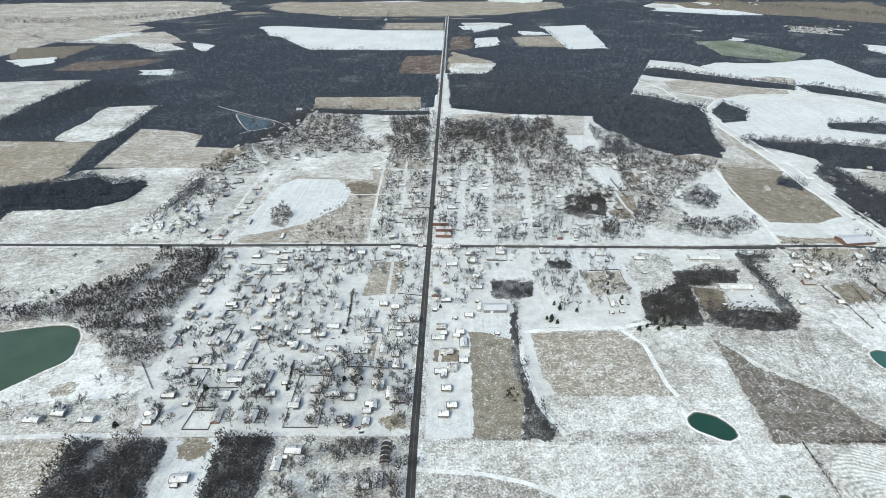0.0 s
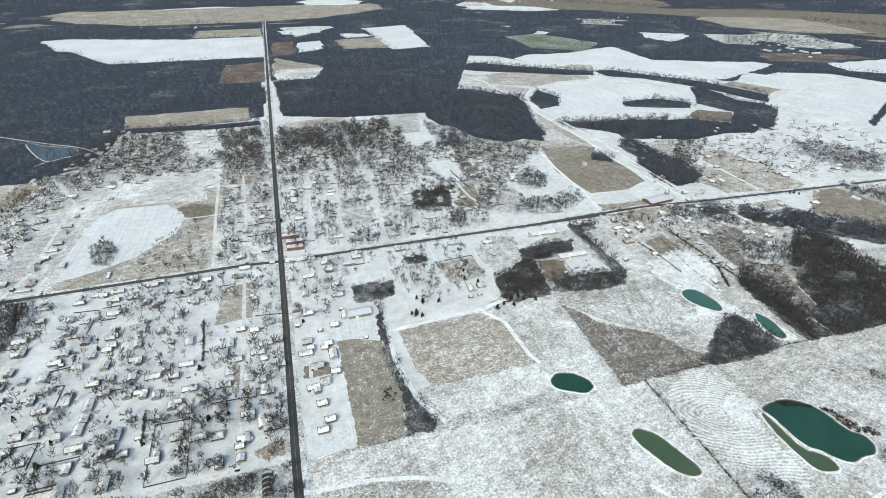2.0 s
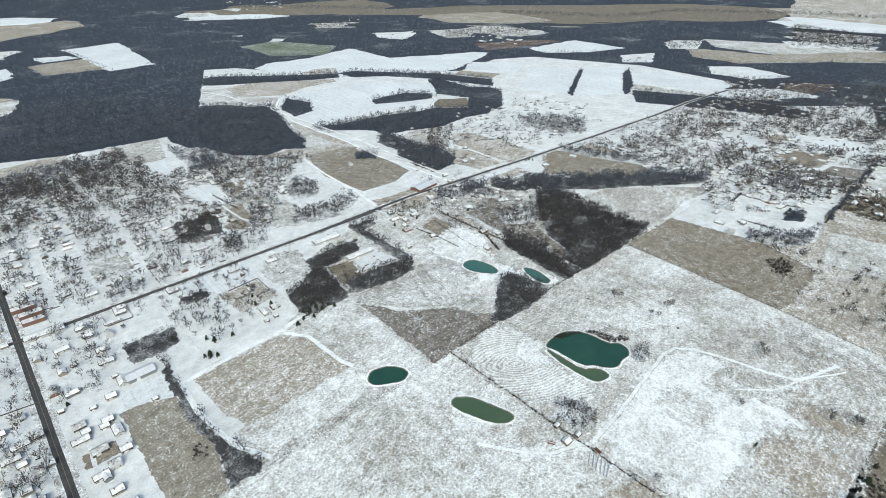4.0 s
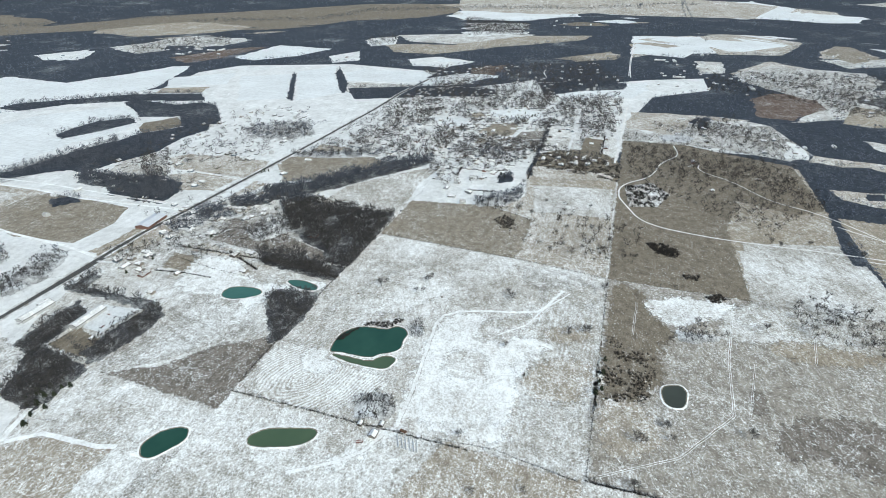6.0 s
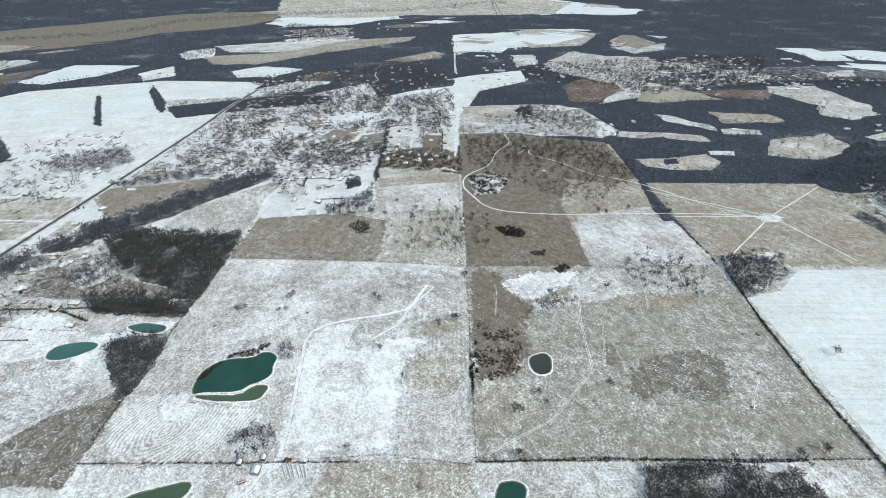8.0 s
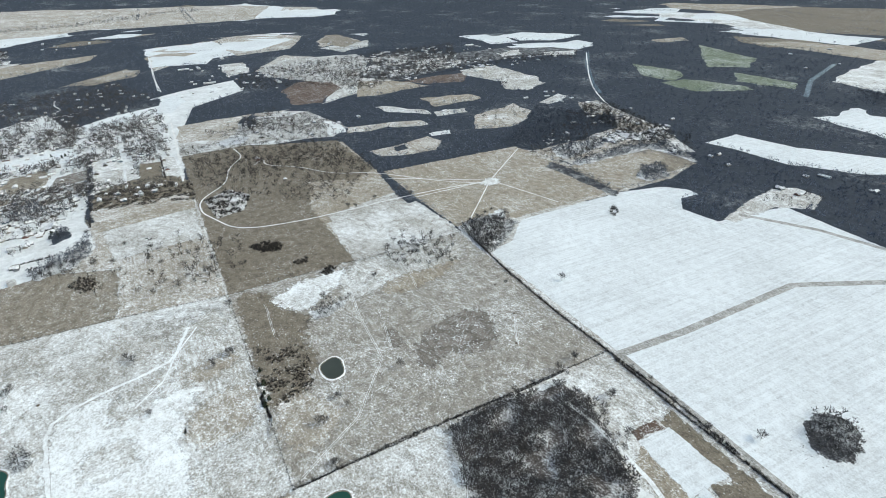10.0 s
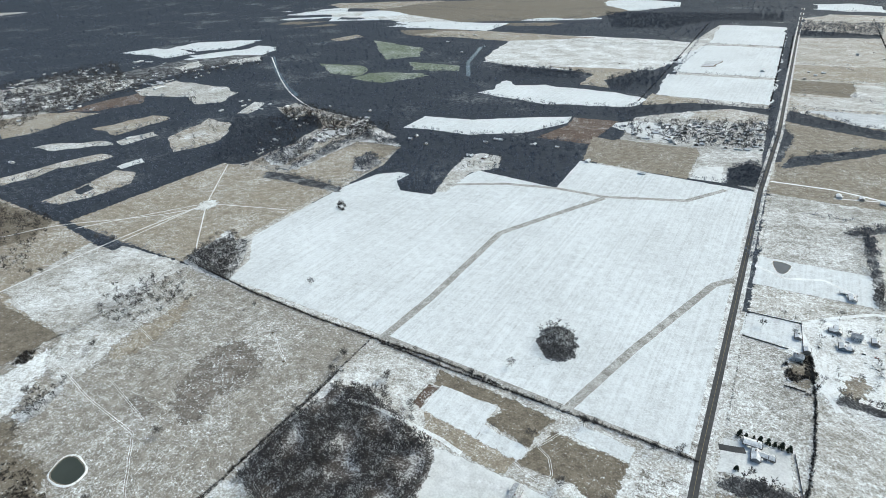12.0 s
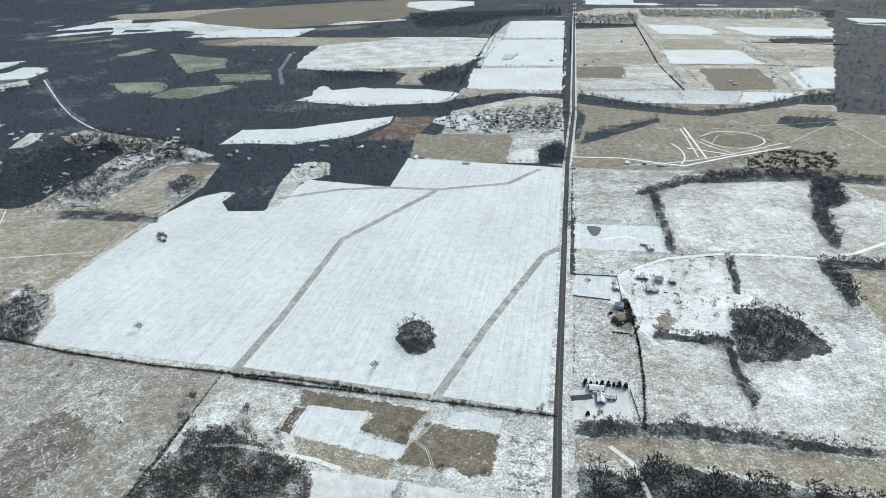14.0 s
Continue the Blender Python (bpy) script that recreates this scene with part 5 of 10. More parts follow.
field("pasture", "patchy", [(816, 669), (903, 615), (956, 581), (826, 558), (789, 580)])
field("pasture", "straw2", [(1206, 178), (1273, -23), (759, -26), (778, 124), (937, 120), (974, 213), (1044, 154)])
field("pasture", "patchy", [(1132, 151), (1143, -21), (983, -21), (970, 126)])
field("pasture", "brown2", [(951, 376), (974, 213), (934, 120), (810, 120), (777, 126), (794, 378)])
field("pasture", "brown", [(1492, -29), (1511, -169), (1423, -328), (1001, -239), (756, -231), (757, -27)])
field("pasture", "straw", [(999, -228), (1423, -328), (1379, -429), (1125, -425), (975, -407), (877, -336), (756, -231)])
field("pasture", "brown", [(1500, -168), (1399, -420), (1140, -423), (1102, -362), (1149, -257)])
field("pasture", "patchy", [(952, -246), (987, -406), (778, -413), (756, -232)])
field("scrub_patch", "patchy2", [(1159, -43), (1196, -101), (1139, -137), (1066, -109), (1049, -55)])
field("farmyard", "patchy2", [(1568, -101), (1650, -138), (1809, -343), (1753, -436), (1502, -488), (1436, -422), (1496, -251), (1492, -29), (1666, -19)])
field("pond_ice", "ice", [(1560, -125), (1590, -183), (1561, -220), (1525, -193), (1523, -139)])
field("crop_field", "dirt", [(2125, -460), (2210, -527), (2227, -670), (2084, -647), (1831, -512), (1854, -412)])
field("crop_field", "straw2", [(2542, -428), (2885, -636), (2744, -758), (2590, -861), (2340, -746), (2260, -516)])
field("crop_field", "dirt", [(2685, -744), (2700, -881), (2435, -794), (2448, -698)])
field("pasture", "patchy", [(1809, -507), (2057, -640), (2225, -654), (2345, -790), (2071, -896), (1944, -832), (1882, -638)])
field("crop_field", "straw2", [(3463, -1069), (3422, -1102), (3110, -1147), (3011, -876), (3238, -921)])
field("crop_field", "snow", [(3558, -36), (3783, -602), (3877, -945), (3634, -925), (3122, -723), (3029, -355), (2924, -31)])
field("crop_field", "straw", [(3253, -21), (3696, -454), (3401, -407), (2961, -51)])
field("town_ground", "yard", [(1977, 229), (2254, -14), (2324, -128), (2404, -317), (2185, -315), (2019, -117), (1637, -36), (1492, -29), (1409, 208)])
field("pasture", "matted", [(1265, 174), (1326, 158), (1340, -22), (1205, -28), (1160, 71), (1210, 158)])
field("pasture", "straw", [(1169, 176), (1227, 169), (1160, 71), (1205, -28), (1132, -23), (1106, 150)])
field("meadow", "snow", [(1922, 222), (2028, 219), (2071, 65), (2168, 34), (2264, -106), (2130, -101), (2021, -37), (1991, 75), (1903, 137)])
field("meadow", "straw", [(1475, 363), (1519, 344), (1550, 289), (1517, 260), (1448, 266), (1434, 326), (1440, 357)])
field("pasture", "straw2", [(1798, -50), (1817, -167), (1804, -391), (1765, -306), (1762, -232), (1583, -177), (1619, -36)])
field("pasture", "matted", [(1412, 302), (1473, 199), (1389, 170), (1318, 209), (1310, 303)], 8.0)
field("pasture", "brown", [(1468, 76), (1467, 37), (1360, 26), (1343, 70)], 8.0)
field("pasture", "matted", [(1500, 421), (1541, 384), (1478, 374), (1454, 415)], 8.0)
field("pasture", "brown2", [(1382, 353), (1436, 308), (1377, 300), (1325, 336)], 8.0)
field("crop_field", "dirt", [(2115, -444), (2164, -620), (2122, -654), (1995, -636), (1837, -501), (1897, -434), (1965, -430)])
field("farmyard", "yard", [(1617, -455), (1534, -484), (1458, -467), (1458, -416)])
field("crop_field", "dirt", [(2439, 577), (2430, 499), (2319, 473), (2282, 584), (2332, 594)])
field("snow_field", "snow", [(2207, 604), (2230, 478), (2184, 471), (2153, 576)])
field("snow_field", "snow", [(2105, 709), (2111, 568), (2061, 542), (2048, 664)])
field("snow_field", "snow", [(2551, 843), (2511, 722), (2466, 712), (2462, 819)])
field("farmyard", "yard", [(3937, 1085), (4064, 663), (3818, 618), (3492, 604), (3528, 849), (3500, 971)])
field("pasture", "brown2", [(1092, 782), (1147, 725), (1179, 583), (1144, 504), (1052, 563), (965, 681)])
field("pasture", "brown2", [(390, 1140), (441, 1127), (413, 1054), (371, 1080)], 8.0)
field("pasture", "brown2", [(325, 976), (362, 951), (346, 887), (301, 911)], 8.0)
field("pasture", "brown2", [(315, 778), (346, 770), (335, 730), (304, 738)], 8.0)
field("pasture", "matted", [(257, 968), (298, 967), (303, 924), (264, 894), (229, 921)], 8.0)
field("pasture", "patchy2", [(317, 1127), (372, 1123), (448, 995), (471, 826), (365, 855), (327, 1029)], 8.0)
field("meadow", "snow", [(1691, 396), (1738, 280), (1709, 218), (1615, 198), (1590, 334)])
field("meadow", "snowy", [(1567, 174), (1520, 74), (1352, 73), (1376, 163)])
field("meadow", "snowy", [(1514, 16), (1492, -31), (1309, -20), (1319, 19)])
field("meadow", "brown", [(1488, 70), (1479, 18), (1328, 21), (1350, 70)])
field("meadow", "matted", [(1490, 251), (1518, 179), (1390, 176), (1403, 249)])
field("meadow", "snow", [(1563, 556), (1575, 486), (1569, 422), (1484, 383), (1483, 490)])
field("meadow", "straw", [(1651, 423), (1668, 392), (1597, 382), (1590, 439)])
field("meadow", "snowy", [(-255, 1573), (-174, 1603), (-144, 1365), (-216, 1342)])
field("meadow", "straw", [(302, 1549), (387, 1521), (359, 1393), (285, 1402)])
field("meadow", "snow", [(306, 1393), (357, 1384), (342, 1282), (295, 1294)])
field("meadow", "straw2", [(-123, 1200), (-50, 1208), (-51, 1147), (-118, 1146)])
field("meadow", "brown2", [(342, 996), (381, 1010), (368, 931), (332, 919)])
field("meadow", "snow", [(320, 1150), (384, 1150), (374, 1024), (322, 1053)])
field("meadow", "patchy2", [(87, 954), (148, 955), (140, 889), (80, 881)])
field("meadow", "straw2", [(13, 1575), (164, 1576), (164, 1482), (12, 1465)])
field("pasture", "brown2", [(624, 689), (628, 578), (592, 574), (579, 588), (584, 679)])
field("crop_field", "snowy", [(-2850, 3663), (-2570, 3758), (-2411, 3562), (-1886, 3392), (-1630, 3105), (-1768, 2988), (-2167, 3095), (-2405, 3313), (-2653, 3384), (-2900, 3446)])
field("crop_field", "straw2", [(-2603, 3140), (-2297, 3127), (-2111, 2985), (-2091, 2844), (-2400, 2872)])
field("crop_field", "snowy", [(-1615, 2865), (-1391, 2816), (-1240, 2660), (-1346, 2601), (-1477, 2704)])
field("snow_field", "snow", [(-1299, 2868), (-1153, 2785), (-1120, 2602), (-1212, 2690)])
field("crop_field", "brown2", [(-1562, 4085), (-1208, 4249), (-1158, 3986), (-1455, 3889)])
field("crop_field", "straw", [(-654, 3875), (-402, 4015), (-406, 3669), (-585, 3666)])
field("snow_field", "snow", [(58, 3470), (295, 3448), (302, 3333), (89, 3308)])
field("crop_field", "straw", [(8, 3886), (252, 3860), (220, 3623), (25, 3621)])
field("snow_field", "snow", [(393, 3267), (532, 3226), (563, 3124), (406, 3103)])
field("snow_field", "snow", [(549, 3450), (808, 3477), (788, 3166), (594, 3124)])
field("crop_field", "straw", [(841, 4203), (902, 4200), (848, 3987), (787, 4015)])
field("crop_field", "snowy", [(1460, 4514), (2202, 4540), (2209, 4281), (2291, 3973), (2129, 3876), (1803, 4083), (1468, 3909), (1422, 4248)])
field("crop_field", "brown2", [(2409, 4122), (3048, 4102), (2760, 3674), (2465, 3697), (2360, 3892)])
field("crop_field", "snowy", [(18, 2351), (197, 2353), (171, 2155), (5, 2154)])
field("crop_field", "straw", [(2432, 3971), (2628, 3801), (2657, 3590), (2347, 3595)])
field("crop_field", "dirt", [(2718, 4021), (2891, 3888), (2839, 3694), (2596, 3758)])
field("crop_field", "straw", [(2690, 3632), (3021, 3537), (3108, 3271), (2905, 3233), (2679, 3380)])
field("snow_field", "snow", [(2942, 3273), (3224, 3098), (3082, 2912), (2911, 3127)])
field("crop_field", "straw", [(3384, 2689), (3720, 2462), (3202, 2076), (3043, 2192), (3160, 2418)])
field("crop_field", "snowy", [(4305, 1368), (4651, 1079), (4613, 818), (4332, 799), (4016, 1150)])
field("snow_field", "snow", [(4432, 900), (4643, 396), (4413, 299), (4295, 568)])
field("snow_field", "snow", [(4606, 283), (4788, 227), (4658, 8), (4472, -32), (4480, 202)])
field("snow_field", "snow", [(4808, -55), (4773, -320), (4602, -377), (4589, -78)])
field("snow_field", "snow", [(5252, -78), (5324, -365), (5081, -377), (5072, -83)])
field("crop_field", "straw", [(3993, 622), (4023, 292), (4342, -250), (4098, -72)])
field("crop_field", "brown2", [(2686, 317), (2846, 174), (2956, 67), (2824, 26), (2664, 178)])
field("snow_field", "snow", [(5387, 795), (5400, 547), (5222, 577), (5233, 799)])
field("crop_field", "snowy", [(5350, 374), (5298, -45), (5023, -13), (5047, 525)])
field("snow_field", "snow", [(4757, 236), (4699, -43), (4504, -44), (4584, 271)])
field("snow_field", "snow", [(5062, 93), (4994, -89), (4774, -67), (4779, 84)])
field("snow_field", "snow", [(5267, -135), (5227, -400), (4936, -379), (4987, -106)])
field("snow_field", "snow", [(4902, -102), (4784, -385), (4545, -393), (4679, -91)])
field("snow_field", "snow", [(4607, -451), (4554, -878), (4378, -798), (4384, -424)])
field("snow_field", "snow", [(4556, 1365), (4669, 1031), (4603, 711), (4309, 693), (4208, 888), (4151, 1264)])
field("crop_field", "straw2", [(3444, -63), (3739, -454), (3923, -904), (3523, -924), (3067, -729), (3015, -441), (3439, -412), (3333, -179)])
field("snow_field", "snow", [(3274, -50), (3208, -169), (3038, -327), (2876, -278), (2935, -40)])
field("crop_field", "brown2", [(3191, -928), (3518, -1083), (3405, -1122), (3074, -1130), (2926, -977)])
field("crop_field", "brown2", [(2708, 254), (2870, 115), (2896, 13), (2747, 30), (2629, 206)])
field("snow_field", "snow", [(2781, -1718), (2797, -1821), (2499, -1804), (2540, -1657)])
field("snow_field", "snow", [(2765, -1875), (2795, -2049), (2530, -2233), (2463, -2101), (2532, -1862)])
field("snow_field", "snow", [(2452, -1737), (2330, -2027), (2188, -2064), (2144, -1940), (2272, -1776)])
field("crop_field", "straw", [(2121, -2394), (2087, -2601), (2000, -2537), (2052, -2375)])
field("snow_field", "snow", [(3332, -3107), (3233, -3323), (3112, -3307), (3151, -2995)])
field("snow_field", "snow", [(3054, -2907), (3049, -3047), (2869, -3206), (2769, -3007), (2808, -2863)])
field("snow_field", "snow", [(3135, -3278), (3001, -3447), (2720, -3482), (2363, -3847), (2162, -3547), (2346, -3211), (2638, -3193)])
field("crop_field", "dirt", [(2670, -3621), (2454, -3982), (2325, -3790), (2537, -3600)])
field("snow_field", "snow", [(2606, -3156), (2418, -3302), (2253, -3271), (2369, -3016)])
field("snow_field", "snow", [(2151, -2920), (2172, -3162), (1993, -3292), (1899, -3151), (1965, -2963)])
field("farmyard", "patchy2", [(2751, 2489), (2951, 2351), (2679, 2117), (2483, 2189)])
field("farmyard", "patchy2", [(2489, 2642), (2659, 2547), (2373, 2294), (2238, 2364)])
field("farmyard", "patchy2", [(1989, 3466), (2385, 3412), (2123, 3084), (1923, 3247)])
field("farmyard", "yard", [(2066, 2831), (2287, 2711), (2025, 2501), (1982, 2652)])
field("farmyard", "yard", [(2990, 1434), (3193, 1310), (2903, 1204), (2798, 1307)])
field("farmyard", "yard", [(2471, 1369), (2603, 1278), (2393, 1188), (2314, 1266)])
field("farmyard", "yard", [(3685, 1049), (3903, 745), (3455, 665), (3274, 892)])
field("farmyard", "yard", [(3849, 1024), (3913, 629), (3476, 574), (3490, 918)])
field("pasture", "patchy2", [(2530, -436), (2760, -623), (2689, -956), (2535, -970), (2121, -775), (2143, -613), (2342, -472)])
field("pasture", "patchy", [(2800, -323), (2793, -432), (2543, -413), (2498, -305)])
field("pasture", "scrubby", [(372, -432), (757, -432), (757, -232), (758, -28), (372, -27)])
field("pasture", "brown", [(752, -29), (748, -72), (714, -88), (663, -101), (646, -127), (590, -96), (546, -107), (492, -83), (478, -53), (481, -25)], 8.0)
field("pasture", "drift", [(718, -71), (735, -124), (750, -202), (733, -218), (700, -202), (686, -160), (650, -116), (675, -96)], 8.0)
field("pasture", "matted", [(513, -221), (534, -258), (539, -329), (522, -354), (469, -329), (452, -308), (457, -259), (468, -245), (456, -204)], 8.0)
field("pasture", "matted", [(561, -204), (560, -214), (510, -212), (519, -196)], 8.0)
field("pasture", "patchy", [(747, -202), (761, -297), (745, -405), (673, -304), (647, -223), (651, -163)], 8.0)
field("pasture", "straw", [(661, -226), (691, -332), (687, -398), (643, -367), (614, -252)], 8.0)
field("pasture", "patchy", [(372, -24), (759, -26), (778, 124), (794, 380), (780, 388), (372, 386)])
field("pasture", "drift", [(444, 173), (505, 162), (463, 109), (508, 75), (460, 68), (383, 57), (384, 117), (387, 156)], 8.0)
field("pasture", "patchy", [(521, 166), (528, 121), (471, 116), (460, 143)], 8.0)
field("pasture", "patchy2", [(608, 129), (622, 49), (596, 48), (573, 85), (575, 116)], 8.0)
field("pasture", "patchy2", [(591, 285), (608, 239), (582, 231), (551, 286)], 8.0)
field("pasture", "patchy2", [(768, 113), (746, -20), (672, -12), (678, 48), (718, 106)], 8.0)
field("pasture", "straw2", [(599, 57), (603, -13), (586, -6), (581, 47)], 8.0)
field("pasture", "hayrows", [(460, 64), (458, 47), (401, 40), (400, 58)], 8.0)
field("pasture", "hayrows", [(538, 54), (538, -19), (438, -19), (465, 22), (506, 55)], 8.0)
field("pasture", "snowy", [(-30, -22), (370, -22), (370, 385), (-30, 385)])
field("pasture", "patchy2", [(-22, 344), (6, 345), (44, 341), (107, 319), (79, 276), (-24, 275)])
field("pasture", "straw2", [(20, -22), (372, -22), (372, 95), (240, 120), (120, 60)])
field("pasture", "straw2", [(377, 122), (368, -17), (326, -18), (299, 151)])
field("crop_field", "stub", [(30, 564), (86, 564), (88, 528), (91, 450), (80, 387), (29, 386), (30, 467)])
field("crop_field", "straw2", [(110, 562), (223, 568), (244, 561), (260, 508), (263, 451), (128, 440), (116, 487)])
field("pasture", "snowy", [(111, 450), (263, 451), (278, 438), (258, 402), (160, 388), (126, 393)])
field("pasture", "patchy2", [(139, 398), (257, 400), (302, 387), (299, 382), (112, 381)])
field("pasture", "snowy", [(271, 564), (342, 574), (347, 499), (341, 418), (342, 385), (306, 383), (316, 418), (281, 438), (274, 488)])
field("pasture", "matted", [(350, 564), (381, 499), (442, 453), (471, 404), (457, 383), (342, 382), (347, 499)])
field("pasture", "patchy2", [(346, 574), (527, 578), (547, 511), (477, 412), (441, 462), (386, 509), (354, 547)])
field("pasture", "drift", [(551, 630), (640, 644), (631, 555), (560, 463), (547, 511), (542, 578)], 8.0)
field("yard_ground", "snow", [(413, 661), (466, 678), (474, 618), (412, 627)])
field("pasture", "matted", [(366, 668), (416, 669), (407, 622), (361, 601)], 8.0)
field("yard_ground", "snow", [(162, 788), (287, 789), (277, 721), (196, 720)])
field("pasture", "straw2", [(208, 714), (272, 718), (276, 655), (212, 652)])
field("yard_ground", "snow", [(39, 599), (90, 599), (85, 550), (38, 567)])
field("yard_ground", "snow", [(-24, 431), (27, 436), (27, 389), (-22, 388)])
field("pasture", "drift", [(-494, 579), (-446, 546), (-425, 492), (-351, 471), (-344, 446), (-430, 435), (-500, 426), (-524, 407), (-537, 440), (-495, 474), (-464, 502), (-477, 551)], 8.0)
field("pasture", "straw2", [(-467, 463), (-438, 471), (-432, 450), (-453, 441)], 8.0)
field("pasture", "straw2", [(-503, 366), (-442, 379), (-388, 379), (-386, 315), (-369, 272), (-438, 272)])
field("yard_ground", "snow", [(-289, 382), (-239, 386), (-234, 348), (-231, 316), (-221, 274), (-270, 273), (-285, 332)])
field("pasture", "brown2", [(-284, 382), (-241, 386), (-239, 360), (-274, 354)], 8.0)
field("pasture", "straw", [(-62, 419), (-34, 419), (-35, 398), (-79, 399)], 8.0)
field("pasture", "straw2", [(-104, 549), (-74, 547), (-78, 505), (-106, 505)], 8.0)
field("pasture", "brown2", [(-15, 527), (16, 527), (15, 506), (-18, 504)])
field("pasture", "hayrows", [(713, 66), (721, 12), (631, -29), (516, -26), (456, -19), (496, 42), (544, 89)], 8.0)
field("pasture", "straw2", [(500, -32), (501, -74), (461, -114), (418, -94), (403, -52), (426, -29)], 8.0)
field("pasture", "straw", [(1112, -435), (1095, -800), (749, -813), (749, -553), (773, -440), (933, -434)])
field("crop_field", "straw2", [(903, -827), (900, -1065), (766, -1072), (742, -971), (753, -824)])
field("pasture", "patchy", [(917, -236), (920, -428), (776, -440), (754, -352), (756, -231)])
field("snow_field", "snow", [(661, -442), (679, -498), (736, -559), (737, -615), (735, -808), (711, -904), (673, -938), (642, -937), (647, -891), (610, -853), (542, -863), (532, -928), (518, -1027), (325, -1011), (329, -1185), (22, -1171), (-44, -1165), (-31, -430), (154, -436), (366, -440)])
field("pasture", "snowy", [(359, -421), (263, -420), (260, -355), (277, -355), (351, -355)])
field("pasture", "brown", [(263, -420), (176, -418), (108, -412), (117, -397), (176, -399), (255, -394)])
field("crop_field", "dirt", [(261, -393), (247, -394), (251, -356), (262, -357)])
field("snow_field", "snow", [(247, -399), (175, -400), (176, -347), (249, -355)])
field("pasture", "brown", [(164, -408), (117, -411), (121, -362), (160, -370), (178, -375)])
field("snow_field", "snow", [(178, -369), (121, -362), (124, -340), (175, -347)])
field("pasture", "brown", [(107, -395), (28, -394), (30, -343), (52, -336), (70, -343), (92, -339), (127, -340), (115, -374)])
field("snow_field", "snow", [(84, -419), (27, -416), (29, -394), (86, -398)])
field("garden_plot", "rows", [(16, -395), (-21, -397), (-20, -326), (18, -327)])
field("pasture", "straw", [(244, -356), (128, -343), (133, -319), (231, -327)])
field("yard_ground", "yard", [(215, -318), (122, -321), (23, -319), (18, -276), (204, -243)])
field("pasture", "straw", [(-50, -400), (-127, -419), (-209, -418), (-348, -425), (-392, -423), (-371, -383), (-330, -384), (-249, -382), (-112, -386), (-50, -369)])
field("pasture", "patchy", [(-132, -564), (-182, -578), (-230, -571), (-237, -531), (-235, -445), (-127, -421)])
field("pasture", "patchy", [(-254, -554), (-382, -593), (-465, -588), (-388, -436), (-353, -436), (-238, -438)])
field("crop_field", "patchy2", [(-53, -654), (-101, -621), (-130, -577), (-122, -442), (-52, -486)])
field("pasture", "drift", [(-53, -730), (-117, -734), (-219, -798), (-298, -810), (-276, -689), (-384, -666), (-374, -573), (-255, -554), (-211, -590), (-133, -572), (-118, -650), (-52, -668)], 8.0)
field("yard_ground", "snow", [(-52, -719), (-121, -721), (-120, -664), (-50, -665)])
field("yard_ground", "yard", [(-49, -472), (-110, -484), (-112, -438), (-48, -425)])
field("pasture", "grey", [(-57, -802), (-213, -810), (-126, -732), (-54, -724)])
field("pasture", "patchy2", [(-64, -1161), (-320, -1186), (-184, -1024), (-200, -909), (-59, -894)])
field("farmyard", "snow", [(-57, -894), (-218, -903), (-214, -810), (-55, -802)])
field("pasture", "patchy", [(-226, -1058), (-285, -1118), (-537, -1157), (-503, -1036), (-462, -833), (-301, -820), (-221, -834), (-225, -978)])
field("pasture", "patchy", [(-524, -1029), (-691, -1037), (-594, -845), (-472, -817), (-476, -871)])
field("pasture", "straw", [(-447, -793), (-575, -806), (-495, -647), (-451, -664)])
field("pasture", "patchy", [(-298, -808), (-444, -826), (-413, -670), (-356, -666), (-284, -690)])
field("pasture", "straw", [(-600, -1135), (-735, -1125), (-696, -1048), (-616, -1077)])
field("snow_field", "snow", [(-1224, -3783), (-1492, -3806), (-1516, -3628), (-1202, -3557)])
field("snow_field", "snow", [(-1519, -3714), (-1971, -3589), (-1735, -3115), (-1608, -3260)])
field("crop_field", "snow", [(-111, -4716), (-469, -4683), (-781, -4322), (-416, -4036), (-400, -4304), (-105, -4215)])
field("crop_field", "snow", [(-834, -4423), (-1137, -4281), (-1035, -3990), (-818, -4110)])
field("pond_ice", "ice", [(-392, -654), (-405, -649), (-410, -602), (-400, -588), (-387, -605)])
field("pasture", "brown2", [(-155, -636), (-186, -645), (-184, -603), (-156, -595)], 8.0)
field("snow_field", "snow", [(854, -1223), (855, -1349), (711, -1375), (545, -1480), (460, -1523), (451, -1456), (525, -1325), (603, -1279), (652, -1246), (778, -1241)])
field("crop_field", "dirt", [(452, -1518), (327, -1536), (345, -1308), (485, -1302), (445, -1435)])
field("snow_field", "snow", [(840, -1670), (808, -1732), (841, -1850), (817, -1878), (762, -1815), (673, -1863), (379, -1846), (309, -1805), (310, -1703), (593, -1623), (757, -1649)])
field("crop_field", "snowy", [(1069, -2156), (1136, -2424), (1198, -2862), (854, -2979), (453, -2985), (267, -2915), (332, -2527), (391, -2134), (857, -2125)])
field("crop_field", "straw", [(777, -2174), (457, -2237), (395, -2154), (433, -1907), (561, -1915), (567, -2102)])
field("pond_ice", "ice", [(226, -2491), (168, -2547), (182, -2416), (221, -2390)])
field("crop_field", "straw", [(314, -1883), (166, -1863), (162, -1730), (304, -1732)])
field("pasture", "brown2", [(356, -1373), (93, -1337), (93, -1176), (325, -1193)])
field("crop_field", "snow", [(3002, -2975), (2859, -3235), (2392, -3155), (2682, -2971)])
field("crop_field", "snowy", [(3373, -3192), (2613, -3531), (1707, -3550), (1880, -3132), (2519, -3166), (3089, -3161)])
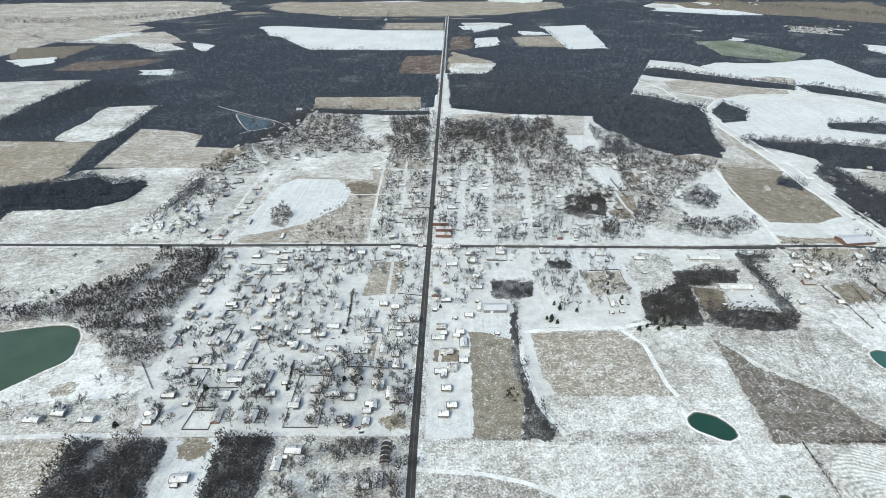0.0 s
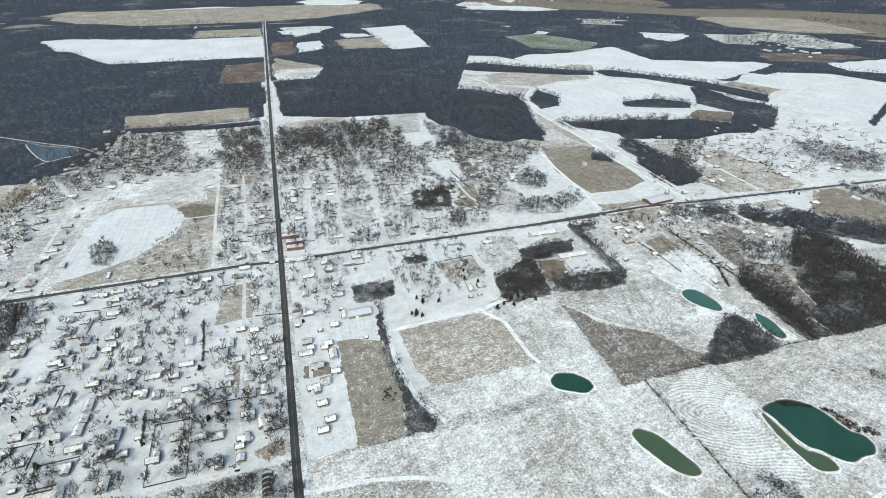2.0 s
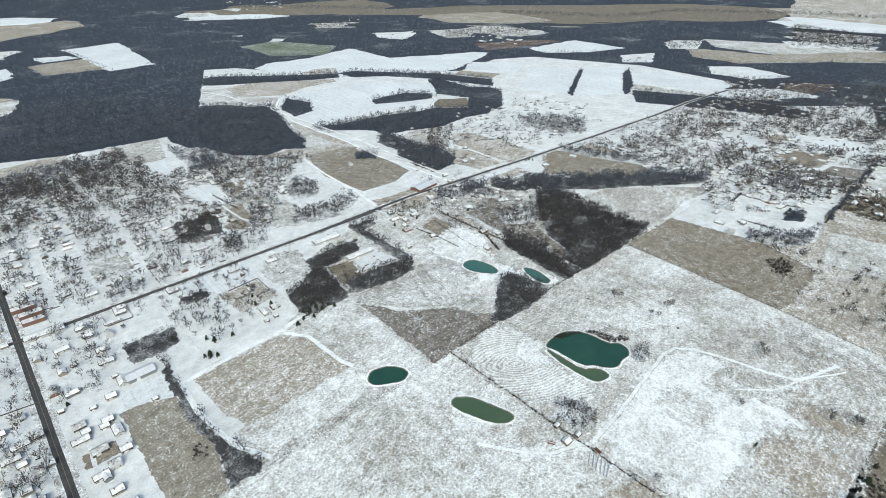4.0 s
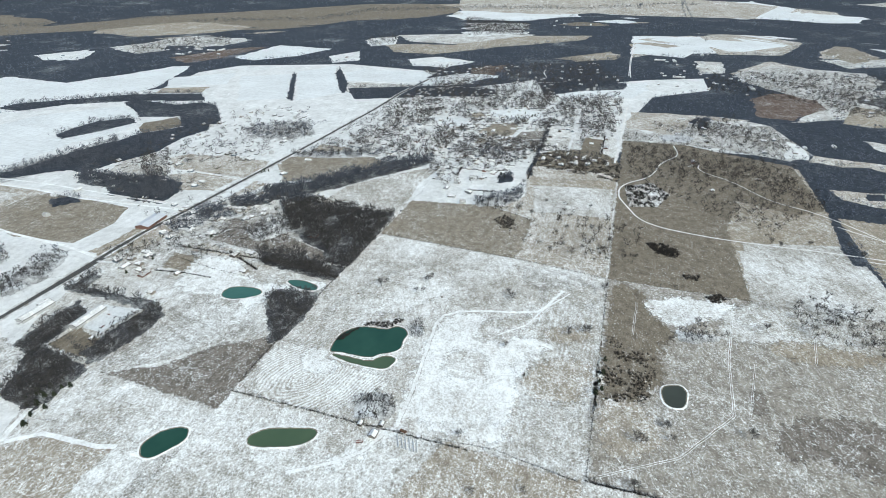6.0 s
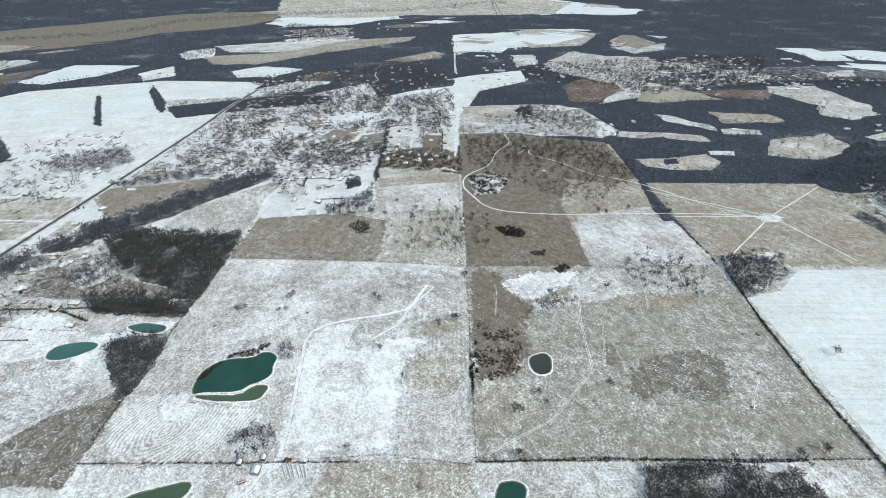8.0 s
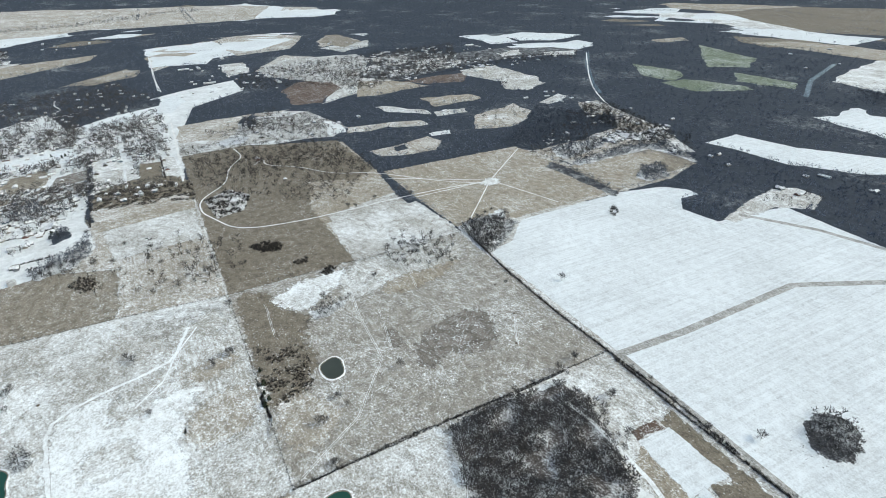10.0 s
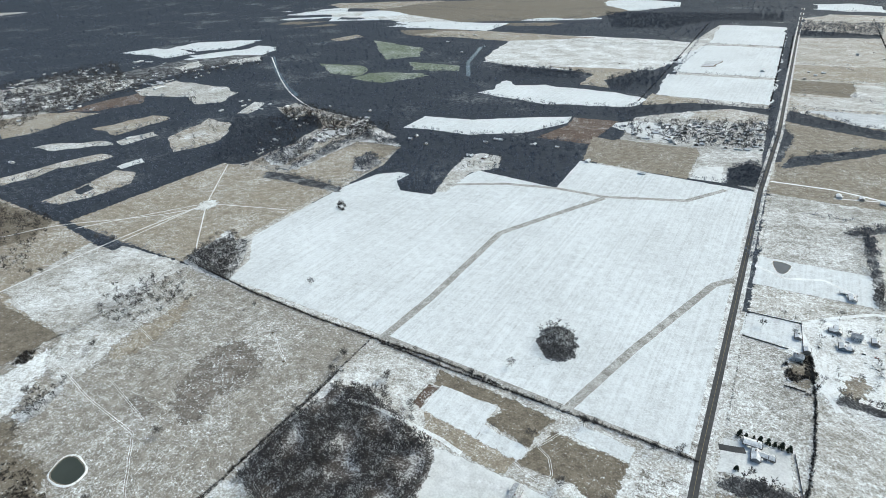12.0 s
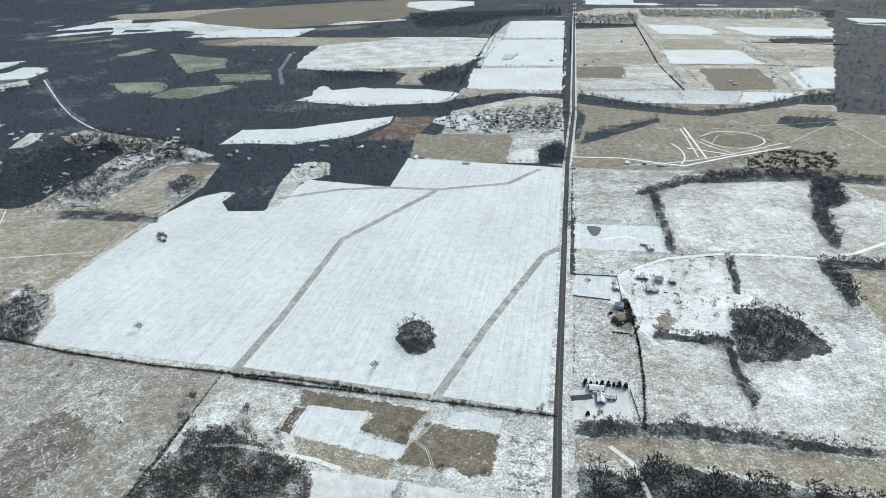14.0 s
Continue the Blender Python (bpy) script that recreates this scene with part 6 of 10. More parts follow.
field("crop_field", "snow", [(2113, -3084), (2055, -3303), (1450, -3314), (1442, -2971), (1999, -2963)])
field("snow_field", "snow", [(2074, -3629), (1642, -4223), (1171, -4132), (964, -3657), (1470, -3361)])
field("crop_field", "straw", [(3357, -3679), (2445, -4145), (1799, -4159), (2181, -3669), (3039, -3514)])
field("crop_field", "dirt", [(2730, -3703), (2312, -3904), (2150, -3770), (2521, -3588)])
field("crop_field", "snow", [(1628, -4444), (932, -4639), (465, -4519), (893, -4026), (1326, -4075)])
field("crop_field", "straw", [(1442, -2971), (782, -2943), (1191, -2690), (1771, -2707), (1675, -2890)])
field("crop_field", "wheat", [(1715, -1845), (1517, -1888), (1426, -1831), (1396, -1722), (1521, -1703)])
field("crop_field", "wheat", [(1390, -1666), (1391, -1781), (1188, -1867), (1136, -1835), (1234, -1650)])
field("crop_field", "wheat", [(1870, -2464), (1497, -2353), (1384, -2160), (1495, -2042), (1701, -2264)])
field("crop_field", "wheat", [(1363, -2029), (1116, -2046), (1068, -1950), (1254, -1898)])
field("crop_field", "straw", [(2129, -2408), (2095, -2596), (2001, -2535), (2030, -2384)])
field("snow_field", "snow", [(2341, -1964), (2365, -2102), (2237, -2109), (2179, -1975), (2236, -1866)])
field("pasture", "patchy", [(1050, -809), (1018, -924), (1086, -1094), (1035, -1176), (956, -1159), (889, -1042), (912, -836)])
field("farmyard", "patchy2", [(1337, -1220), (1332, -1298), (1008, -1233), (820, -1146), (852, -1076), (999, -1065), (1223, -1154)])
field("pasture", "straw2", [(912, -828), (913, -937), (889, -1042), (852, -1076), (763, -1072), (772, -956), (766, -897), (746, -819)])
field("crop_field", "snow", [(2901, -1665), (2857, -1833), (2606, -1836), (2528, -1692)])
field("crop_field", "snow", [(2749, -1938), (2687, -2126), (2473, -2205), (2434, -2006), (2536, -1848)])
field("crop_field", "snow", [(2476, -1744), (2373, -1955), (2208, -2066), (2211, -1859), (2382, -1735)])
field("snow_field", "snow", [(4812, -115), (4788, -390), (4415, -412), (4497, -125)])
field("snow_field", "snow", [(5388, -408), (5298, -957), (4548, -1550), (4259, -1401), (4478, -895), (4490, -422)])
field("crop_field", "straw", [(2792, 193), (2935, 76), (2873, 7), (2681, 138)])

field("pasture", "rings", [(382, 372), (450, 386), (485, 352), (462, 309), (456, 269), (449, 202), (419, 219), (387, 246), (368, 277), (359, 344)], 8.0)
field("pasture", "drift", [(524, 148), (556, 128), (555, 90), (557, 31), (511, 54), (469, 66), (394, 58), (382, 80), (385, 168), (444, 173), (525, 176)], 8.0)
field("pasture", "snowy", [(522, 355), (575, 347), (671, 315), (731, 260), (689, 192), (614, 224), (577, 246), (549, 301), (504, 321)], 8.0)
# grey cover paints the shade of a hill slope onto flat pasture
field("pasture", "grey", [(734, -200), (752, -270), (767, -340), (735, -417), (681, -405), (661, -360), (675, -305), (676, -252), (678, -202)], 8.0)
field("trodden_snow", "drift", [(933, -582), (954, -630), (916, -643), (901, -602)], 5.0)

# clearings and plots farther out
field("pasture", "straw2", [(13, 1587), (192, 1607), (180, 1482), (13, 1491)])
field("crop_field", "dirt", [(290, 1504), (364, 1527), (351, 1412), (279, 1412)])
field("snow_field", "snow", [(1888, 224), (2016, 210), (2048, 94), (1979, 68), (1922, 98), (1884, 176)])
field("snow_field", "snow", [(2110, 80), (2269, -99), (2123, -107), (1982, -44), (1999, 90)])
field("pasture", "brown2", [(898, -805), (894, -915), (894, -1068), (824, -1087), (765, -1082), (760, -1007), (761, -907), (738, -811), (832, -807)])
field("pasture", "brown", [(1330, 168), (1312, 58), (1296, -32), (1180, -32), (1204, 61), (1222, 170)])
field("pasture", "patchy", [(572, -996), (583, -1085), (561, -1135), (504, -1130), (480, -1061), (524, -1006), (520, -887), (543, -882)])
field("pasture", "brown2", [(-106, -642), (-128, -673), (-135, -626), (-128, -591), (-95, -593)], 8.0)
field("pasture", "brown2", [(-193, -690), (-228, -710), (-247, -684), (-228, -657), (-199, -656)], 8.0)
field("pasture", "drift", [(-189, -768), (-281, -808), (-280, -733), (-315, -695), (-292, -664), (-229, -641), (-194, -649)], 8.0)
field("pasture", "snowy", [(-259, -646), (-369, -703), (-384, -647), (-387, -576), (-305, -552), (-281, -601)], 8.0)
field("pasture", "snowy", [(-242, -1060), (-502, -1152), (-469, -943), (-449, -842), (-310, -821), (-224, -827)], 8.0)
field("pasture", "snowy", [(-238, -513), (-259, -545), (-411, -565), (-383, -502), (-283, -485)], 8.0)
field("pasture", "patchy2", [(290, 772), (376, 773), (362, 722), (331, 659), (286, 663)], 8.0)
field("pasture", "brown", [(370, 674), (412, 666), (402, 617), (477, 613), (469, 583), (364, 589)])
field("pasture", "brown", [(-377, -1472), (-452, -1457), (-560, -1485), (-549, -1407), (-461, -1344), (-404, -1357)])
field("pasture", "brown2", [(-85, -1316), (-212, -1448), (-341, -1479), (-344, -1362), (-302, -1256), (-157, -1259), (-71, -1247)])
field("pasture", "matted", [(-313, -1223), (-451, -1305), (-437, -1189), (-320, -1166)])
field("pasture", "brown2", [(-53, -1232), (-169, -1246), (-165, -1196), (-54, -1175)])
field("snow_field", "snow", [(1129, 2373), (1332, 2357), (1647, 2453), (1623, 2104), (1849, 1987), (2018, 1933), (2060, 1861), (1825, 1754), (1653, 1689), (1494, 1685), (1391, 1822), (1219, 1927), (1096, 2084), (1041, 2287)])
field("crop_field", "straw2", [(1224, 2109), (1306, 2069), (1248, 1969), (1128, 2083)])
field("pasture", "straw2", [(796, 2020), (919, 2055), (1035, 1982), (1169, 1888), (1163, 1847), (1028, 1838), (897, 1781), (781, 1853)])
field("pasture", "patchy", [(724, 2077), (793, 2013), (781, 1853), (870, 1764), (809, 1630), (750, 1699), (691, 1798), (623, 1840)])
field("snow_field", "snow", [(870, 1764), (1077, 1755), (1214, 1759), (1381, 1594), (1368, 1495), (1219, 1368), (1151, 1347), (1045, 1403), (892, 1383), (790, 1387), (780, 1472), (809, 1630)])
field("crop_field", "brown", [(1253, 1365), (1333, 1301), (1263, 1224), (1155, 1277)])
field("snow_field", "snow", [(1926, 1503), (2031, 1321), (1644, 1108), (1561, 1250)])
field("snow_field", "snow", [(2074, 1325), (2246, 1214), (2096, 1160), (1781, 961), (1623, 1058)])
field("snow_field", "snow", [(1825, 1754), (1982, 1561), (1782, 1466), (1687, 1675)])
field("crop_field", "straw", [(1656, 1661), (1726, 1495), (1635, 1461), (1572, 1611)])
field("farmyard", "yard", [(1447, 1199), (1538, 1121), (1510, 941), (1340, 840), (1129, 830), (1046, 879), (1090, 994), (1266, 1088)])
field("pasture", "straw2", [(1051, 1000), (1083, 909), (1038, 765), (954, 788), (964, 965)])
field("pasture", "straw2", [(923, 951), (944, 798), (877, 810), (850, 891)])
field("pasture", "patchy", [(728, 1465), (737, 1194), (631, 1191), (537, 1207), (652, 1212), (710, 1397)])
field("crop_field", "brown2", [(624, 1169), (729, 1162), (770, 1131), (753, 918), (682, 884), (599, 888), (585, 1020)])
field("pasture", "straw", [(581, 837), (679, 822), (657, 779), (585, 783)])
field("crop_field", "grey", [(1948, 1026), (1980, 751), (1845, 763), (1787, 952)])
field("snow_field", "snow", [(2116, 1102), (2202, 1077), (2224, 749), (2024, 734), (1967, 1036)])
field("pasture", "grey", [(274, 1587), (405, 1577), (368, 1399), (253, 1401)])
field("pasture", "drift", [(544, 196), (590, 190), (612, 135), (589, 122), (551, 133), (546, 109), (580, 68), (575, 38), (553, 36), (521, 74), (467, 59), (418, 59), (397, 128), (394, 174), (376, 191), (443, 192)], 9)
field("pasture", "grey", [(601, 129), (625, 79), (636, 42), (593, 66), (572, 111)], 9)
field("pasture", "straw2", [(589, 54), (614, 27), (619, -14), (595, -12), (568, 29)], 9)
field("pasture", "straw2", [(509, 66), (547, 24), (552, -19), (487, -24), (460, 11), (469, 55)], 9)
field("pasture", "snowy", [(507, 174), (536, 133), (520, 106), (480, 108), (466, 152)], 9)
field("pasture", "grey", [(692, 54), (746, 4), (727, -16), (672, -17), (658, 24)], 9)
field("pasture", "drift", [(466, 346), (479, 319), (462, 309), (449, 280), (449, 249), (428, 268), (429, 321)], 9)
field("pasture", "drift", [(320, 228), (344, 205), (374, 190), (392, 172), (363, 173), (320, 201), (297, 229)], 9)
field("pasture", "brown", [(1246, 169), (1343, 160), (1392, 62), (1349, -26), (1229, -31), (1220, 48), (1205, 134)], 9)
field("pasture", "straw2", [(1229, 178), (1230, 71), (1223, -21), (1179, -18), (1161, 83), (1159, 170)])
field("pasture", "brown2", [(1466, 353), (1541, 344), (1578, 282), (1526, 251), (1447, 280), (1427, 327)])
field("town_ground", "thick", [(2257, -825), (2579, -1050), (2617, -1202), (2408, -1325), (2393, -1649), (2247, -1858), (2097, -1916), (2093, -1657), (2138, -1486), (2108, -1232), (2002, -880), (2132, -770)])
field("town_ground", "patchy", [(2532, -1049), (2474, -1138), (2309, -1065), (2302, -957)])
field("town_ground", "patchy", [(2362, -1122), (2340, -1283), (2224, -1223), (2219, -1076)])
field("town_ground", "patchy", [(2302, -845), (2384, -938), (2268, -902), (2187, -811)])
field("town_ground", "patchy", [(2190, -920), (2180, -1074), (2113, -1040), (2087, -887)])
field("town_ground", "patchy", [(2214, -1126), (2237, -1304), (2131, -1242), (2101, -1081)])
field("town_ground", "patchy", [(2274, -1531), (2313, -1681), (2194, -1617), (2183, -1491)])
field("town_ground", "patchy", [(2182, -1733), (2115, -1879), (2021, -1797), (2102, -1681)])
field("town_ground", "patchy", [(2522, -973), (2544, -1044), (2428, -994), (2430, -937)])
field("pasture", "straw", [(2078, -746), (1987, -872), (1851, -934), (1840, -828), (1813, -717), (1848, -643)])
field("crop_field", "dirt", [(1978, -876), (1987, -1044), (1981, -1189), (1829, -1074), (1881, -942)])
field("pasture", "grey", [(2036, -1184), (2037, -1356), (1744, -1359), (1632, -1314), (1578, -1194), (1636, -1137), (1759, -1197), (1932, -1138)])
field("pasture", "straw", [(1691, -822), (1657, -994), (1568, -994), (1567, -815)])
field("pasture", "straw2", [(1410, -872), (1426, -963), (1449, -1042), (1341, -1040), (1254, -941), (1250, -844), (1279, -801), (1350, -827)])
field("pasture", "straw2", [(1354, -1233), (1268, -1286), (1100, -1242), (999, -1223), (917, -1116), (948, -1023), (933, -870), (962, -807), (1035, -787), (1050, -911), (1032, -1062), (1108, -1173), (1277, -1181)])
field("pasture", "straw", [(909, -818), (887, -1077), (827, -1047), (740, -885), (752, -821)])
field("pasture", "straw2", [(1500, -488), (1489, -557), (1447, -702), (1396, -694), (1432, -581), (1441, -462)])
field("pasture", "straw2", [(1266, -461), (1272, -546), (1297, -647), (1236, -661), (1182, -612), (1188, -523), (1216, -468)])
field("farmyard", "yard", [(1319, -661), (1317, -727), (1282, -713), (1288, -656)])
field("farmyard", "patchy", [(1512, -781), (1497, -883), (1447, -866), (1459, -764)])
field("farmyard", "patchy", [(1674, -641), (1651, -688), (1527, -774), (1491, -760), (1578, -658)])
field("farmyard", "patchy", [(1379, -898), (1381, -967), (1332, -943), (1336, -875)])
field("farmyard", "yard", [(1056, -1078), (975, -1192), (933, -1136), (998, -1035)])
field("farmyard", "patchy", [(1422, -1129), (1480, -1254), (1432, -1259), (1378, -1135)])
field("pasture", "straw2", [(1019, 1053), (1062, 1022), (1069, 797), (1002, 771), (962, 806), (958, 984)])
field("pasture", "straw2", [(922, 970), (952, 921), (953, 798), (872, 805), (865, 916)])
field("pasture", "patchy", [(911, 1133), (1048, 1172), (1005, 1047), (868, 929), (830, 959), (830, 1034)])

# ---------------------------------------------------------------- woods
grove(7, 11, [(-536, 648), (-484, 695), (-461, 760), (-386, 782), (-369, 729), (-378, 672), (-382, 621), (-372, 546), (-422, 557), (-461, 546), (-520, 581), (-568, 583), (-608, 574), (-691, 561), (-701, 592), (-558, 604)])
open_trees(9, 9, [(-712, 647), (-541, 656), (-508, 614), (-624, 595)])
grove(6, 8, [(-457, 546), (-372, 546), (-349, 513), (-368, 493), (-422, 502)])
grove(5.5, 9, [(-391, 381), (-291, 384), (-286, 332), (-284, 311), (-275, 273), (-379, 272), (-387, 315)], True)
grove(5.5, 9, [(-239, 388), (-181, 388), (-180, 316), (-174, 274), (-226, 273), (-233, 316)], True)
grove(6.5, 11, [(-912, 991), (-890, 1025), (-825, 1074), (-778, 1100), (-716, 1056), (-653, 1082), (-636, 1045), (-643, 974), (-702, 929), (-779, 929), (-841, 938), (-835, 885), (-922, 861), (-1024, 957)], True)
grove(7, 12, [(-839, 1058), (-827, 1140), (-849, 1383), (-882, 1660), (-918, 1699), (-889, 1416), (-857, 1147)], True)
grove(7, 12, [(-1285, 1501), (-1313, 1744), (-1303, 1981), (-1145, 1956), (-944, 1726), (-1055, 1678), (-1125, 1559), (-1129, 1439), (-1220, 1413), (-1280, 1333)], True)
grove(6, 8, [(-529, 911), (-512, 1061), (-548, 1076), (-551, 936)])
grove(4, 3.5, [(69, 689), (130, 689), (127, 643), (64, 639)], True)
grove(6.5, 8, [(94, 640), (102, 633), (95, 550), (99, 459), (117, 393), (109, 384), (80, 384), (89, 432), (83, 528)], True)
thicket(5, 4, [(59, 458), (86, 463), (87, 439), (61, 439)])
grove(5, 5, [(167, 748), (197, 748), (205, 721), (166, 725)], True)
grove(6, 8, [(357, 719), (457, 723), (445, 679), (347, 679)], True)
grove(6, 8, [(282, 648), (361, 671), (354, 601), (352, 579), (290, 576), (273, 594)], True)
grove(6.5, 8, [(369, 671), (386, 671), (363, 582), (472, 575), (489, 602), (432, 618), (380, 617), (384, 656)], True)
grove(7, 9, [(477, 776), (495, 776), (495, 603), (475, 577), (472, 590), (479, 687)], True)
grove(7, 9, [(489, 772), (534, 769), (526, 744), (484, 744)], True)
grove(5, 6, [(244, 990), (320, 996), (301, 914), (225, 918)], True)
grove(7, 8, [(398, 238), (423, 221), (422, 200), (398, 185), (380, 198), (376, 225)])
thicket(6, 4, [(581, -33), (599, -74), (578, -95), (543, -86), (503, -90), (489, -63), (485, -36)])
open_trees(12, 11, [(762, -306), (762, -411), (731, -408), (676, -372), (663, -331), (690, -279), (734, -274)])
grove(6, 7, [(778, -441), (800, -562), (758, -541), (698, -476), (667, -444), (692, -437)])
grove(8, 9, [(656, -194), (652, -124), (626, -125), (622, -140)])
thicket(5, 4, [(863, -96), (906, -118), (895, -138), (863, -130)])
thicket(4.5, 4, [(914, 190), (941, 178), (924, 153), (891, 148), (882, 173)])
open_trees(14, 13, [(1442, -36), (1409, -154), (1371, -373), (1141, -429), (970, -290), (1026, -226), (1226, -50)])
open_trees(15, 12, [(936, 39), (953, -79), (809, -74), (805, 21)])
thicket(5, 5, [(1159, -43), (1196, -101), (1139, -137), (1066, -109), (1049, -55)])
grove(6, 7, [(783, -452), (741, -560), (691, -499), (665, -458), (654, -435), (739, -440)])
grove(4.6, 7, [(357, -191), (368, -247), (361, -309), (359, -346), (319, -349), (286, -339), (262, -330), (227, -323), (209, -320), (199, -291), (190, -255), (185, -150), (255, -130), (285, -169), (328, -184)], True, True)
open_trees(9, 9, [(354, -343), (312, -358), (253, -347), (215, -318), (258, -331)])
grove(6, 10, [(-50, -366), (-83, -368), (-104, -365), (-122, -386), (-169, -383), (-248, -378), (-327, -379), (-386, -377), (-359, -329), (-48, -273)], True)
grove(7, 9, [(-259, -661), (-318, -679), (-350, -648), (-370, -591), (-308, -561), (-248, -551), (-253, -597)], True)
grove(5.5, 7, [(-157, -599), (-227, -598), (-253, -597), (-243, -542), (-252, -497), (-239, -461), (-237, -494), (-236, -541), (-235, -577), (-155, -581)], True)
grove(6, 7, [(-50, -420), (-76, -432), (-123, -432), (-159, -444), (-241, -439), (-353, -436), (-389, -437), (-383, -424), (-348, -425), (-236, -423), (-126, -417), (-50, -402)], True)
grove(6, 9, [(-535, -1150), (-593, -1170), (-566, -1050), (-515, -1013), (-491, -885), (-467, -844), (-473, -954)], True)
grove(6, 9, [(-308, -1152), (-401, -1186), (-564, -1207), (-681, -1181), (-673, -1145), (-546, -1158), (-295, -1110), (-184, -1030), (-181, -1046)], True)
grove(6, 9, [(-424, -817), (-458, -822), (-529, -825), (-585, -827), (-575, -806), (-463, -796), (-443, -701), (-421, -691), (-427, -771)], True)
grove(6, 8, [(-205, -1041), (-222, -1057), (-221, -919), (-217, -811), (-207, -806), (-206, -917)], True)
thicket(5, 5, [(-97, -620), (-128, -665), (-136, -601), (-130, -577), (-102, -584)])
open_trees(8, 11, [(1148, 779), (1203, 595), (1164, 592), (1113, 747)])
open_trees(8, 11, [(1002, 250), (991, 185), (944, 183), (952, 240)])
grove(6, 8, [(-339, 925), (-318, 951), (-292, 913), (-295, 863), (-319, 862)])
open_trees(12, 11, [(-257, 879), (-174, 992), (-138, 805), (-241, 804)])
grove(6.5, 8, [(181, -548), (174, -562), (158, -570), (139, -564), (126, -542), (125, -519), (138, -500), (158, -501), (175, -522)], True)
thicket(6, 1.5, [(180, -504), (155, -495), (132, -491), (143, -474), (174, -484)])
thicket(5, 7, [(681, -725), (689, -752), (665, -738), (656, -714)])
grove(6, 11, [(826, 737), (945, 665), (1034, 592), (1094, 562), (1054, 534), (992, 560), (903, 615), (810, 691)], True)
grove(6, 9, [(699, 775), (791, 774), (820, 730), (754, 700), (684, 739)])
grove(6, 11, [(856, 630), (907, 611), (886, 527), (881, 384), (752, 379), (661, 379), (670, 408), (704, 447), (725, 499), (769, 550)], True)
grove(6, 10, [(670, 553), (685, 477), (667, 385), (628, 382), (627, 445), (639, 529)], True)
grove(6, 9, [(637, 529), (659, 519), (658, 397), (631, 384), (621, 399)], True)
grove(6, 8, [(555, 461), (578, 454), (590, 387), (560, 378), (473, 378), (460, 393)], True)
thicket(4, 5, [(898, -86), (907, -111), (880, -142), (857, -132), (864, -103)])
thicket(4, 5, [(747, -168), (761, -186), (751, -206), (735, -180)])
thicket(4, 4, [(810, -139), (809, -165), (793, -164), (794, -143)])
thicket(5, 3, [(615, -31), (596, -63), (562, -97), (508, -89), (490, -52), (520, -33)])
grove(8, 11, [(1144, 776), (1186, 687), (1225, 557), (1185, 539), (1135, 658), (1117, 758)])
grove(7, 12, [(862, 701), (929, 687), (994, 576), (1163, 512), (1218, 402), (1150, 418), (1021, 517), (959, 555), (892, 631), (831, 662)], True)
grove(6, 7, [(1579, 183), (1573, 172), (1162, 162), (1156, 173)], True)
grove(11, 12, [(1323, 306), (1331, 266), (1233, 241), (1237, 309)])
open_trees(15, 11, [(1319, 169), (1367, 15), (1220, -25), (1195, 76)])
grove(8, 12, [(1728, -226), (1807, -267), (1773, -289), (1662, -259), (1682, -218)], True)
open_trees(14, 12, [(1536, -30), (1517, -191), (1436, -302), (1358, -409), (1167, -406), (1237, -254), (1244, -145), (1278, -70)])
open_trees(13, 12, [(1762, -232), (1625, -439), (1499, -420), (1601, -205)])
grove(10, 11, [(1043, -872), (1035, -971), (1020, -1047), (969, -983), (945, -846), (978, -839)])
grove(8, 9, [(803, -949), (811, -997), (786, -1003), (742, -971), (743, -896), (774, -900)])
grove(8, 10, [(925, -846), (941, -1044), (910, -1138), (803, -1115), (761, -1083), (853, -1076), (897, -1071), (897, -838)])
open_trees(10, 14, [(1276, -1163), (1286, -1290), (1005, -1221), (888, -1206), (898, -1089), (1064, -1096)])
open_trees(11, 9, [(2540, -362), (2288, -838), (1992, -728), (2186, -303)])
open_trees(12, 12, [(4167, 1152), (3936, 632), (3428, 595), (3521, 976)])
grove(5, 6, [(-290, -818), (-301, -820), (-294, -728), (-284, -697), (-276, -703), (-285, -749)], True)
thicket(6, 3, [(-183, -677), (-211, -686), (-215, -665), (-202, -647), (-190, -651)])
thicket(6, 3, [(-119, -657), (-134, -653), (-130, -583), (-102, -578), (-102, -615)])
grove(7, 10, [(410, 1343), (461, 1347), (439, 1265), (385, 1238), (369, 1248)])
grove(7, 10, [(288, 885), (315, 864), (304, 827), (274, 832)])
thicket(4, 4, [(298, 1022), (338, 1012), (327, 972), (289, 983)])
grove(7, 10, [(384, 973), (414, 964), (387, 891), (346, 887)])
grove(6, 9, [(752, 765), (799, 728), (785, 671), (739, 693)])
grove(7, 9, [(725, 623), (802, 597), (814, 550), (768, 526), (698, 574)])
thicket(3.2, 4, [(495, 314), (523, 297), (542, 285), (546, 274), (553, 253), (566, 251), (564, 239), (552, 242), (537, 254), (538, 278), (528, 291), (497, 304)])
grove(4.5, 6, [(551, 225), (564, 218), (550, 203), (532, 201), (526, 212), (526, 220)])
grove(26, 14, [(1880, 4735), (2394, 4249), (2958, 3713), (3668, 3201), (3579, 3125), (2870, 3608), (2327, 4139), (1831, 4626)], True)
grove(26, 14, [(3404, 2976), (3800, 2208), (4372, 2008), (4629, 1339), (4521, 1305), (4213, 1933), (3722, 2115), (3296, 2884)], True)
grove(26, 14, [(4684, 1356), (4840, 381), (5166, -328), (5126, -552), (5031, -547), (5067, -326), (4709, 367), (4575, 1322)], True)
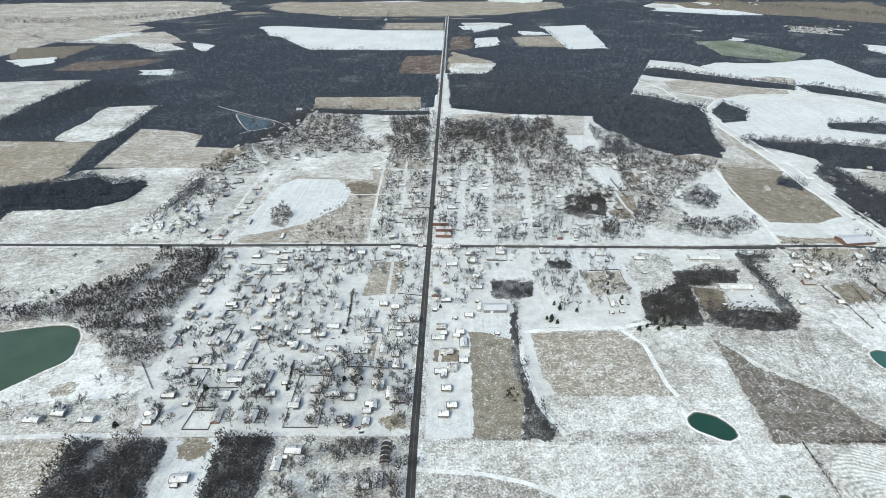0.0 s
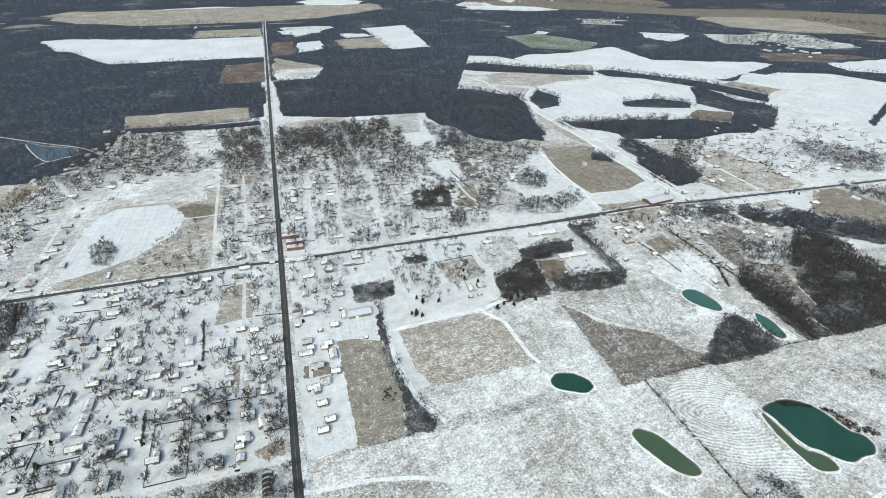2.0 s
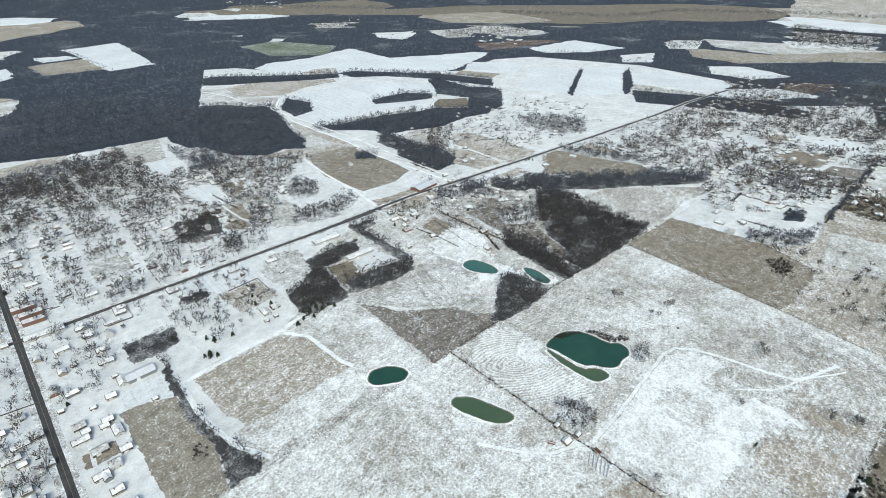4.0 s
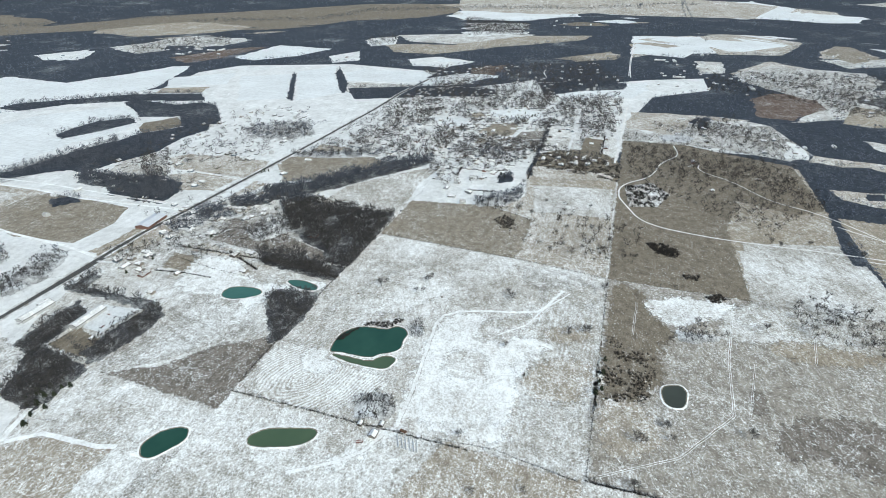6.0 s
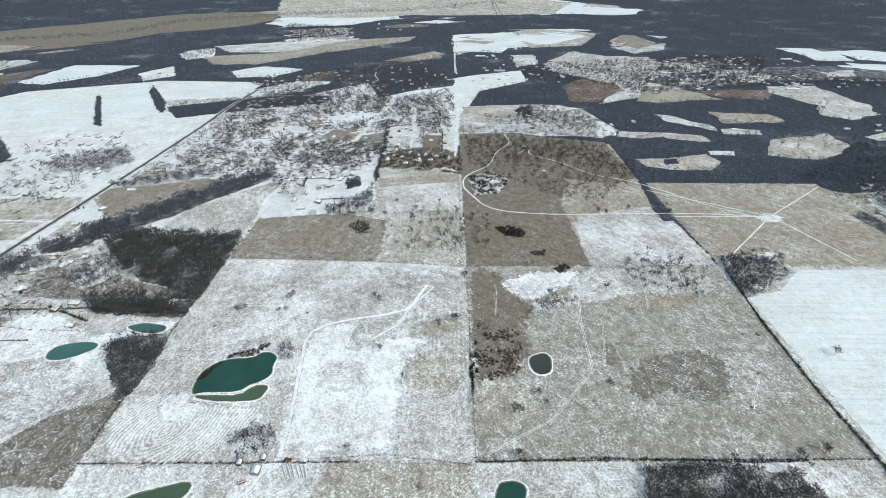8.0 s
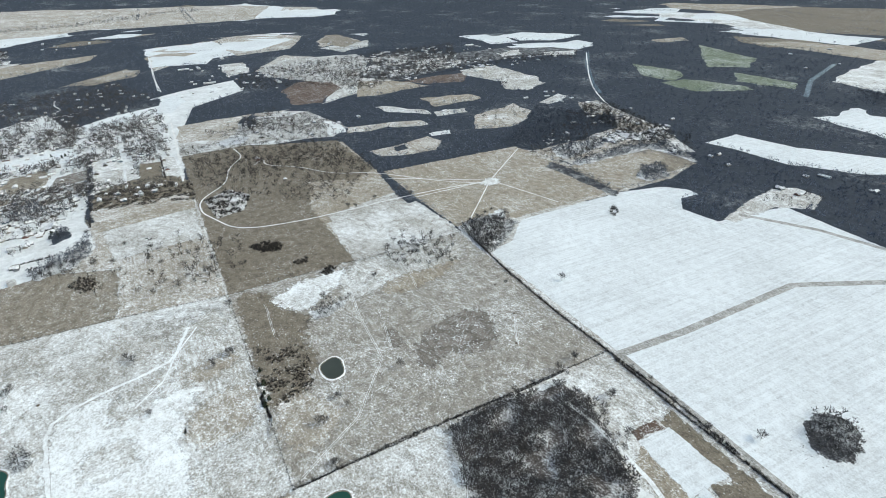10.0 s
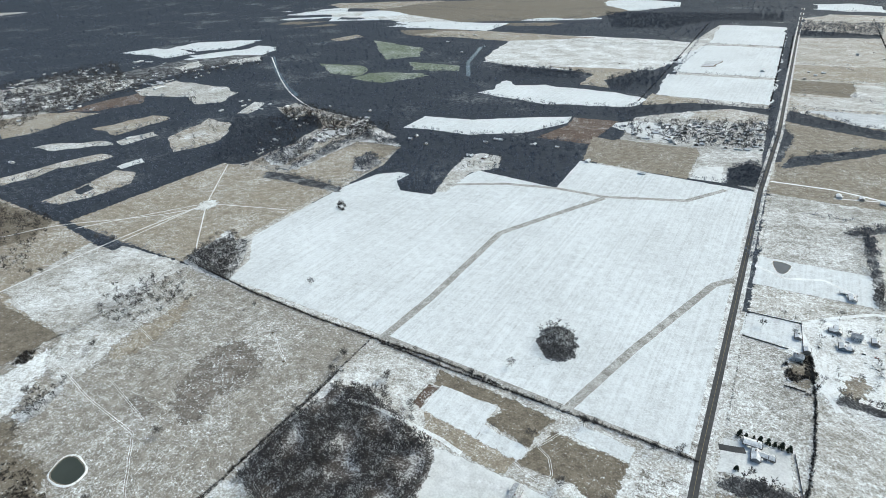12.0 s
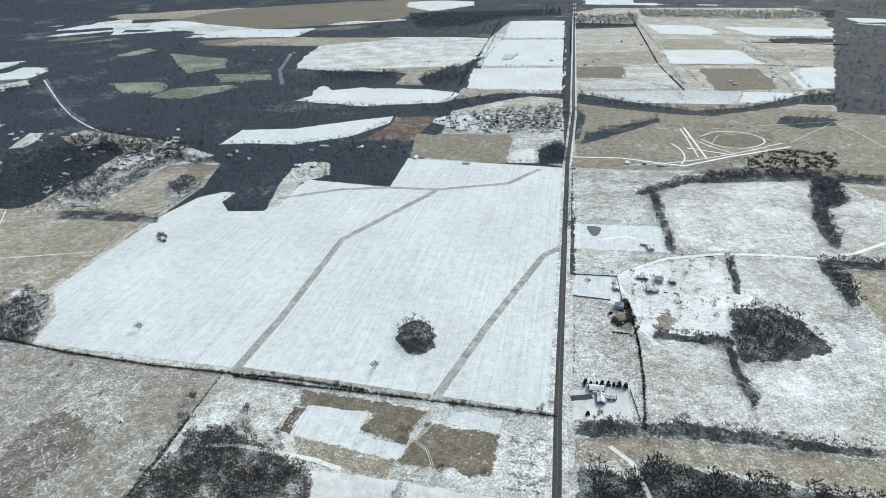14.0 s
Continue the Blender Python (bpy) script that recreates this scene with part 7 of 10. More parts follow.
grove(26, 14, [(-2954, 3517), (-2428, 3559), (-2015, 3790), (-1580, 4135), (-1536, 4010), (-1949, 3656), (-2354, 3441), (-2846, 3376)], True)

grove(9, 10, [(-1, 2134), (125, 2125), (200, 2240), (458, 2158), (457, 1848), (419, 1671), (338, 1658), (187, 1644), (10, 1655)], True)
grove(9, 10, [(-445, 1788), (-348, 1946), (-188, 1965), (-31, 2056), (-31, 1821), (-89, 1791), (-94, 1899), (-338, 1881)], True)
open_trees(14, 12, [(-3, 1480), (314, 1393), (281, 1150), (-9, 1147)])
open_trees(13, 12, [(-423, 1571), (-29, 1587), (-25, 1147), (-118, 1146), (-169, 1545), (-251, 1544), (-231, 1298), (-386, 1289)])
grove(9, 9, [(494, 1971), (595, 1826), (525, 1609), (450, 1579), (437, 1671)], True)
grove(8, 8, [(-528, 1287), (-446, 1349), (-414, 1461), (-356, 1411), (-363, 1341), (-448, 1255)])
grove(6, 6, [(242, 1009), (311, 1010), (307, 923), (230, 918)], True)
grove(8, 9, [(480, 1011), (538, 1055), (549, 998), (508, 940), (468, 950)])
grove(9, 10, [(413, 873), (574, 909), (564, 857), (508, 835), (411, 841)])
grove(9, 10, [(761, 1383), (951, 1352), (1123, 1332), (1000, 1156), (909, 1190), (845, 1266), (750, 1298)])
grove(6, 8, [(806, 1361), (862, 1342), (951, 1313), (1035, 1280), (999, 1252), (916, 1270), (838, 1287)], True)
grove(7, 10, [(876, 1187), (881, 1107), (878, 955), (850, 891), (798, 868), (802, 971), (837, 1130)])
open_trees(24, 12, [(1027, 1102), (1262, 1095), (1413, 901), (1247, 778), (1129, 830), (1039, 874), (979, 975)])
grove(9, 10, [(1850, 974), (1987, 664), (1987, 434), (1884, 404), (1821, 604), (1702, 873)], True)
grove(9, 10, [(2136, 299), (2206, 110), (2230, -31), (2116, -22), (2055, 112), (1942, 246)], True)
grove(7, 8, [(776, -895), (816, -962), (803, -1014), (762, -978), (756, -917)])
open_trees(15, 12, [(953, -804), (1012, -1022), (977, -1172), (905, -1151), (909, -1065), (908, -816)])
thicket(5, 4, [(1330, 168), (1312, 58), (1296, -32), (1180, -32), (1204, 61), (1222, 170)])
grove(9, 10, [(-84, -1844), (-239, -1750), (-413, -1667), (-571, -1721), (-764, -1875), (-886, -1933), (-821, -1761), (-727, -1763), (-592, -1690), (-445, -1612), (-333, -1626), (-185, -1672), (-77, -1718)], True)
grove(8, 9, [(-72, -1322), (-99, -1424), (-218, -1517), (-300, -1583), (-301, -1546), (-212, -1453), (-110, -1354)], True)
thicket(6, 5, [(-446, -1276), (-532, -1349), (-660, -1336), (-624, -1243), (-518, -1198), (-434, -1188)])
grove(7, 9, [(23, -1264), (-15, -1337), (-45, -1317), (-44, -1194), (16, -1179)], True)
grove(10, 11, [(499, -2014), (413, -2254), (333, -2219), (320, -2001), (441, -1879)], True)
grove(10, 11, [(921, -2061), (785, -2121), (607, -2100), (579, -1985), (724, -1947), (839, -1951)], True)
open_trees(18, 11, [(572, -996), (583, -1085), (504, -1130), (480, -1061), (524, -1006)])
open_trees(16, 12, [(199, -1612), (-24, -1647), (-35, -1432), (162, -1398)])

grove(5.5, 5, [(360, 722), (464, 723), (438, 679), (350, 676)], True)
grove(6, 6, [(342, 678), (372, 679), (355, 586), (272, 580), (278, 630)], True)
grove(5.5, 5, [(351, 586), (367, 599), (474, 600), (472, 572), (409, 569)], True)

grove(14, 11, [(-101, -3805), (-500, -3860), (-433, -3344), (-94, -3263)], True)
grove(14, 11, [(-521, -4061), (-1151, -3946), (-1638, -3920), (-1531, -3634), (-1199, -3591), (-757, -3671), (-516, -3714)], True)
grove(14, 11, [(1021, -3929), (259, -4062), (-22, -4118), (-25, -3803), (324, -3742), (515, -3338), (806, -3278)], True)
grove(10, 9, [(180, -1820), (-39, -1837), (-40, -1766), (67, -1793), (160, -1722), (320, -1568), (408, -1567), (315, -1727)], True)
grove(9, 8, [(-50, -1598), (-76, -1661), (-103, -1578), (-77, -1374), (-51, -1348)], True)
grove(10, 8, [(-646, -1639), (-769, -1624), (-744, -1557), (-645, -1518), (-597, -1566)], True)
grove(12, 9, [(-981, -2933), (-1136, -2992), (-1270, -2942), (-1236, -2853), (-972, -2829)], True)

grove(9, 11, [(623, 1840), (691, 1798), (758, 1685), (763, 1551), (713, 1401), (657, 1219), (578, 1281), (492, 1327), (465, 1472)], True)
grove(9, 11, [(809, 1701), (724, 1445), (686, 1265), (560, 1244), (460, 1326), (419, 1522), (485, 1888), (609, 1842), (639, 1699)], True)
grove(9, 8, [(1644, 1108), (2031, 1321), (2040, 1306), (1611, 1062)], True)
grove(9, 8, [(2098, 1156), (2201, 1184), (1923, 1008), (1746, 932), (1818, 991)], True)
open_trees(9, 11, [(509, 1039), (561, 1005), (513, 932), (470, 958)])
open_trees(9, 11, [(590, 803), (669, 718), (636, 679), (560, 754)])
open_trees(9, 11, [(971, 1099), (1039, 1082), (915, 973), (879, 994)])
open_trees(20, 11, [(425, 1378), (523, 1294), (602, 1187), (588, 1103), (465, 1062), (339, 1179)])
grove(7, 6, [(954, -801), (901, -814), (738, -811), (723, -784), (880, -778), (935, -772)], True)

grove(9, 11, [(1431, 1618), (1480, 1610), (1462, 1420), (1517, 1360), (1493, 1281), (1345, 1152), (1239, 1121), (1158, 1139), (1042, 1117), (965, 1147), (890, 1171), (873, 1228), (790, 1314), (794, 1372), (859, 1338), (989, 1335), (1102, 1294), (1164, 1287), (1250, 1219), (1341, 1303), (1303, 1429), (1363, 1504)], True)
grove(10, 10, [(888, 1212), (886, 1082), (885, 944), (858, 877), (785, 863), (779, 928), (818, 1004), (818, 1129)], True)
grove(12, 11, [(801, 2257), (855, 2260), (988, 2147), (1165, 2019), (1248, 1969), (1207, 1893), (1106, 1927), (925, 2030), (822, 2074), (747, 2131)], True)
grove(12, 11, [(1248, 1969), (1319, 1965), (1411, 1847), (1546, 1677), (1620, 1448), (1537, 1363), (1466, 1595), (1357, 1782), (1245, 1864)], True)
grove(12, 11, [(1079, 1511), (1139, 1517), (1228, 1511), (1288, 1440), (1251, 1383), (1143, 1415), (1057, 1457)], True)
grove(10, 10, [(883, 1741), (913, 1628), (863, 1528), (788, 1507), (798, 1617)], True)
grove(10, 9, [(448, 915), (520, 852), (505, 821), (453, 833), (422, 847)])
grove(8, 9, [(729, 1110), (768, 1067), (742, 1032), (704, 1067)], True)
grove(11, 10, [(1297, 1035), (1422, 886), (1297, 799), (1220, 855), (1220, 965)])
grove(9, 11, [(2, 1756), (96, 1766), (175, 1755), (293, 1682), (356, 1676), (451, 1840), (478, 1691), (427, 1570), (274, 1587), (184, 1592), (13, 1654)], True)
grove(10, 12, [(-1, 1510), (176, 1536), (241, 1486), (250, 1388), (171, 1319), (-1, 1370)])
grove(10, 10, [(392, 1471), (467, 1418), (500, 1282), (405, 1209), (380, 1256)])
open_trees(13, 12, [(493, 1263), (636, 1199), (617, 1108), (483, 1167)])
grove(9, 10, [(-420, 1655), (-305, 1641), (-181, 1625), (-54, 1630), (-48, 1585), (-178, 1579), (-299, 1591), (-406, 1608)], True)

grove(7, 9, [(992, 253), (1027, 227), (1055, 191), (1096, 164), (1017, 160), (980, 185), (961, 240)])
grove(5, 8, [(1136, 230), (1160, 209), (1117, 195), (1092, 226)], True)
hedge(2.2, 4.5, [(1161, 358), (1161, 270), (1177, 221)], False)
hedge(2.2, 4.5, [(1116, 326), (1165, 329)], False)
hedge(2.2, 4.5, [(1035, 322), (1044, 217)], False)
hedge(2.2, 4.5, [(1139, 166), (1533, 177)], False)
hedge(2.2, 4.5, [(1101, 483), (1184, 449), (1164, 377)], False)
hedge(2.2, 4.5, [(1349, 18), (1509, 17)], False)

grove(11, 11, [(1365, -1074), (1165, -1212), (1067, -1131), (1056, -937), (1053, -821), (1134, -790), (1218, -910)], True)
open_trees(15, 11, [(1060, -921), (1032, -1062), (917, -1116), (939, -1013), (927, -865), (957, -802), (1017, -788)])
open_trees(22, 11, [(1417, -881), (1443, -1038), (1336, -1036), (1242, -838)])
grove(9, 9, [(1260, -527), (1268, -569), (1226, -555), (1226, -520)], True)
open_trees(14, 11, [(1788, -1219), (1818, -1279), (1627, -1141), (1667, -1138)])
open_trees(17, 13, [(994, 94), (1039, -25), (801, -25), (799, 59)])
open_trees(24, 13, [(1470, -248), (1448, -446), (1125, -425), (1162, -354), (1311, -242)])
open_trees(14, 12, [(1132, -254), (1138, -296), (1047, -284), (1042, -245)])
open_trees(15, 12, [(796, -306), (800, -392), (686, -398), (647, -355), (722, -303)])
open_trees(26, 12, [(980, 191), (981, 87), (797, 69), (806, 149)])

open_trees(12, 13, [(1021, 1147), (1059, 1094), (901, 941), (871, 986)])
open_trees(14, 11, [(1395, 995), (1350, 833), (1255, 788), (1259, 903)])
grove(8, 10, [(844, 1065), (858, 1028), (917, 1005), (890, 899), (831, 876), (785, 908), (787, 1008)], True)

# ---------------------------------------------------------------- roads and tracks
paved_road("highway", 9, [(2, 4600), (-12, 3200), (-28, 1300), (-31, 795), (-34, 387), (-32, 0), (-32, -430), (-46, -1180), (-66, -1600), (-95, -3300), (-118, -4500)])
paved_road("road", 8, [(-1159, 792), (-758, 792), (-379, 793), (-88, 798), (-27, 794), (201, 794), (574, 792)])
paved_road("road", 8, [(405, 792), (519, 797), (664, 801), (805, 789), (984, 779), (1261, 764), (1597, 750), (1833, 751), (2096, 731)])


def farm_lane(points):
    """A lane of packed snow with two worn ruts down its sides."""
    ribbon("farm_track", points, 4.6, GROUND["track"], "snow-packed farm track across the pasture", "track", None, 1.4, 4.0)
    for side in (1, -1):
        shift = []
        for k, (x, y) in enumerate(points):
            (ax, ay), (bx, by) = points[max(k - 1, 0)], points[min(k + 1, len(points) - 1)]
            d = math.hypot(bx - ax, by - ay)
            shift.append((x - (by - ay) / d * 2.6 * side, y + (bx - ax) / d * 2.6 * side))
        ribbon("wheel_rut", shift, 0.9, GROUND["verge"], "worn wheel rut of bare soil and dead grass", "track", None, 0.8, 4.0)


ribbon("street", [(-482, 384), (-412, 387), (-323, 389), (-186, 392), (-36, 393)], 6, GROUND["street"], "town street under packed grey snow", "street")
ribbon("street", [(-382, 789), (-362, 595), (-350, 493), (-334, 393)], 6, GROUND["street"], "town street under packed grey snow", "street")
ribbon("street", [(-146, 791), (-150, 597), (-154, 466), (-159, 392)], 5, GROUND["street"], "town street under packed grey snow", "street")
ribbon("street", [(-260, 785), (-253, 525), (-243, 391)], 5, GROUND["street"], "town street under packed grey snow", "street")
ribbon("street", [(-88, 792), (-87, 597), (-90, 393)], 5, GROUND["street"], "town street under packed grey snow", "street")
ribbon("street", [(-495, 1296), (-414, 1143), (-410, 866), (-429, 799)], 6, GROUND["street"], "town street under packed grey snow", "street")
ribbon("street", [(-146, 1299), (-144, 1049), (-137, 801)], 5, GROUND["street"], "town street under packed grey snow", "street")
ribbon("street", [(-97, 1219), (-88, 992), (-84, 802)], 5, GROUND["street"], "town street under packed grey snow", "street")
ribbon("street", [(44, 1183), (26, 967), (23, 803)], 5, GROUND["street"], "town street under packed grey snow", "street")
ribbon("street", [(160, 1440), (166, 1052), (145, 804)], 5, GROUND["street"], "town street under packed grey snow", "street")
ribbon("street", [(99, 1221), (77, 803)], 5, GROUND["street"], "town street under packed grey snow", "street")
ribbon("street", [(-31, 1007), (68, 1008), (244, 1023)], 5, GROUND["street"], "town street under packed grey snow", "street")
ribbon("street", [(-34, 1147), (274, 1178)], 5, GROUND["street"], "town street under packed grey snow", "street")
ribbon("street", [(-131, 1146), (-34, 1147)], 5, GROUND["street"], "town street under packed grey snow", "street")
ribbon("street", [(-269, 1005), (-31, 1007)], 5, GROUND["street"], "town street under packed grey snow", "street")
ribbon("street", [(287, 789), (280, 702), (275, 641), (275, 601)], 6, GROUND["street"], "town street under packed grey snow", "street")
ribbon("street", [(346, 1054), (350, 944), (387, 830), (403, 794)], 5, GROUND["street"], "town street under packed grey snow", "street")
ribbon("farm_track", [(835, 1742), (776, 1642), (796, 1189), (788, 855)], 5, GROUND["track"], "snow-filled farm track across the pasture", "track")
ribbon("street", [(-1, 683), (-4, 573), (-10, 486)], 4, GROUND["street"], "town street under packed grey snow", "street")
ribbon("street", [(66, 787), (60, 654)], 4, GROUND["street"], "town street under packed grey snow", "street")
ribbon("farm_track", [(-30, 349), (39, 344), (77, 335), (112, 320)], 5, GROUND["track"], "snow-filled farm track across the pasture", "track")
ribbon("farm_track", [(235, 569), (256, 540), (260, 469), (266, 449)], 6, GROUND["track"], "snow-filled farm track across the pasture", "track")
ribbon("farm_track", [(98, 562), (95, 507), (105, 433), (126, 393)], 6, GROUND["track"], "snow-filled farm track across the pasture", "track")
ribbon("farm_track", [(98, 564), (159, 571), (236, 575), (279, 588)], 7, GROUND["track"], "snow-filled farm track across the pasture", "track")
ruts([(362, 541), (388, 499), (435, 462), (459, 419)], 4)
farm_lane([(379, 179), (403, 179), (438, 181), (486, 186), (529, 191), (571, 195), (589, 190), (605, 171), (616, 140), (627, 93), (637, 65), (654, 54), (703, 36)])
farm_lane([(377, 178), (367, 187), (340, 198), (320, 217), (305, 239), (291, 261)])
ruts([(684, 10), (622, 35), (591, 64), (533, 91)], 4)
ribbon("gravel_lane", [(1483, -159), (1402, -171), (1337, -121), (1233, -103), (1169, -36), (1101, -30), (1057, -48), (978, -80), (955, -185), (952, -276), (955, -396), (947, -527), (929, -626)], 3.4, GROUND["lane"], "pale snow-covered gravel lane", "lane")
ribbon("gravel_lane", [(1324, -182), (1362, -214), (1306, -201), (1256, -273), (1159, -329), (1124, -413), (991, -516), (925, -599)], 2.6, GROUND["lane"], "pale snow-covered gravel lane", "lane")
ruts([(718, -201), (603, -182), (506, -175), (428, -114), (380, -36)], 4)
ribbon("gravel_lane", [(934, -618), (1078, -797)], 2.6, GROUND["lane"], "pale snow-covered gravel lane", "lane")
ribbon("gravel_lane", [(934, -618), (777, -466)], 2.6, GROUND["lane"], "pale snow-covered gravel lane", "lane")
ribbon("gravel_lane", [(934, -618), (762, -671)], 2.6, GROUND["lane"], "pale snow-covered gravel lane", "lane")
ribbon("gravel_lane", [(934, -618), (1069, -425)], 2.6, GROUND["lane"], "pale snow-covered gravel lane", "lane")
ribbon("gravel_lane", [(934, -618), (938, -436)], 2.6, GROUND["lane"], "pale snow-covered gravel lane", "lane")
ruts([(495, -375), (465, -352), (440, -339)], 3)
ribbon("grassed_waterway", [(360, -437), (350, -550), (345, -774), (295, -870), (222, -1004)], 12, GROUND["ditch"], "grassy waterway strip across the snowy field", "waterway")
ribbon("grassed_waterway", [(106, -432), (64, -570), (-6, -772), (-31, -799)], 11, GROUND["ditch"], "grassy waterway strip across the snowy field", "waterway")
ribbon("grassed_waterway", [(541, -922), (429, -983), (324, -1008), (223, -1010), (77, -1062), (15, -1151)], 11, GROUND["ditch"], "grassy waterway strip across the snowy field", "waterway")
ribbon("grassed_waterway", [(366, -440), (153, -434), (-31, -428)], 9, GROUND["ditch"], "grassy waterway strip across the snowy field", "waterway")
ribbon("street", [(151, -305), (86, -309), (37, -308)], 7, GROUND["street"], "town street under packed grey snow", "street")
ruts([(99, -400), (114, -370), (100, -362), (90, -343), (102, -331), (114, -335), (128, -341)], 3)
ruts([(77, -334), (70, -342), (59, -326), (45, -327)], 3)
ribbon("farm_track", [(-142, -654), (-145, -591), (-153, -567)], 5, GROUND["track"], "snow-filled farm track across the pasture", "track")
ruts([(-41, -785), (-130, -785), (-220, -804), (-298, -808), (-452, -828), (-542, -855)], 4)
ribbon("farm_track", [(-85, -397), (-105, -380), (-113, -356), (-120, -333)], 5, GROUND["track"], "snow-filled farm track across the pasture", "track")
ribbon("farm_track", [(-61, -1240), (-171, -1245), (-302, -1211), (-413, -1282), (-573, -1371)], 6, GROUND["track"], "snow-filled farm track across the pasture", "track")
ribbon("farm_track", [(-353, -1499), (-361, -1268)], 5, GROUND["track"], "snow-filled farm track across the pasture", "track")
ribbon("farm_track", [(-330, -1334), (-428, -1295)], 5, GROUND["track"], "snow-filled farm track across the pasture", "track")
ruts([(-383, -1340), (-424, -1440), (-512, -1468), (-554, -1389)], 4)
ruts([(-423, -1496), (-635, -1559), (-758, -1597), (-783, -1387)], 4)
ruts([(-758, -1597), (-584, -1405)], 4)
ribbon("street", [(1617, 1334), (1949, 1511)], 6, GROUND["street"], "town street under packed grey snow", "street")
ribbon("street", [(2371, -32), (3255, -43)], 6, GROUND["street"], "town street under packed grey snow", "street")
ribbon("river", [(2049, -1899), (1771, -1649), (1523, -1455), (1399, -1375)], 16, WATER["slate"], "narrow dark river with icy edges", "river")
ribbon("river", [(989, -1882), (1115, -2120), (1236, -2490)], 16, WATER["slate"], "narrow dark river with icy edges", "river")
ruts([(542, 129), (555, 97), (571, 61), (578, 39), (568, 29)], 3)
ruts([(655, 48), (624, 59), (596, 76), (581, 86), (579, 121)], 3)
ruts([(539, 138), (541, 110), (556, 82), (571, 46), (564, 32)], 3)
ruts([(580, 97), (617, 67)], 3)
ruts([(473, -20), (460, 9), (445, 33)], 2)
ruts([(608, 130), (582, 122), (576, 93), (591, 48), (565, 32)], 3)
ruts([(703, -71), (624, -66)], 2.5)
ruts([(608, -213), (509, -192)], 2)
ruts([(761, -297), (685, -297), (631, -285)], 2.5)
ruts([(488, -370), (461, -353), (444, -340)], 2.5)
ruts([(766, 123), (763, 46), (751, -24)], 3)
ribbon("driveway", [(-46, -458), (-59, -461), (-70, -465)], 8, ASPHALT, "cleared dark asphalt driveway", "driveway")
ruts([(346, -197), (310, -184), (278, -164)], 3)
ribbon("farm_track", [(330, -328), (294, -333), (259, -332), (212, -330), (180, -324)], 5, GROUND["track"], "snow-filled farm track across the pasture", "track")
ruts([(938, 966), (942, 864), (943, 778)], 4)
ribbon("street", [(769, 1319), (767, 1135), (745, 837), (753, 786)], 5, GROUND["street"], "town street under packed grey snow", "street")
ribbon("street", [(564, 938), (561, 796), (567, 757)], 5, GROUND["street"], "town street under packed grey snow", "street")
ribbon("gravel_lane", [(3232, -51), (2715, -30), (2343, -40)], 5, GROUND["lane"], "pale snow-covered gravel lane", "lane")
ribbon("gravel_lane", [(1857, -36), (1565, -28), (1303, -17)], 5, GROUND["lane"], "pale snow-covered gravel lane", "lane")
ribbon("gravel_lane", [(2297, 596), (2400, 579), (2439, 558)], 5, GROUND["lane"], "pale snow-covered gravel lane", "lane")
ribbon("gravel_lane", [(2409, 310), (2336, 310), (2251, 279), (2221, 295)], 5, GROUND["lane"], "pale snow-covered gravel lane", "lane")
ribbon("gravel_lane", [(877, 1776), (838, 1694), (791, 1627), (768, 1492), (768, 1182), (767, 880)], 5, GROUND["lane"], "pale snow-covered gravel lane", "lane")
ribbon("gravel_lane", [(730, 2091), (762, 1947), (742, 1777)], 5, GROUND["lane"], "pale snow-covered gravel lane", "lane")
ribbon("gravel_lane", [(1533, 241), (1785, 202)], 5, GROUND["lane"], "pale snow-covered gravel lane", "lane")
ribbon("gravel_lane", [(963, 950), (947, 800)], 5, GROUND["lane"], "pale snow-covered gravel lane", "lane")
ribbon("gravel_lane", [(782, 1006), (797, 875), (779, 798)], 5, GROUND["lane"], "pale snow-covered gravel lane", "lane")
ribbon("street", [(1278, 485), (1483, 483), (1672, 458)], 6, GROUND["street"], "town street under packed grey snow", "street")
ribbon("street", [(1360, 391), (1495, 387), (1582, 314), (1708, 213)], 6, GROUND["street"], "town street under packed grey snow", "street")
ribbon("gravel_lane", [(2037, -1881), (1583, -1489), (1347, -1323), (1120, -1218), (988, -1203)], 5, GROUND["lane"], "pale snow-covered gravel lane", "lane")
ribbon("street", [(1133, 412), (1390, 386), (1693, 359), (2101, 322)], 6, GROUND["street"], "town street under packed grey snow", "street")
ribbon("street", [(1005, 310), (1250, 286), (1533, 241), (1785, 202), (1951, 186)], 6, GROUND["street"], "town street under packed grey snow", "street")
ribbon("street", [(1217, 570), (1450, 539), (1560, 407), (1647, 202), (1724, -3)], 6, GROUND["street"], "town street under packed grey snow", "street")
ribbon("street", [(1637, 653), (1750, 391), (1850, 91)], 6, GROUND["street"], "town street under packed grey snow", "street")
ribbon("street", [(1800, 518), (1538, 502), (1314, 516)], 6, GROUND["street"], "town street under packed grey snow", "street")
ribbon("street", [(1390, -25), (1830, 4)], 6, GROUND["street"], "town street under packed grey snow", "street")
ribbon("street", [(1360, 100), (1771, 105)], 6, GROUND["street"], "town street under packed grey snow", "street")
ribbon("street", [(1351, 344), (1417, 231), (1456, 114)], 5, GROUND["street"], "town street under packed grey snow", "street")
ribbon("street", [(1263, 750), (1359, 693), (1538, 687)], 5, GROUND["street"], "town street under packed grey snow", "street")
ribbon("farm_track", [(-128, -735), (-163, -764), (-201, -791), (-287, -818), (-361, -825), (-435, -825), (-493, -848), (-560, -895)], 6, GROUND["track"], "snow-packed farm track across the pasture", "track")
ribbon("farm_track", [(-117, -708), (-129, -666), (-139, -627), (-142, -593), (-156, -568)], 6, GROUND["track"], "snow-packed farm track across the pasture", "track")
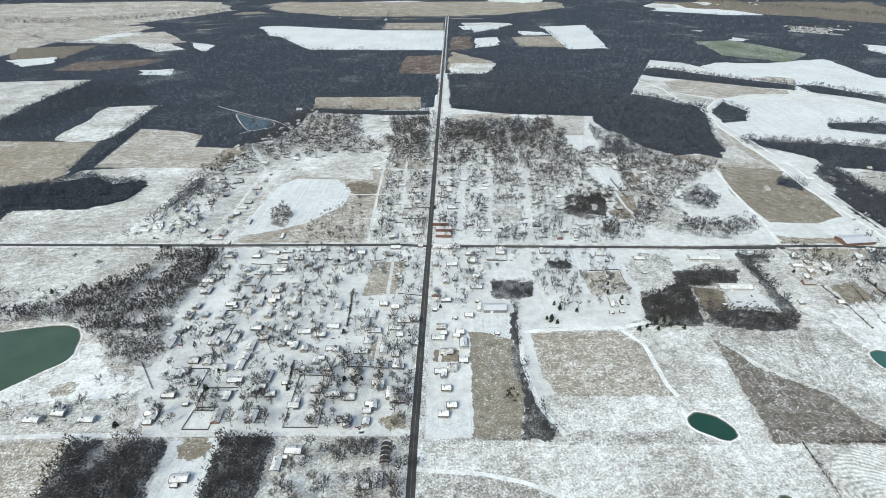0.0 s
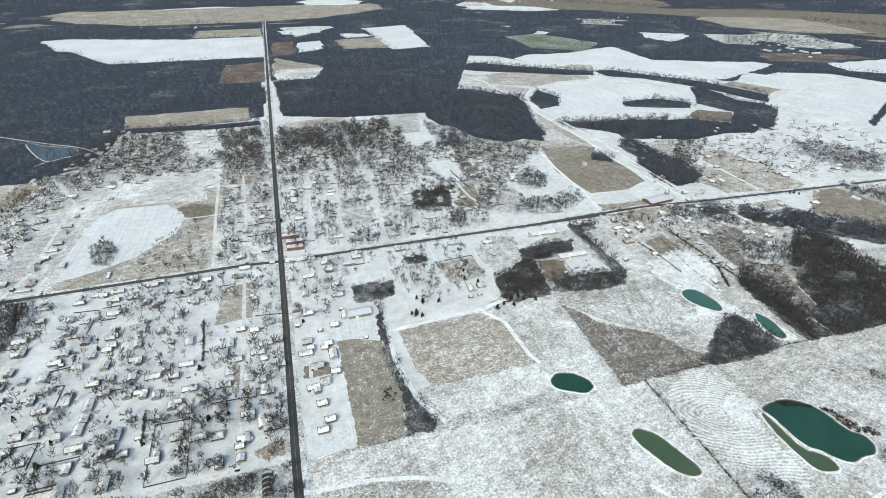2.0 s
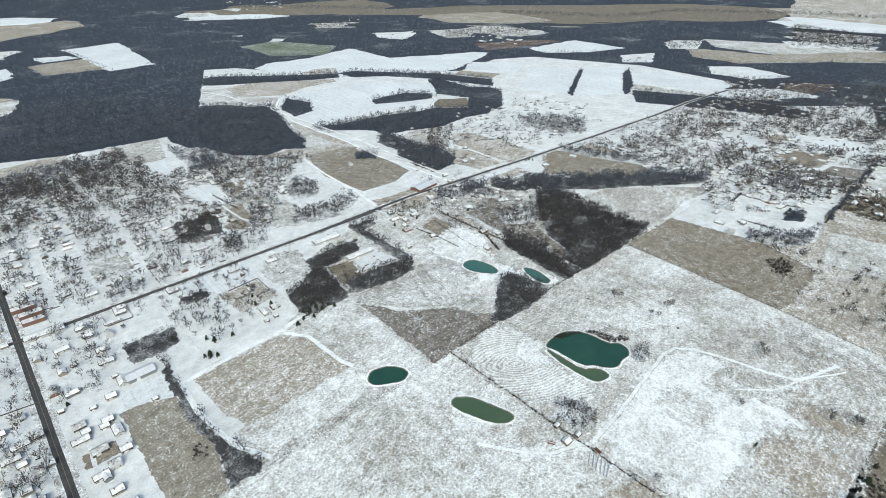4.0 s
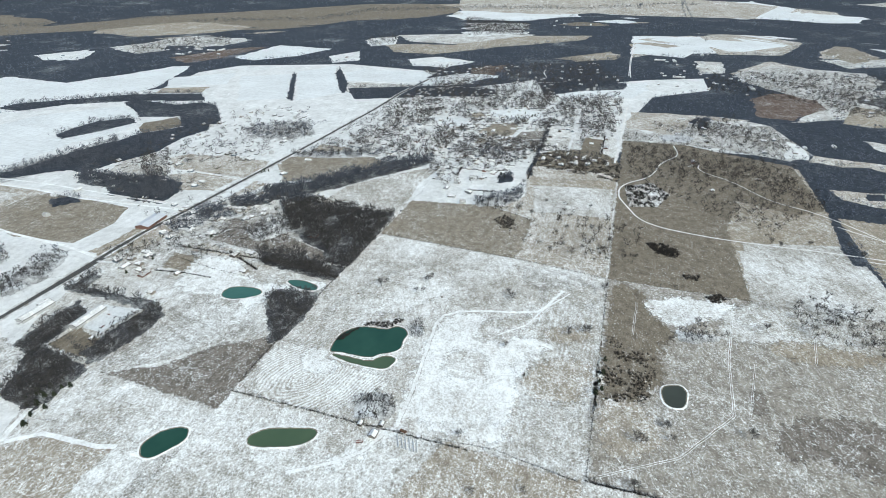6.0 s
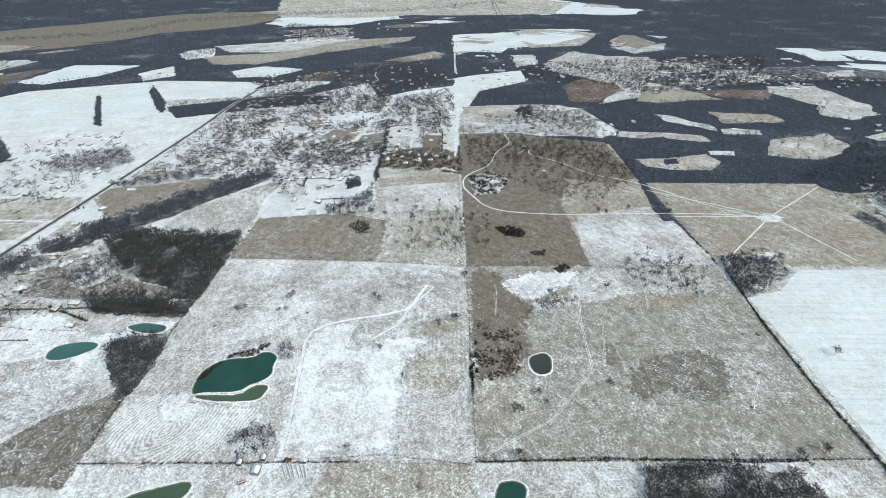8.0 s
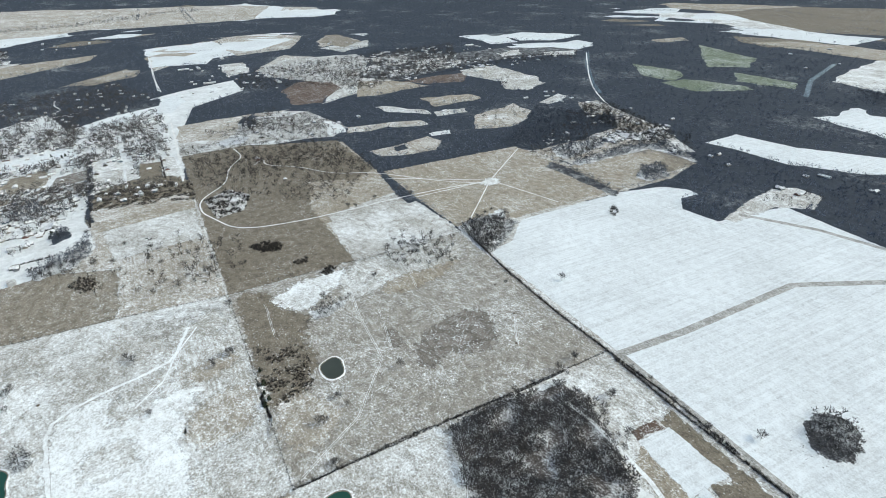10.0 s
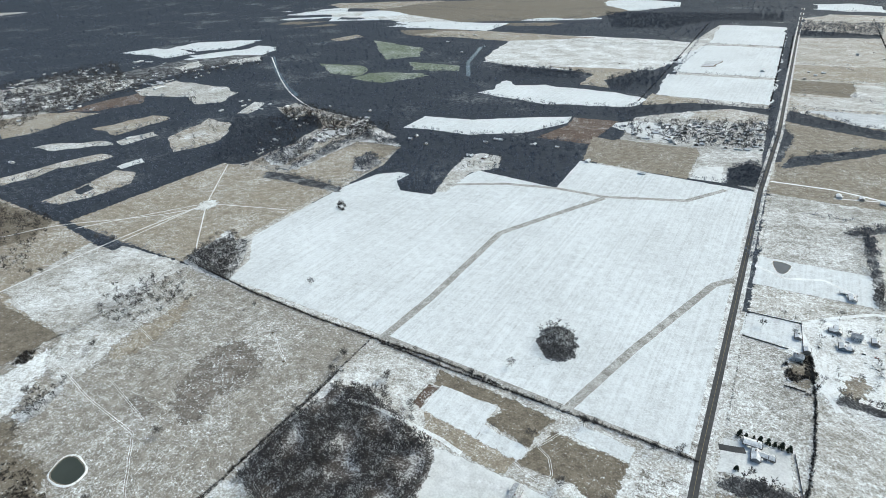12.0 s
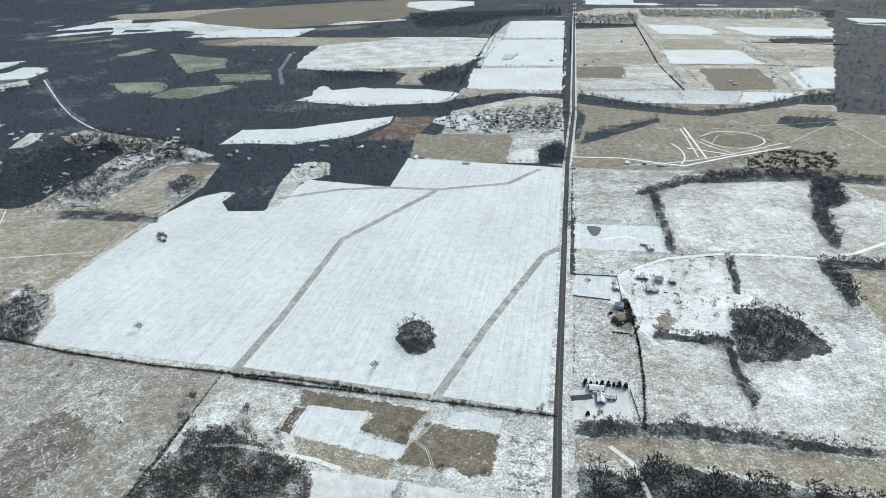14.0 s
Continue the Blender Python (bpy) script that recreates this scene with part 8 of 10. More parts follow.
ribbon("farm_track", [(-56, -859), (-98, -838), (-146, -859), (-181, -836)], 5, GROUND["track"], "snow-packed farm track across the pasture", "track")
ruts([(-156, -568), (-195, -544), (-230, -530), (-248, -505)], 3)
ruts([(-287, -818), (-330, -772), (-374, -718), (-406, -669)], 3)
ribbon("gravel_lane", [(-342, -1489), (-344, -1400), (-345, -1271)], 4, GROUND["lane"], "pale snow-covered gravel lane", "lane")
ribbon("gravel_lane", [(-343, -1430), (-390, -1347), (-429, -1308)], 4, GROUND["lane"], "pale snow-covered gravel lane", "lane")
ribbon("gravel_lane", [(-381, -1428), (-431, -1481), (-506, -1471), (-537, -1405), (-472, -1342), (-409, -1350), (-377, -1405)], 4, GROUND["lane"], "pale snow-covered gravel lane", "lane")
ribbon("gravel_lane", [(-171, -1197), (-304, -1235), (-441, -1310), (-564, -1398)], 4, GROUND["lane"], "pale snow-covered gravel lane", "lane")
ribbon("gravel_lane", [(-300, -1363), (-317, -1314), (-314, -1258), (-298, -1221)], 4, GROUND["lane"], "pale snow-covered gravel lane", "lane")
ribbon("farm_track", [(860, 1742), (797, 1650), (757, 1462), (764, 1188), (755, 1052), (773, 784)], 6, GROUND["track"], "snow-filled farm track across the pasture", "track")
ribbon("farm_track", [(708, 2040), (746, 1913), (760, 1748), (802, 1632)], 6, GROUND["track"], "snow-filled farm track across the pasture", "track")
ribbon("farm_track", [(611, 1159), (594, 1033), (587, 898), (573, 808)], 6, GROUND["track"], "snow-filled farm track across the pasture", "track")
ribbon("farm_track", [(1511, 1250), (1525, 1112), (1478, 925)], 6, GROUND["track"], "snow-filled farm track across the pasture", "track")
ribbon("farm_track", [(552, 145), (542, 124), (553, 89), (573, 59), (560, 32)], 3.5, GROUND["track"], "snow-filled farm track across the pasture", "track")
ribbon("farm_track", [(569, 107), (602, 74), (648, 56), (697, 25)], 2.2, GROUND["track"], "snow-filled farm track across the pasture", "track")
ribbon("farm_track", [(480, 75), (446, 75), (412, 69)], 1.6, GROUND["track"], "snow-filled farm track across the pasture", "track")
ribbon("gravel_lane", [(-718, 1670), (-586, 1573), (-481, 1510), (-418, 1423)], 4, GROUND["lane"], "pale snow-covered gravel lane", "lane")
ribbon("gravel_lane", [(-560, 1399), (-534, 1429), (-497, 1471)], 3, GROUND["lane"], "pale snow-covered gravel lane", "lane")

# ---------------------------------------------------------------- ponds
# the twin basin in the pasture is parted by a ridge of ice
pond("green", [(-655, 485), (-646, 544), (-595, 556), (-557, 567), (-515, 574), (-487, 559), (-477, 529), (-470, 506), (-493, 482), (-511, 459), (-530, 440), (-568, 431)])
pond("teal", [(268, 420), (278, 426), (299, 418), (308, 403), (308, 392), (294, 386), (279, 395), (266, 403), (263, 413)])
pond("olive", [(314, 323), (323, 322), (335, 310), (345, 278), (350, 258), (338, 256), (325, 267), (315, 292), (309, 313)])
pond("teal", [(470, 309), (496, 312), (511, 309), (525, 299), (532, 286), (533, 269), (535, 252), (546, 245), (544, 233), (535, 224), (520, 226), (503, 222), (494, 229), (484, 247), (475, 252), (474, 276), (474, 298)])
pond("olive", [(466, 304), (468, 296), (467, 274), (468, 247), (477, 243), (484, 233), (484, 220), (467, 222), (459, 231), (459, 249), (459, 278)])
pond("bright", [(541, 530), (559, 530), (570, 503), (567, 474), (554, 473), (536, 498), (533, 518)])
pond("bright", [(602, 458), (611, 436), (606, 406), (596, 396), (588, 405), (591, 430)])
pond("murky", [(531, -101), (537, -112), (538, -123), (528, -127), (506, -124), (499, -114), (502, -104), (516, -99)])
pond("teal", [(342, -43), (348, -52), (348, -65), (340, -72), (318, -66), (301, -54), (306, -37)])
pond("slate", [(-79, -888), (-104, -885), (-101, -869), (-94, -849), (-85, -854), (-81, -871)])
pond("slate", [(-644, 1605), (-580, 1548), (-503, 1515), (-484, 1458), (-515, 1442), (-540, 1420), (-581, 1481)])

# ---------------------------------------------------------------- fence rows
hedge(1.6, 2.8, [(372, 385), (372, 95)])
hedge(1.5, 2.6, [(372, -25), (372, -432)])
hedge(1.8, 1.6, [(372, -25), (757, -27)])
hedge(4, 1.5, [(-30, 386), (372, 385), (757, 387)])
hedge(1.8, 1.8, [(794, 378), (778, 124), (759, -26)])
hedge(3, 1.5, [(757, -27), (757, -232)])
hedge(2.2, 2.2, [(374, 177), (381, 68), (368, -17)])
hedge(1.3, 4.2, [(737, -444), (607, -432), (473, -428), (356, -431), (274, -434), (186, -431)])
hedge(1.3, 4.2, [(359, -428), (255, -426), (151, -428), (47, -428), (-31, -428)])
hedge(1.8, 3.5, [(371, -29), (375, -145), (373, -211), (369, -304), (370, -360)])
hedge(5, 2, [(756, -231), (769, -438), (933, -434)])
hedge(1.3, 4, [(-128, -652), (-132, -577), (-130, -495), (-123, -426)])
hedge(5, 2, [(-54, -731), (-50, -481)])
hedge(3, 2.5, [(615, 690), (598, 588), (594, 514)])
hedge(3, 6, [(-459, -4033), (-419, -2769), (-405, -2319), (-427, -1911)])
hedge(4, 5, [(-458, -2322), (-792, -2330), (-993, -2301)])
hedge(4, 5, [(349, -3595), (330, -2336), (327, -1773)])
hedge(3, 5, [(944, -2099), (561, -2082)])
hedge(4, 6, [(-77, -3307), (-68, -2478)])
hedge(5, 6, [(-46, -3307), (-34, -1841)])
hedge(4, 4, [(-309, -821), (-288, -766), (-288, -705)])
hedge(3, 7, [(-868, -2857), (-1267, -2792)])
hedge(3, 4, [(356, 1091), (364, 991)])
hedge(1.6, 4, [(-140, 659), (-137, 617), (-135, 574)])
hedge(2, 5, [(-398, 774), (-380, 704)])
hedge(2.5, 5, [(-190, 504), (-187, 465)])
hedge(1.8, 3.5, [(567, 678), (574, 625), (574, 576)])
hedge(1.8, 4, [(646, 693), (649, 543), (650, 437), (633, 386)])
hedge(2.5, 3, [(372, 386), (560, 387), (900, 378)])
hedge(2, 5, [(652, 596), (617, 519)])
belt(12, 9, [(1022, -810), (905, -816), (761, -817)])
belt(12, 9, [(909, -821), (891, -929), (865, -1096)])
belt(12, 9, [(747, -825), (740, -880), (742, -991), (736, -1028)])
belt(12, 9, [(-53, -2576), (-176, -2562)])
belt(12, 9, [(307, -2244), (264, -2951)])
belt(12, 9, [(-269, -2290), (-254, -2068)])
belt(12, 9, [(-490, -2266), (-495, -1925)])
belt(12, 9, [(-462, -3810), (-460, -2643), (-437, -1932)])
belt(12, 9, [(-729, -2325), (-756, -2160), (-788, -1946)])
belt(12, 9, [(-49, -2068), (-43, -1753)])
belt(12, 9, [(-799, -2676), (-813, -2355)])
belt(14, 12, [(4683, -59), (5198, -72)])
belt(14, 12, [(4465, -383), (5430, -396)])
belt(12, 12, [(4695, 1046), (4946, 393), (5294, -40)])
belt(12, 12, [(4788, 375), (4884, -53), (5036, -392)])
belt(12, 12, [(2858, 2510), (3086, 2223), (3243, 2058)])
belt(12, 12, [(2549, 3820), (3108, 3510), (3719, 3124)])
belt(12, 12, [(3934, 2086), (4108, 1884), (4519, 1580)])
belt(14, 14, [(5404, -413), (4384, -424)])
belt(14, 14, [(5398, -96), (4504, -44)])
belt(12, 12, [(5280, 784), (5267, 371), (4950, -53)])
belt(12, 12, [(4787, 1422), (4816, 1057), (4912, 745), (4799, 276)])
belt(12, 12, [(4948, 239), (4894, -51), (4776, -471)])
belt(12, 12, [(5501, 1591), (5481, 1207), (5581, 730)])
belt(20, 12, [(5230, 1385), (5278, 1172), (5197, 854), (4964, 751)])
belt(10, 10, [(3696, -431), (3287, -423)])
belt(12, 11, [(3274, -204), (3277, -358)])
belt(16, 12, [(2121, -3025), (1982, -3209), (1635, -3317), (1328, -3463)])
belt(14, 12, [(2680, -3411), (2455, -3648), (2058, -3711)])
belt(14, 12, [(3153, -3033), (2922, -3411), (2680, -3411)])
belt(14, 12, [(2080, -4192), (1668, -4300), (1330, -4542)])
belt(14, 12, [(536, -4229), (273, -4565), (240, -4866)])
belt(24, 12, [(1309, -3417), (1166, -3595), (1108, -3840)])
belt(14, 11, [(-77, -2268), (-421, -2288)])
belt(14, 11, [(-243, -2062), (-409, -1910), (-394, -1643)])
belt(14, 11, [(-465, -3033), (-891, -3038), (-1328, -2945)])
belt(12, 11, [(-464, -2654), (-792, -2639), (-1102, -2650), (-1458, -2565)])
belt(12, 11, [(-862, -2253), (-814, -1906)])
belt(12, 10, [(-792, -2639), (-792, -2330), (-763, -1924)])
belt(12, 11, [(-80, -1852), (-406, -1894), (-811, -1899), (-1137, -1926)])
belt(14, 11, [(334, -3544), (294, -2246), (316, -1883)])
belt(14, 11, [(272, -2915), (-59, -2921)])
belt(14, 11, [(303, -2224), (-55, -2266)])
belt(18, 12, [(1059, -2134), (850, -2105), (391, -2134)])
belt(14, 11, [(-113, -1378), (-206, -1483), (-356, -1499), (-520, -1497)])
belt(14, 11, [(-12, 2641), (-19, 3285), (-33, 3778)])
belt(14, 11, [(-430, 3282), (-16, 3286)])
belt(14, 12, [(308, 3044), (348, 2735), (561, 2706)])
belt(12, 11, [(125, 2968), (121, 2672)])
belt(12, 11, [(-436, 1788), (-89, 1791)])
belt(14, 11, [(-657, 2636), (-243, 2610), (-15, 2641)])
belt(16, 12, [(-2588, 3294), (-2027, 2879), (-1749, 2847), (-1659, 3145)])
belt(14, 12, [(-415, 4152), (-370, 3327)])
belt(14, 12, [(582, 2676), (562, 3427), (836, 3526)])
belt(16, 12, [(1502, 4008), (1969, 3775), (2325, 3828)])
belt(24, 13, [(-3035, 3624), (-2607, 3620), (-2122, 3336), (-1796, 3485)])
belt(30, 13, [(-2233, 3055), (-1758, 2626), (-1496, 2688), (-1215, 2602)])
belt(24, 13, [(-2731, 4051), (-2148, 4063), (-1633, 4287)])
belt(30, 13, [(-805, 4303), (-131, 4103), (452, 4381), (892, 4477)])
belt(24, 13, [(-1408, 4366), (-776, 4140), (-48, 3778)])
belt(40, 13, [(2821, -3592), (2392, -3866), (1876, -3793), (1483, -3847), (1035, -4200)])
belt(30, 13, [(1742, -3152), (1754, -3552), (1388, -3435), (1122, -3669)])
belt(30, 13, [(2313, 4117), (2488, 3734), (2782, 3504), (3127, 3291)])
belt(24, 13, [(3541, 2867), (3619, 2295), (3673, 1856)])
belt(24, 13, [(4575, 1322), (4806, 774), (5143, 297)])
belt(24, 13, [(4266, 1958), (4250, 1481), (4684, 1356)])

belt(34, 12, [(786, 2222), (870, 2139), (965, 2087), (1080, 2040), (1207, 1910)])
belt(26, 12, [(1190, 1886), (1261, 1836), (1371, 1798), (1434, 1651)])
belt(20, 12, [(883, 2449), (915, 2272), (1040, 2326)])
belt(22, 12, [(1074, 1505), (1162, 1463), (1275, 1386)])
belt(40, 12, [(883, 1741), (893, 1638), (881, 1564)])
belt(22, 12, [(1098, 1001), (1143, 956), (1324, 990)])
belt(20, 12, [(1188, 911), (1349, 861), (1421, 824)])
belt(12, 12, [(1806, 1787), (1940, 1689)])
belt(26, 12, [(2023, 677), (2023, 546), (2013, 441)])
belt(8, 11, [(-79, -1090), (-178, -1088), (-247, -1116)])
belt(16, 11, [(1044, -2855), (677, -2746), (412, -2869)])
belt(12, 11, [(-200, -2577), (-362, -2388), (-458, -2334)])
belt(16, 11, [(-434, -2310), (-435, -1917)])
belt(10, 11, [(-67, -2116), (-289, -2081)])
belt(12, 11, [(-93, -1883), (-251, -1875)])
belt(8, 11, [(-858, -3002), (-861, -2523), (-879, -2220)])
belt(14, 11, [(-923, -2975), (-1247, -2882)])
belt(16, 11, [(729, -3237), (397, -3192), (344, -3587)])

# ---------------------------------------------------------------- houses
houses("ranch", [(2677, -1225, 85), (2461, -1309, 0), (2285, -1087, 5), (2620, -1351, 90), (2373, -1246, 90), (2351, -1101, 5), (2203, -1074, 90), (2501, -1145, 85), (2591, -1051, 85), (2591, -1317, 90), (1003, -1256, 0), (992, -1028, 90), (998, -1165, 90), (2418, -416, 85), (2467, -437, 90), (2342, -503, 0), (2508, -343, 90), (2763, -344, 85), (2529, -254, 5)])
houses("ranch", [(2295, -247, 85), (2627, 2223, 5), (2353, 1944, 90), (2590, 2150, 0), (2921, -1025, 0), (3074, -941, 0), (-821, 4037, 5), (-683, 3998, 90), (2570, -994, 0), (1991, -919, 0), (2087, -852, 90), (2134, -1014, 0), (2295, -944, 5), (2236, -1033, 90), (3831, 312, 90), (2246, 4386, 5), (2326, 4444, 0), (2281, 4574, 0)])
houses("cottage", [(2590, -1286, 90), (2693, -1191, 85), (2058, -1203, 0), (2008, -1284, 0), (2338, -1282, 90), (2431, -1254, 0), (2325, -1113, 85), (2427, -1076, 85), (2048, -1327, 90), (1189, -1151, 85), (1042, -1319, 85), (916, -1152, 85), (974, -1028, 0), (2198, -314, 85), (2429, -481, 85), (2405, -330, 5), (2612, -349, 5), (2989, -389, 0), (2673, -233, 90)])
houses("cottage", [(2343, 2023, 85), (2336, 2108, 85), (2417, 2241, 85), (2544, 2245, 90), (3131, -974, 90), (3046, -1075, 5), (-690, 4055, 85), (-711, 3803, 85), (2424, -1108, 90), (2075, -948, 85), (2146, -1037, 5), (1983, -946, 90), (1899, -938, 5), (2362, -1073, 90), (3954, 397, 0), (2013, 4742, 90), (2097, 4437, 90), (2112, 4845, 90)])
houses("ell", [(2496, -1041, 5), (2133, -966, 90), (2507, -1556, 85), (2441, -1306, 0), (2540, -1117, 0), (2395, -1564, 0), (2490, -1562, 90), (2306, -948, 0), (2082, -1044, 85), (1181, -1213, 0), (982, -1225, 90), (1036, -1107, 85), (2458, -390, 5), (2300, -352, 90), (2388, -445, 85), (2225, -208, 85), (2450, -159, 5), (2400, -170, 90), (2732, -190, 5)])
houses("ell", [(2472, 2237, 85), (2506, 2347, 85), (2596, 2153, 5), (2357, 2124, 0), (3096, -952, 90), (-854, 3955, 85), (-532, 4094, 5), (2161, -800, 5), (2575, -1047, 5), (2443, -1020, 90), (2008, -930, 5), (2504, -963, 85), (2576, -1028, 90), (3896, 469, 90), (4003, 417, 90), (1985, 4334, 90), (2359, 4568, 0), (2089, 4673, 90)])
houses("long_barn", [(2045, -1298, 0), (2062, -1259, 5), (2188, -1205, 90), (2175, -1372, 0), (2560, -1543, 85), (2549, -1276, 5), (2626, -1092, 90), (1971, -1241, 90), (2102, -1167, 90), (991, -1033, 5), (970, -1177, 5), (995, -1207, 85), (2383, -454, 0), (2258, -467, 5), (2449, -501, 0), (2394, -224, 85), (2767, -226, 5), (2771, -163, 90), (2975, -360, 0)])
houses("long_barn", [(2292, 2128, 85), (2461, 2011, 0), (2436, 2055, 85), (2447, 2145, 85), (2841, -998, 0), (-400, 3720, 90), (-732, 4140, 85), (2219, -893, 0), (2068, -1020, 0), (2362, -1048, 90), (2286, -903, 85), (2488, -1035, 85), (2076, -897, 85), (4001, 239, 5), (4124, 485, 5), (2052, 4766, 90), (2311, 4545, 5), (2251, 4302, 85)])
houses("garage", [(2439, -1441, 5), (2450, -1470, 5), (2542, -1332, 85), (2028, -1268, 0), (2349, -968, 90), (2435, -1356, 85), (2183, -1294, 85), (2003, -1174, 85), (2590, -1221, 85), (1247, -1240, 90), (1192, -1309, 0), (1024, -1243, 85), (2226, -381, 0), (2148, -435, 85), (2218, -322, 0), (2449, -232, 85), (2690, -303, 90), (2511, -310, 5)])
houses("garage", [(2236, -143, 0), (2457, 2132, 5), (2663, 2171, 5), (2436, 2034, 85), (2812, -996, 5), (3067, -1048, 90), (-538, 3725, 90), (-432, 4046, 5), (2162, -873, 0), (2110, -1036, 0), (2060, -875, 5), (2080, -990, 85), (2272, -1162, 0), (2372, -1118, 5), (3976, 285, 0), (3850, 398, 90), (2326, 4575, 0), (2302, 4661, 85)])
houses("long_barn", [(385, 1204, 4), (394, 1179, 88), (438, 1201, 0), (341, -2393, 90), (320, -2420, 4), (10, -2392, 88)])
houses("ranch", [(449, 1151, 90), (488, 1118, 4), (605, 1188, 88), (-159, 1146, 0), (-216, 1463, 90), (-192, 1427, 4), (-396, 1601, 88), (-455, 1632, 0), (125, 1293, 90), (172, 1401, 4), (749, 1113, 88), (788, 1094, 0), (576, -1102, 0), (535, -1109, 90), (560, -1240, 4)])
houses("cottage", [(250, 1294, 0), (313, 1312, 90), (775, -1171, 88), (776, -1145, 0), (717, -1127, 90), (584, -1205, 4), (853, -1102, 88), (836, -1093, 0), (-122, -2294, 90), (-157, -2365, 4), (-395, -2778, 88), (-426, -2737, 0), (-761, -2119, 0), (-424, -2117, 90), (-883, -3004, 4)])
houses("ranch", [(-357, 754, 182), (-292, 769, 183), (-364, 680, 3), (-266, 771, 183), (-220, 775, 2), (-212, 783, -2), (-87, 786, -1), (-59, 585, 183), (-69, 569, 0), (-96, 563, 1), (-153, 572, -3), (-250, 469, 0), (-108, 521, 178), (90, 782, 178), (44, 668, -2), (255, 767, 178), (314, 753, -3), (440, 763, -2), (-318, 661, 88), (-314, 595, 89), (-358, 541, 268), (-217, 663, 88), (-213, 568, 90), (-110, 578, 267)])
houses("ranch", [(-251, 530, 270), (-357, 533, 88), (-213, 475, 267), (-212, 413, 269), (-102, 543, 91), (48, 616, 267), (239, 627, 269), (-66, 334, 272), (-169, 352, 91), (-156, 369, -2), (-450, 407, 177), (-391, 408, 180), (-258, 335, 183), (-397, 937, 2), (-498, 843, 87), (-477, 865, 271), (-367, 878, 93), (-331, 1297, 90), (-98, 1050, 1), (35, 1082, 2), (44, 994, 2), (9, 941, 2), (82, 1051, -2), (124, 994, 268)])
houses("ranch", [(141, 942, 91), (255, 1149, 270), (70, 848, 181), (123, 871, 270), (199, 894, 87), (228, 829, 269), (129, 1345, 182), (197, 1302, 93), (479, 1025, 2), (62, 1148, 273), (699, 675, 181), (560, 733, -2), (443, 1193, 88), (609, 735, 87), (660, 562, 267), (1103, 706, 92), (1035, 326, 178), (993, 302, 272), (1475, 518, 93), (1351, 641, 1), (1317, 530, 93), (1281, 456, 268), (1213, 478, 268), (1525, 360, 267)])
houses("ranch", [(1319, 344, 89), (1353, 260, 177), (1508, 272, 91), (1608, 433, 92), (1472, 120, 88), (1568, 29, 270), (1394, 136, -3), (1703, 214, 183), (1743, 182, -3), (1717, 106, 0), (1661, -222, 91), (1678, -356, 91), (1589, -555, 1), (-179, -820, 92), (311, -1187, 87), (184, -1165, 178), (-180, -1210, 93), (-253, -1205, -2), (1559, 563, 273), (1473, 324, 1), (1371, 310, 2), (1623, 221, 181), (1721, -347, 179), (1733, -280, -1)])
houses("ranch", [(1707, -326, 273), (2250, -560, 0), (2326, -629, 177), (2764, -316, -2), (2316, -344, -2), (2199, -101, 183), (2221, -1178, -2), (1324, -1247, 93), (1133, -1130, 3), (71, -1568, 0), (1462, -2555, -3), (-1035, -2648, 88), (-260, 713, -2), (-174, 682, 93), (-154, 617, 89), (-189, 560, 3), (-145, 526, -2), (-295, 503, 93), (-253, 494, 269), (-130, 448, 2), (-103, 597, 270), (-80, 526, 90), (8, 732, 3), (22, 538, 270)])
houses("ranch", [(-11, 549, 179), (-75, -476, 182), (2280, -1193, 181), (2160, -1300, 2), (2136, -1402, -1), (2098, -891, 267), (2041, -1695, 269), (2578, -579, 177), (2453, 2512, 180), (2522, 2487, 92), (3629, 787, 2), (1218, -1254, 1), (1487, -1121, 89), (1497, -810, 270), (1740, -405, 90), (1733, 533, 89), (1808, 324, 273), (1715, 292, -3), (1644, 341, 269), (1620, 483, 180), (1733, 30, -3), (425, 1234, 271), (843, 1095, 272), (832, 1033, -1)])
houses("ranch", [(1351, 549, 89), (1215, 505, 270)])
houses("cottage", [(-353, 722, 180), (-253, 655, 178), (-238, 547, 180), (-284, 766, -3), (-265, 748, 177), (-248, 637, 183), (-210, 542, 177), (-43, 588, 179), (-165, 554, 181), (45, 696, 0), (40, 741, 2), (-250, 658, 1), (-252, 630, -3), (-314, 713, 93), (-357, 591, 269), (-221, 730, 271), (-217, 630, 273), (-251, 509, 267), (-213, 536, 273), (-248, 596, 267), (-354, 688, 267), (-310, 682, 89), (-3, 419, 179), (21, 506, 0)])
houses("cottage", [(6, 432, 183), (0, 458, 180), (18, 561, -2), (-350, 1144, 89), (-407, 900, 89), (-385, 1341, 93), (-299, 1277, 92), (-350, 1256, 0), (-208, 1463, 182), (-58, 966, 0), (-131, 1299, 273), (-290, 1388, 92), (4, 1021, 3), (153, 995, 270), (182, 1083, 93), (202, 1052, 1), (235, 1185, 1), (43, 1439, -3), (605, 535, 268), (573, 716, 87), (583, 742, 93), (558, 699, 268), (933, 728, 92), (1153, 764, 268)])
houses("cottage", [(1147, 249, 92), (1610, 674, 2), (1499, 561, 0), (1536, 502, 90), (1512, 460, 267), (1253, 661, 271), (1669, 486, 2), (1631, 512, -1), (1487, 11, 3), (1431, 47, 88), (1661, 24, 92), (1670, -289, -1), (-198, -720, 87), (571, -1238, 3), (840, -1104, 1), (-217, -1214, 90), (1646, 396, -3), (1427, 266, -1), (1229, 359, 2), (1479, 73, 3), (1511, 35, 177), (1613, 150, 92), (1619, 99, 90), (1738, -324, 89)])
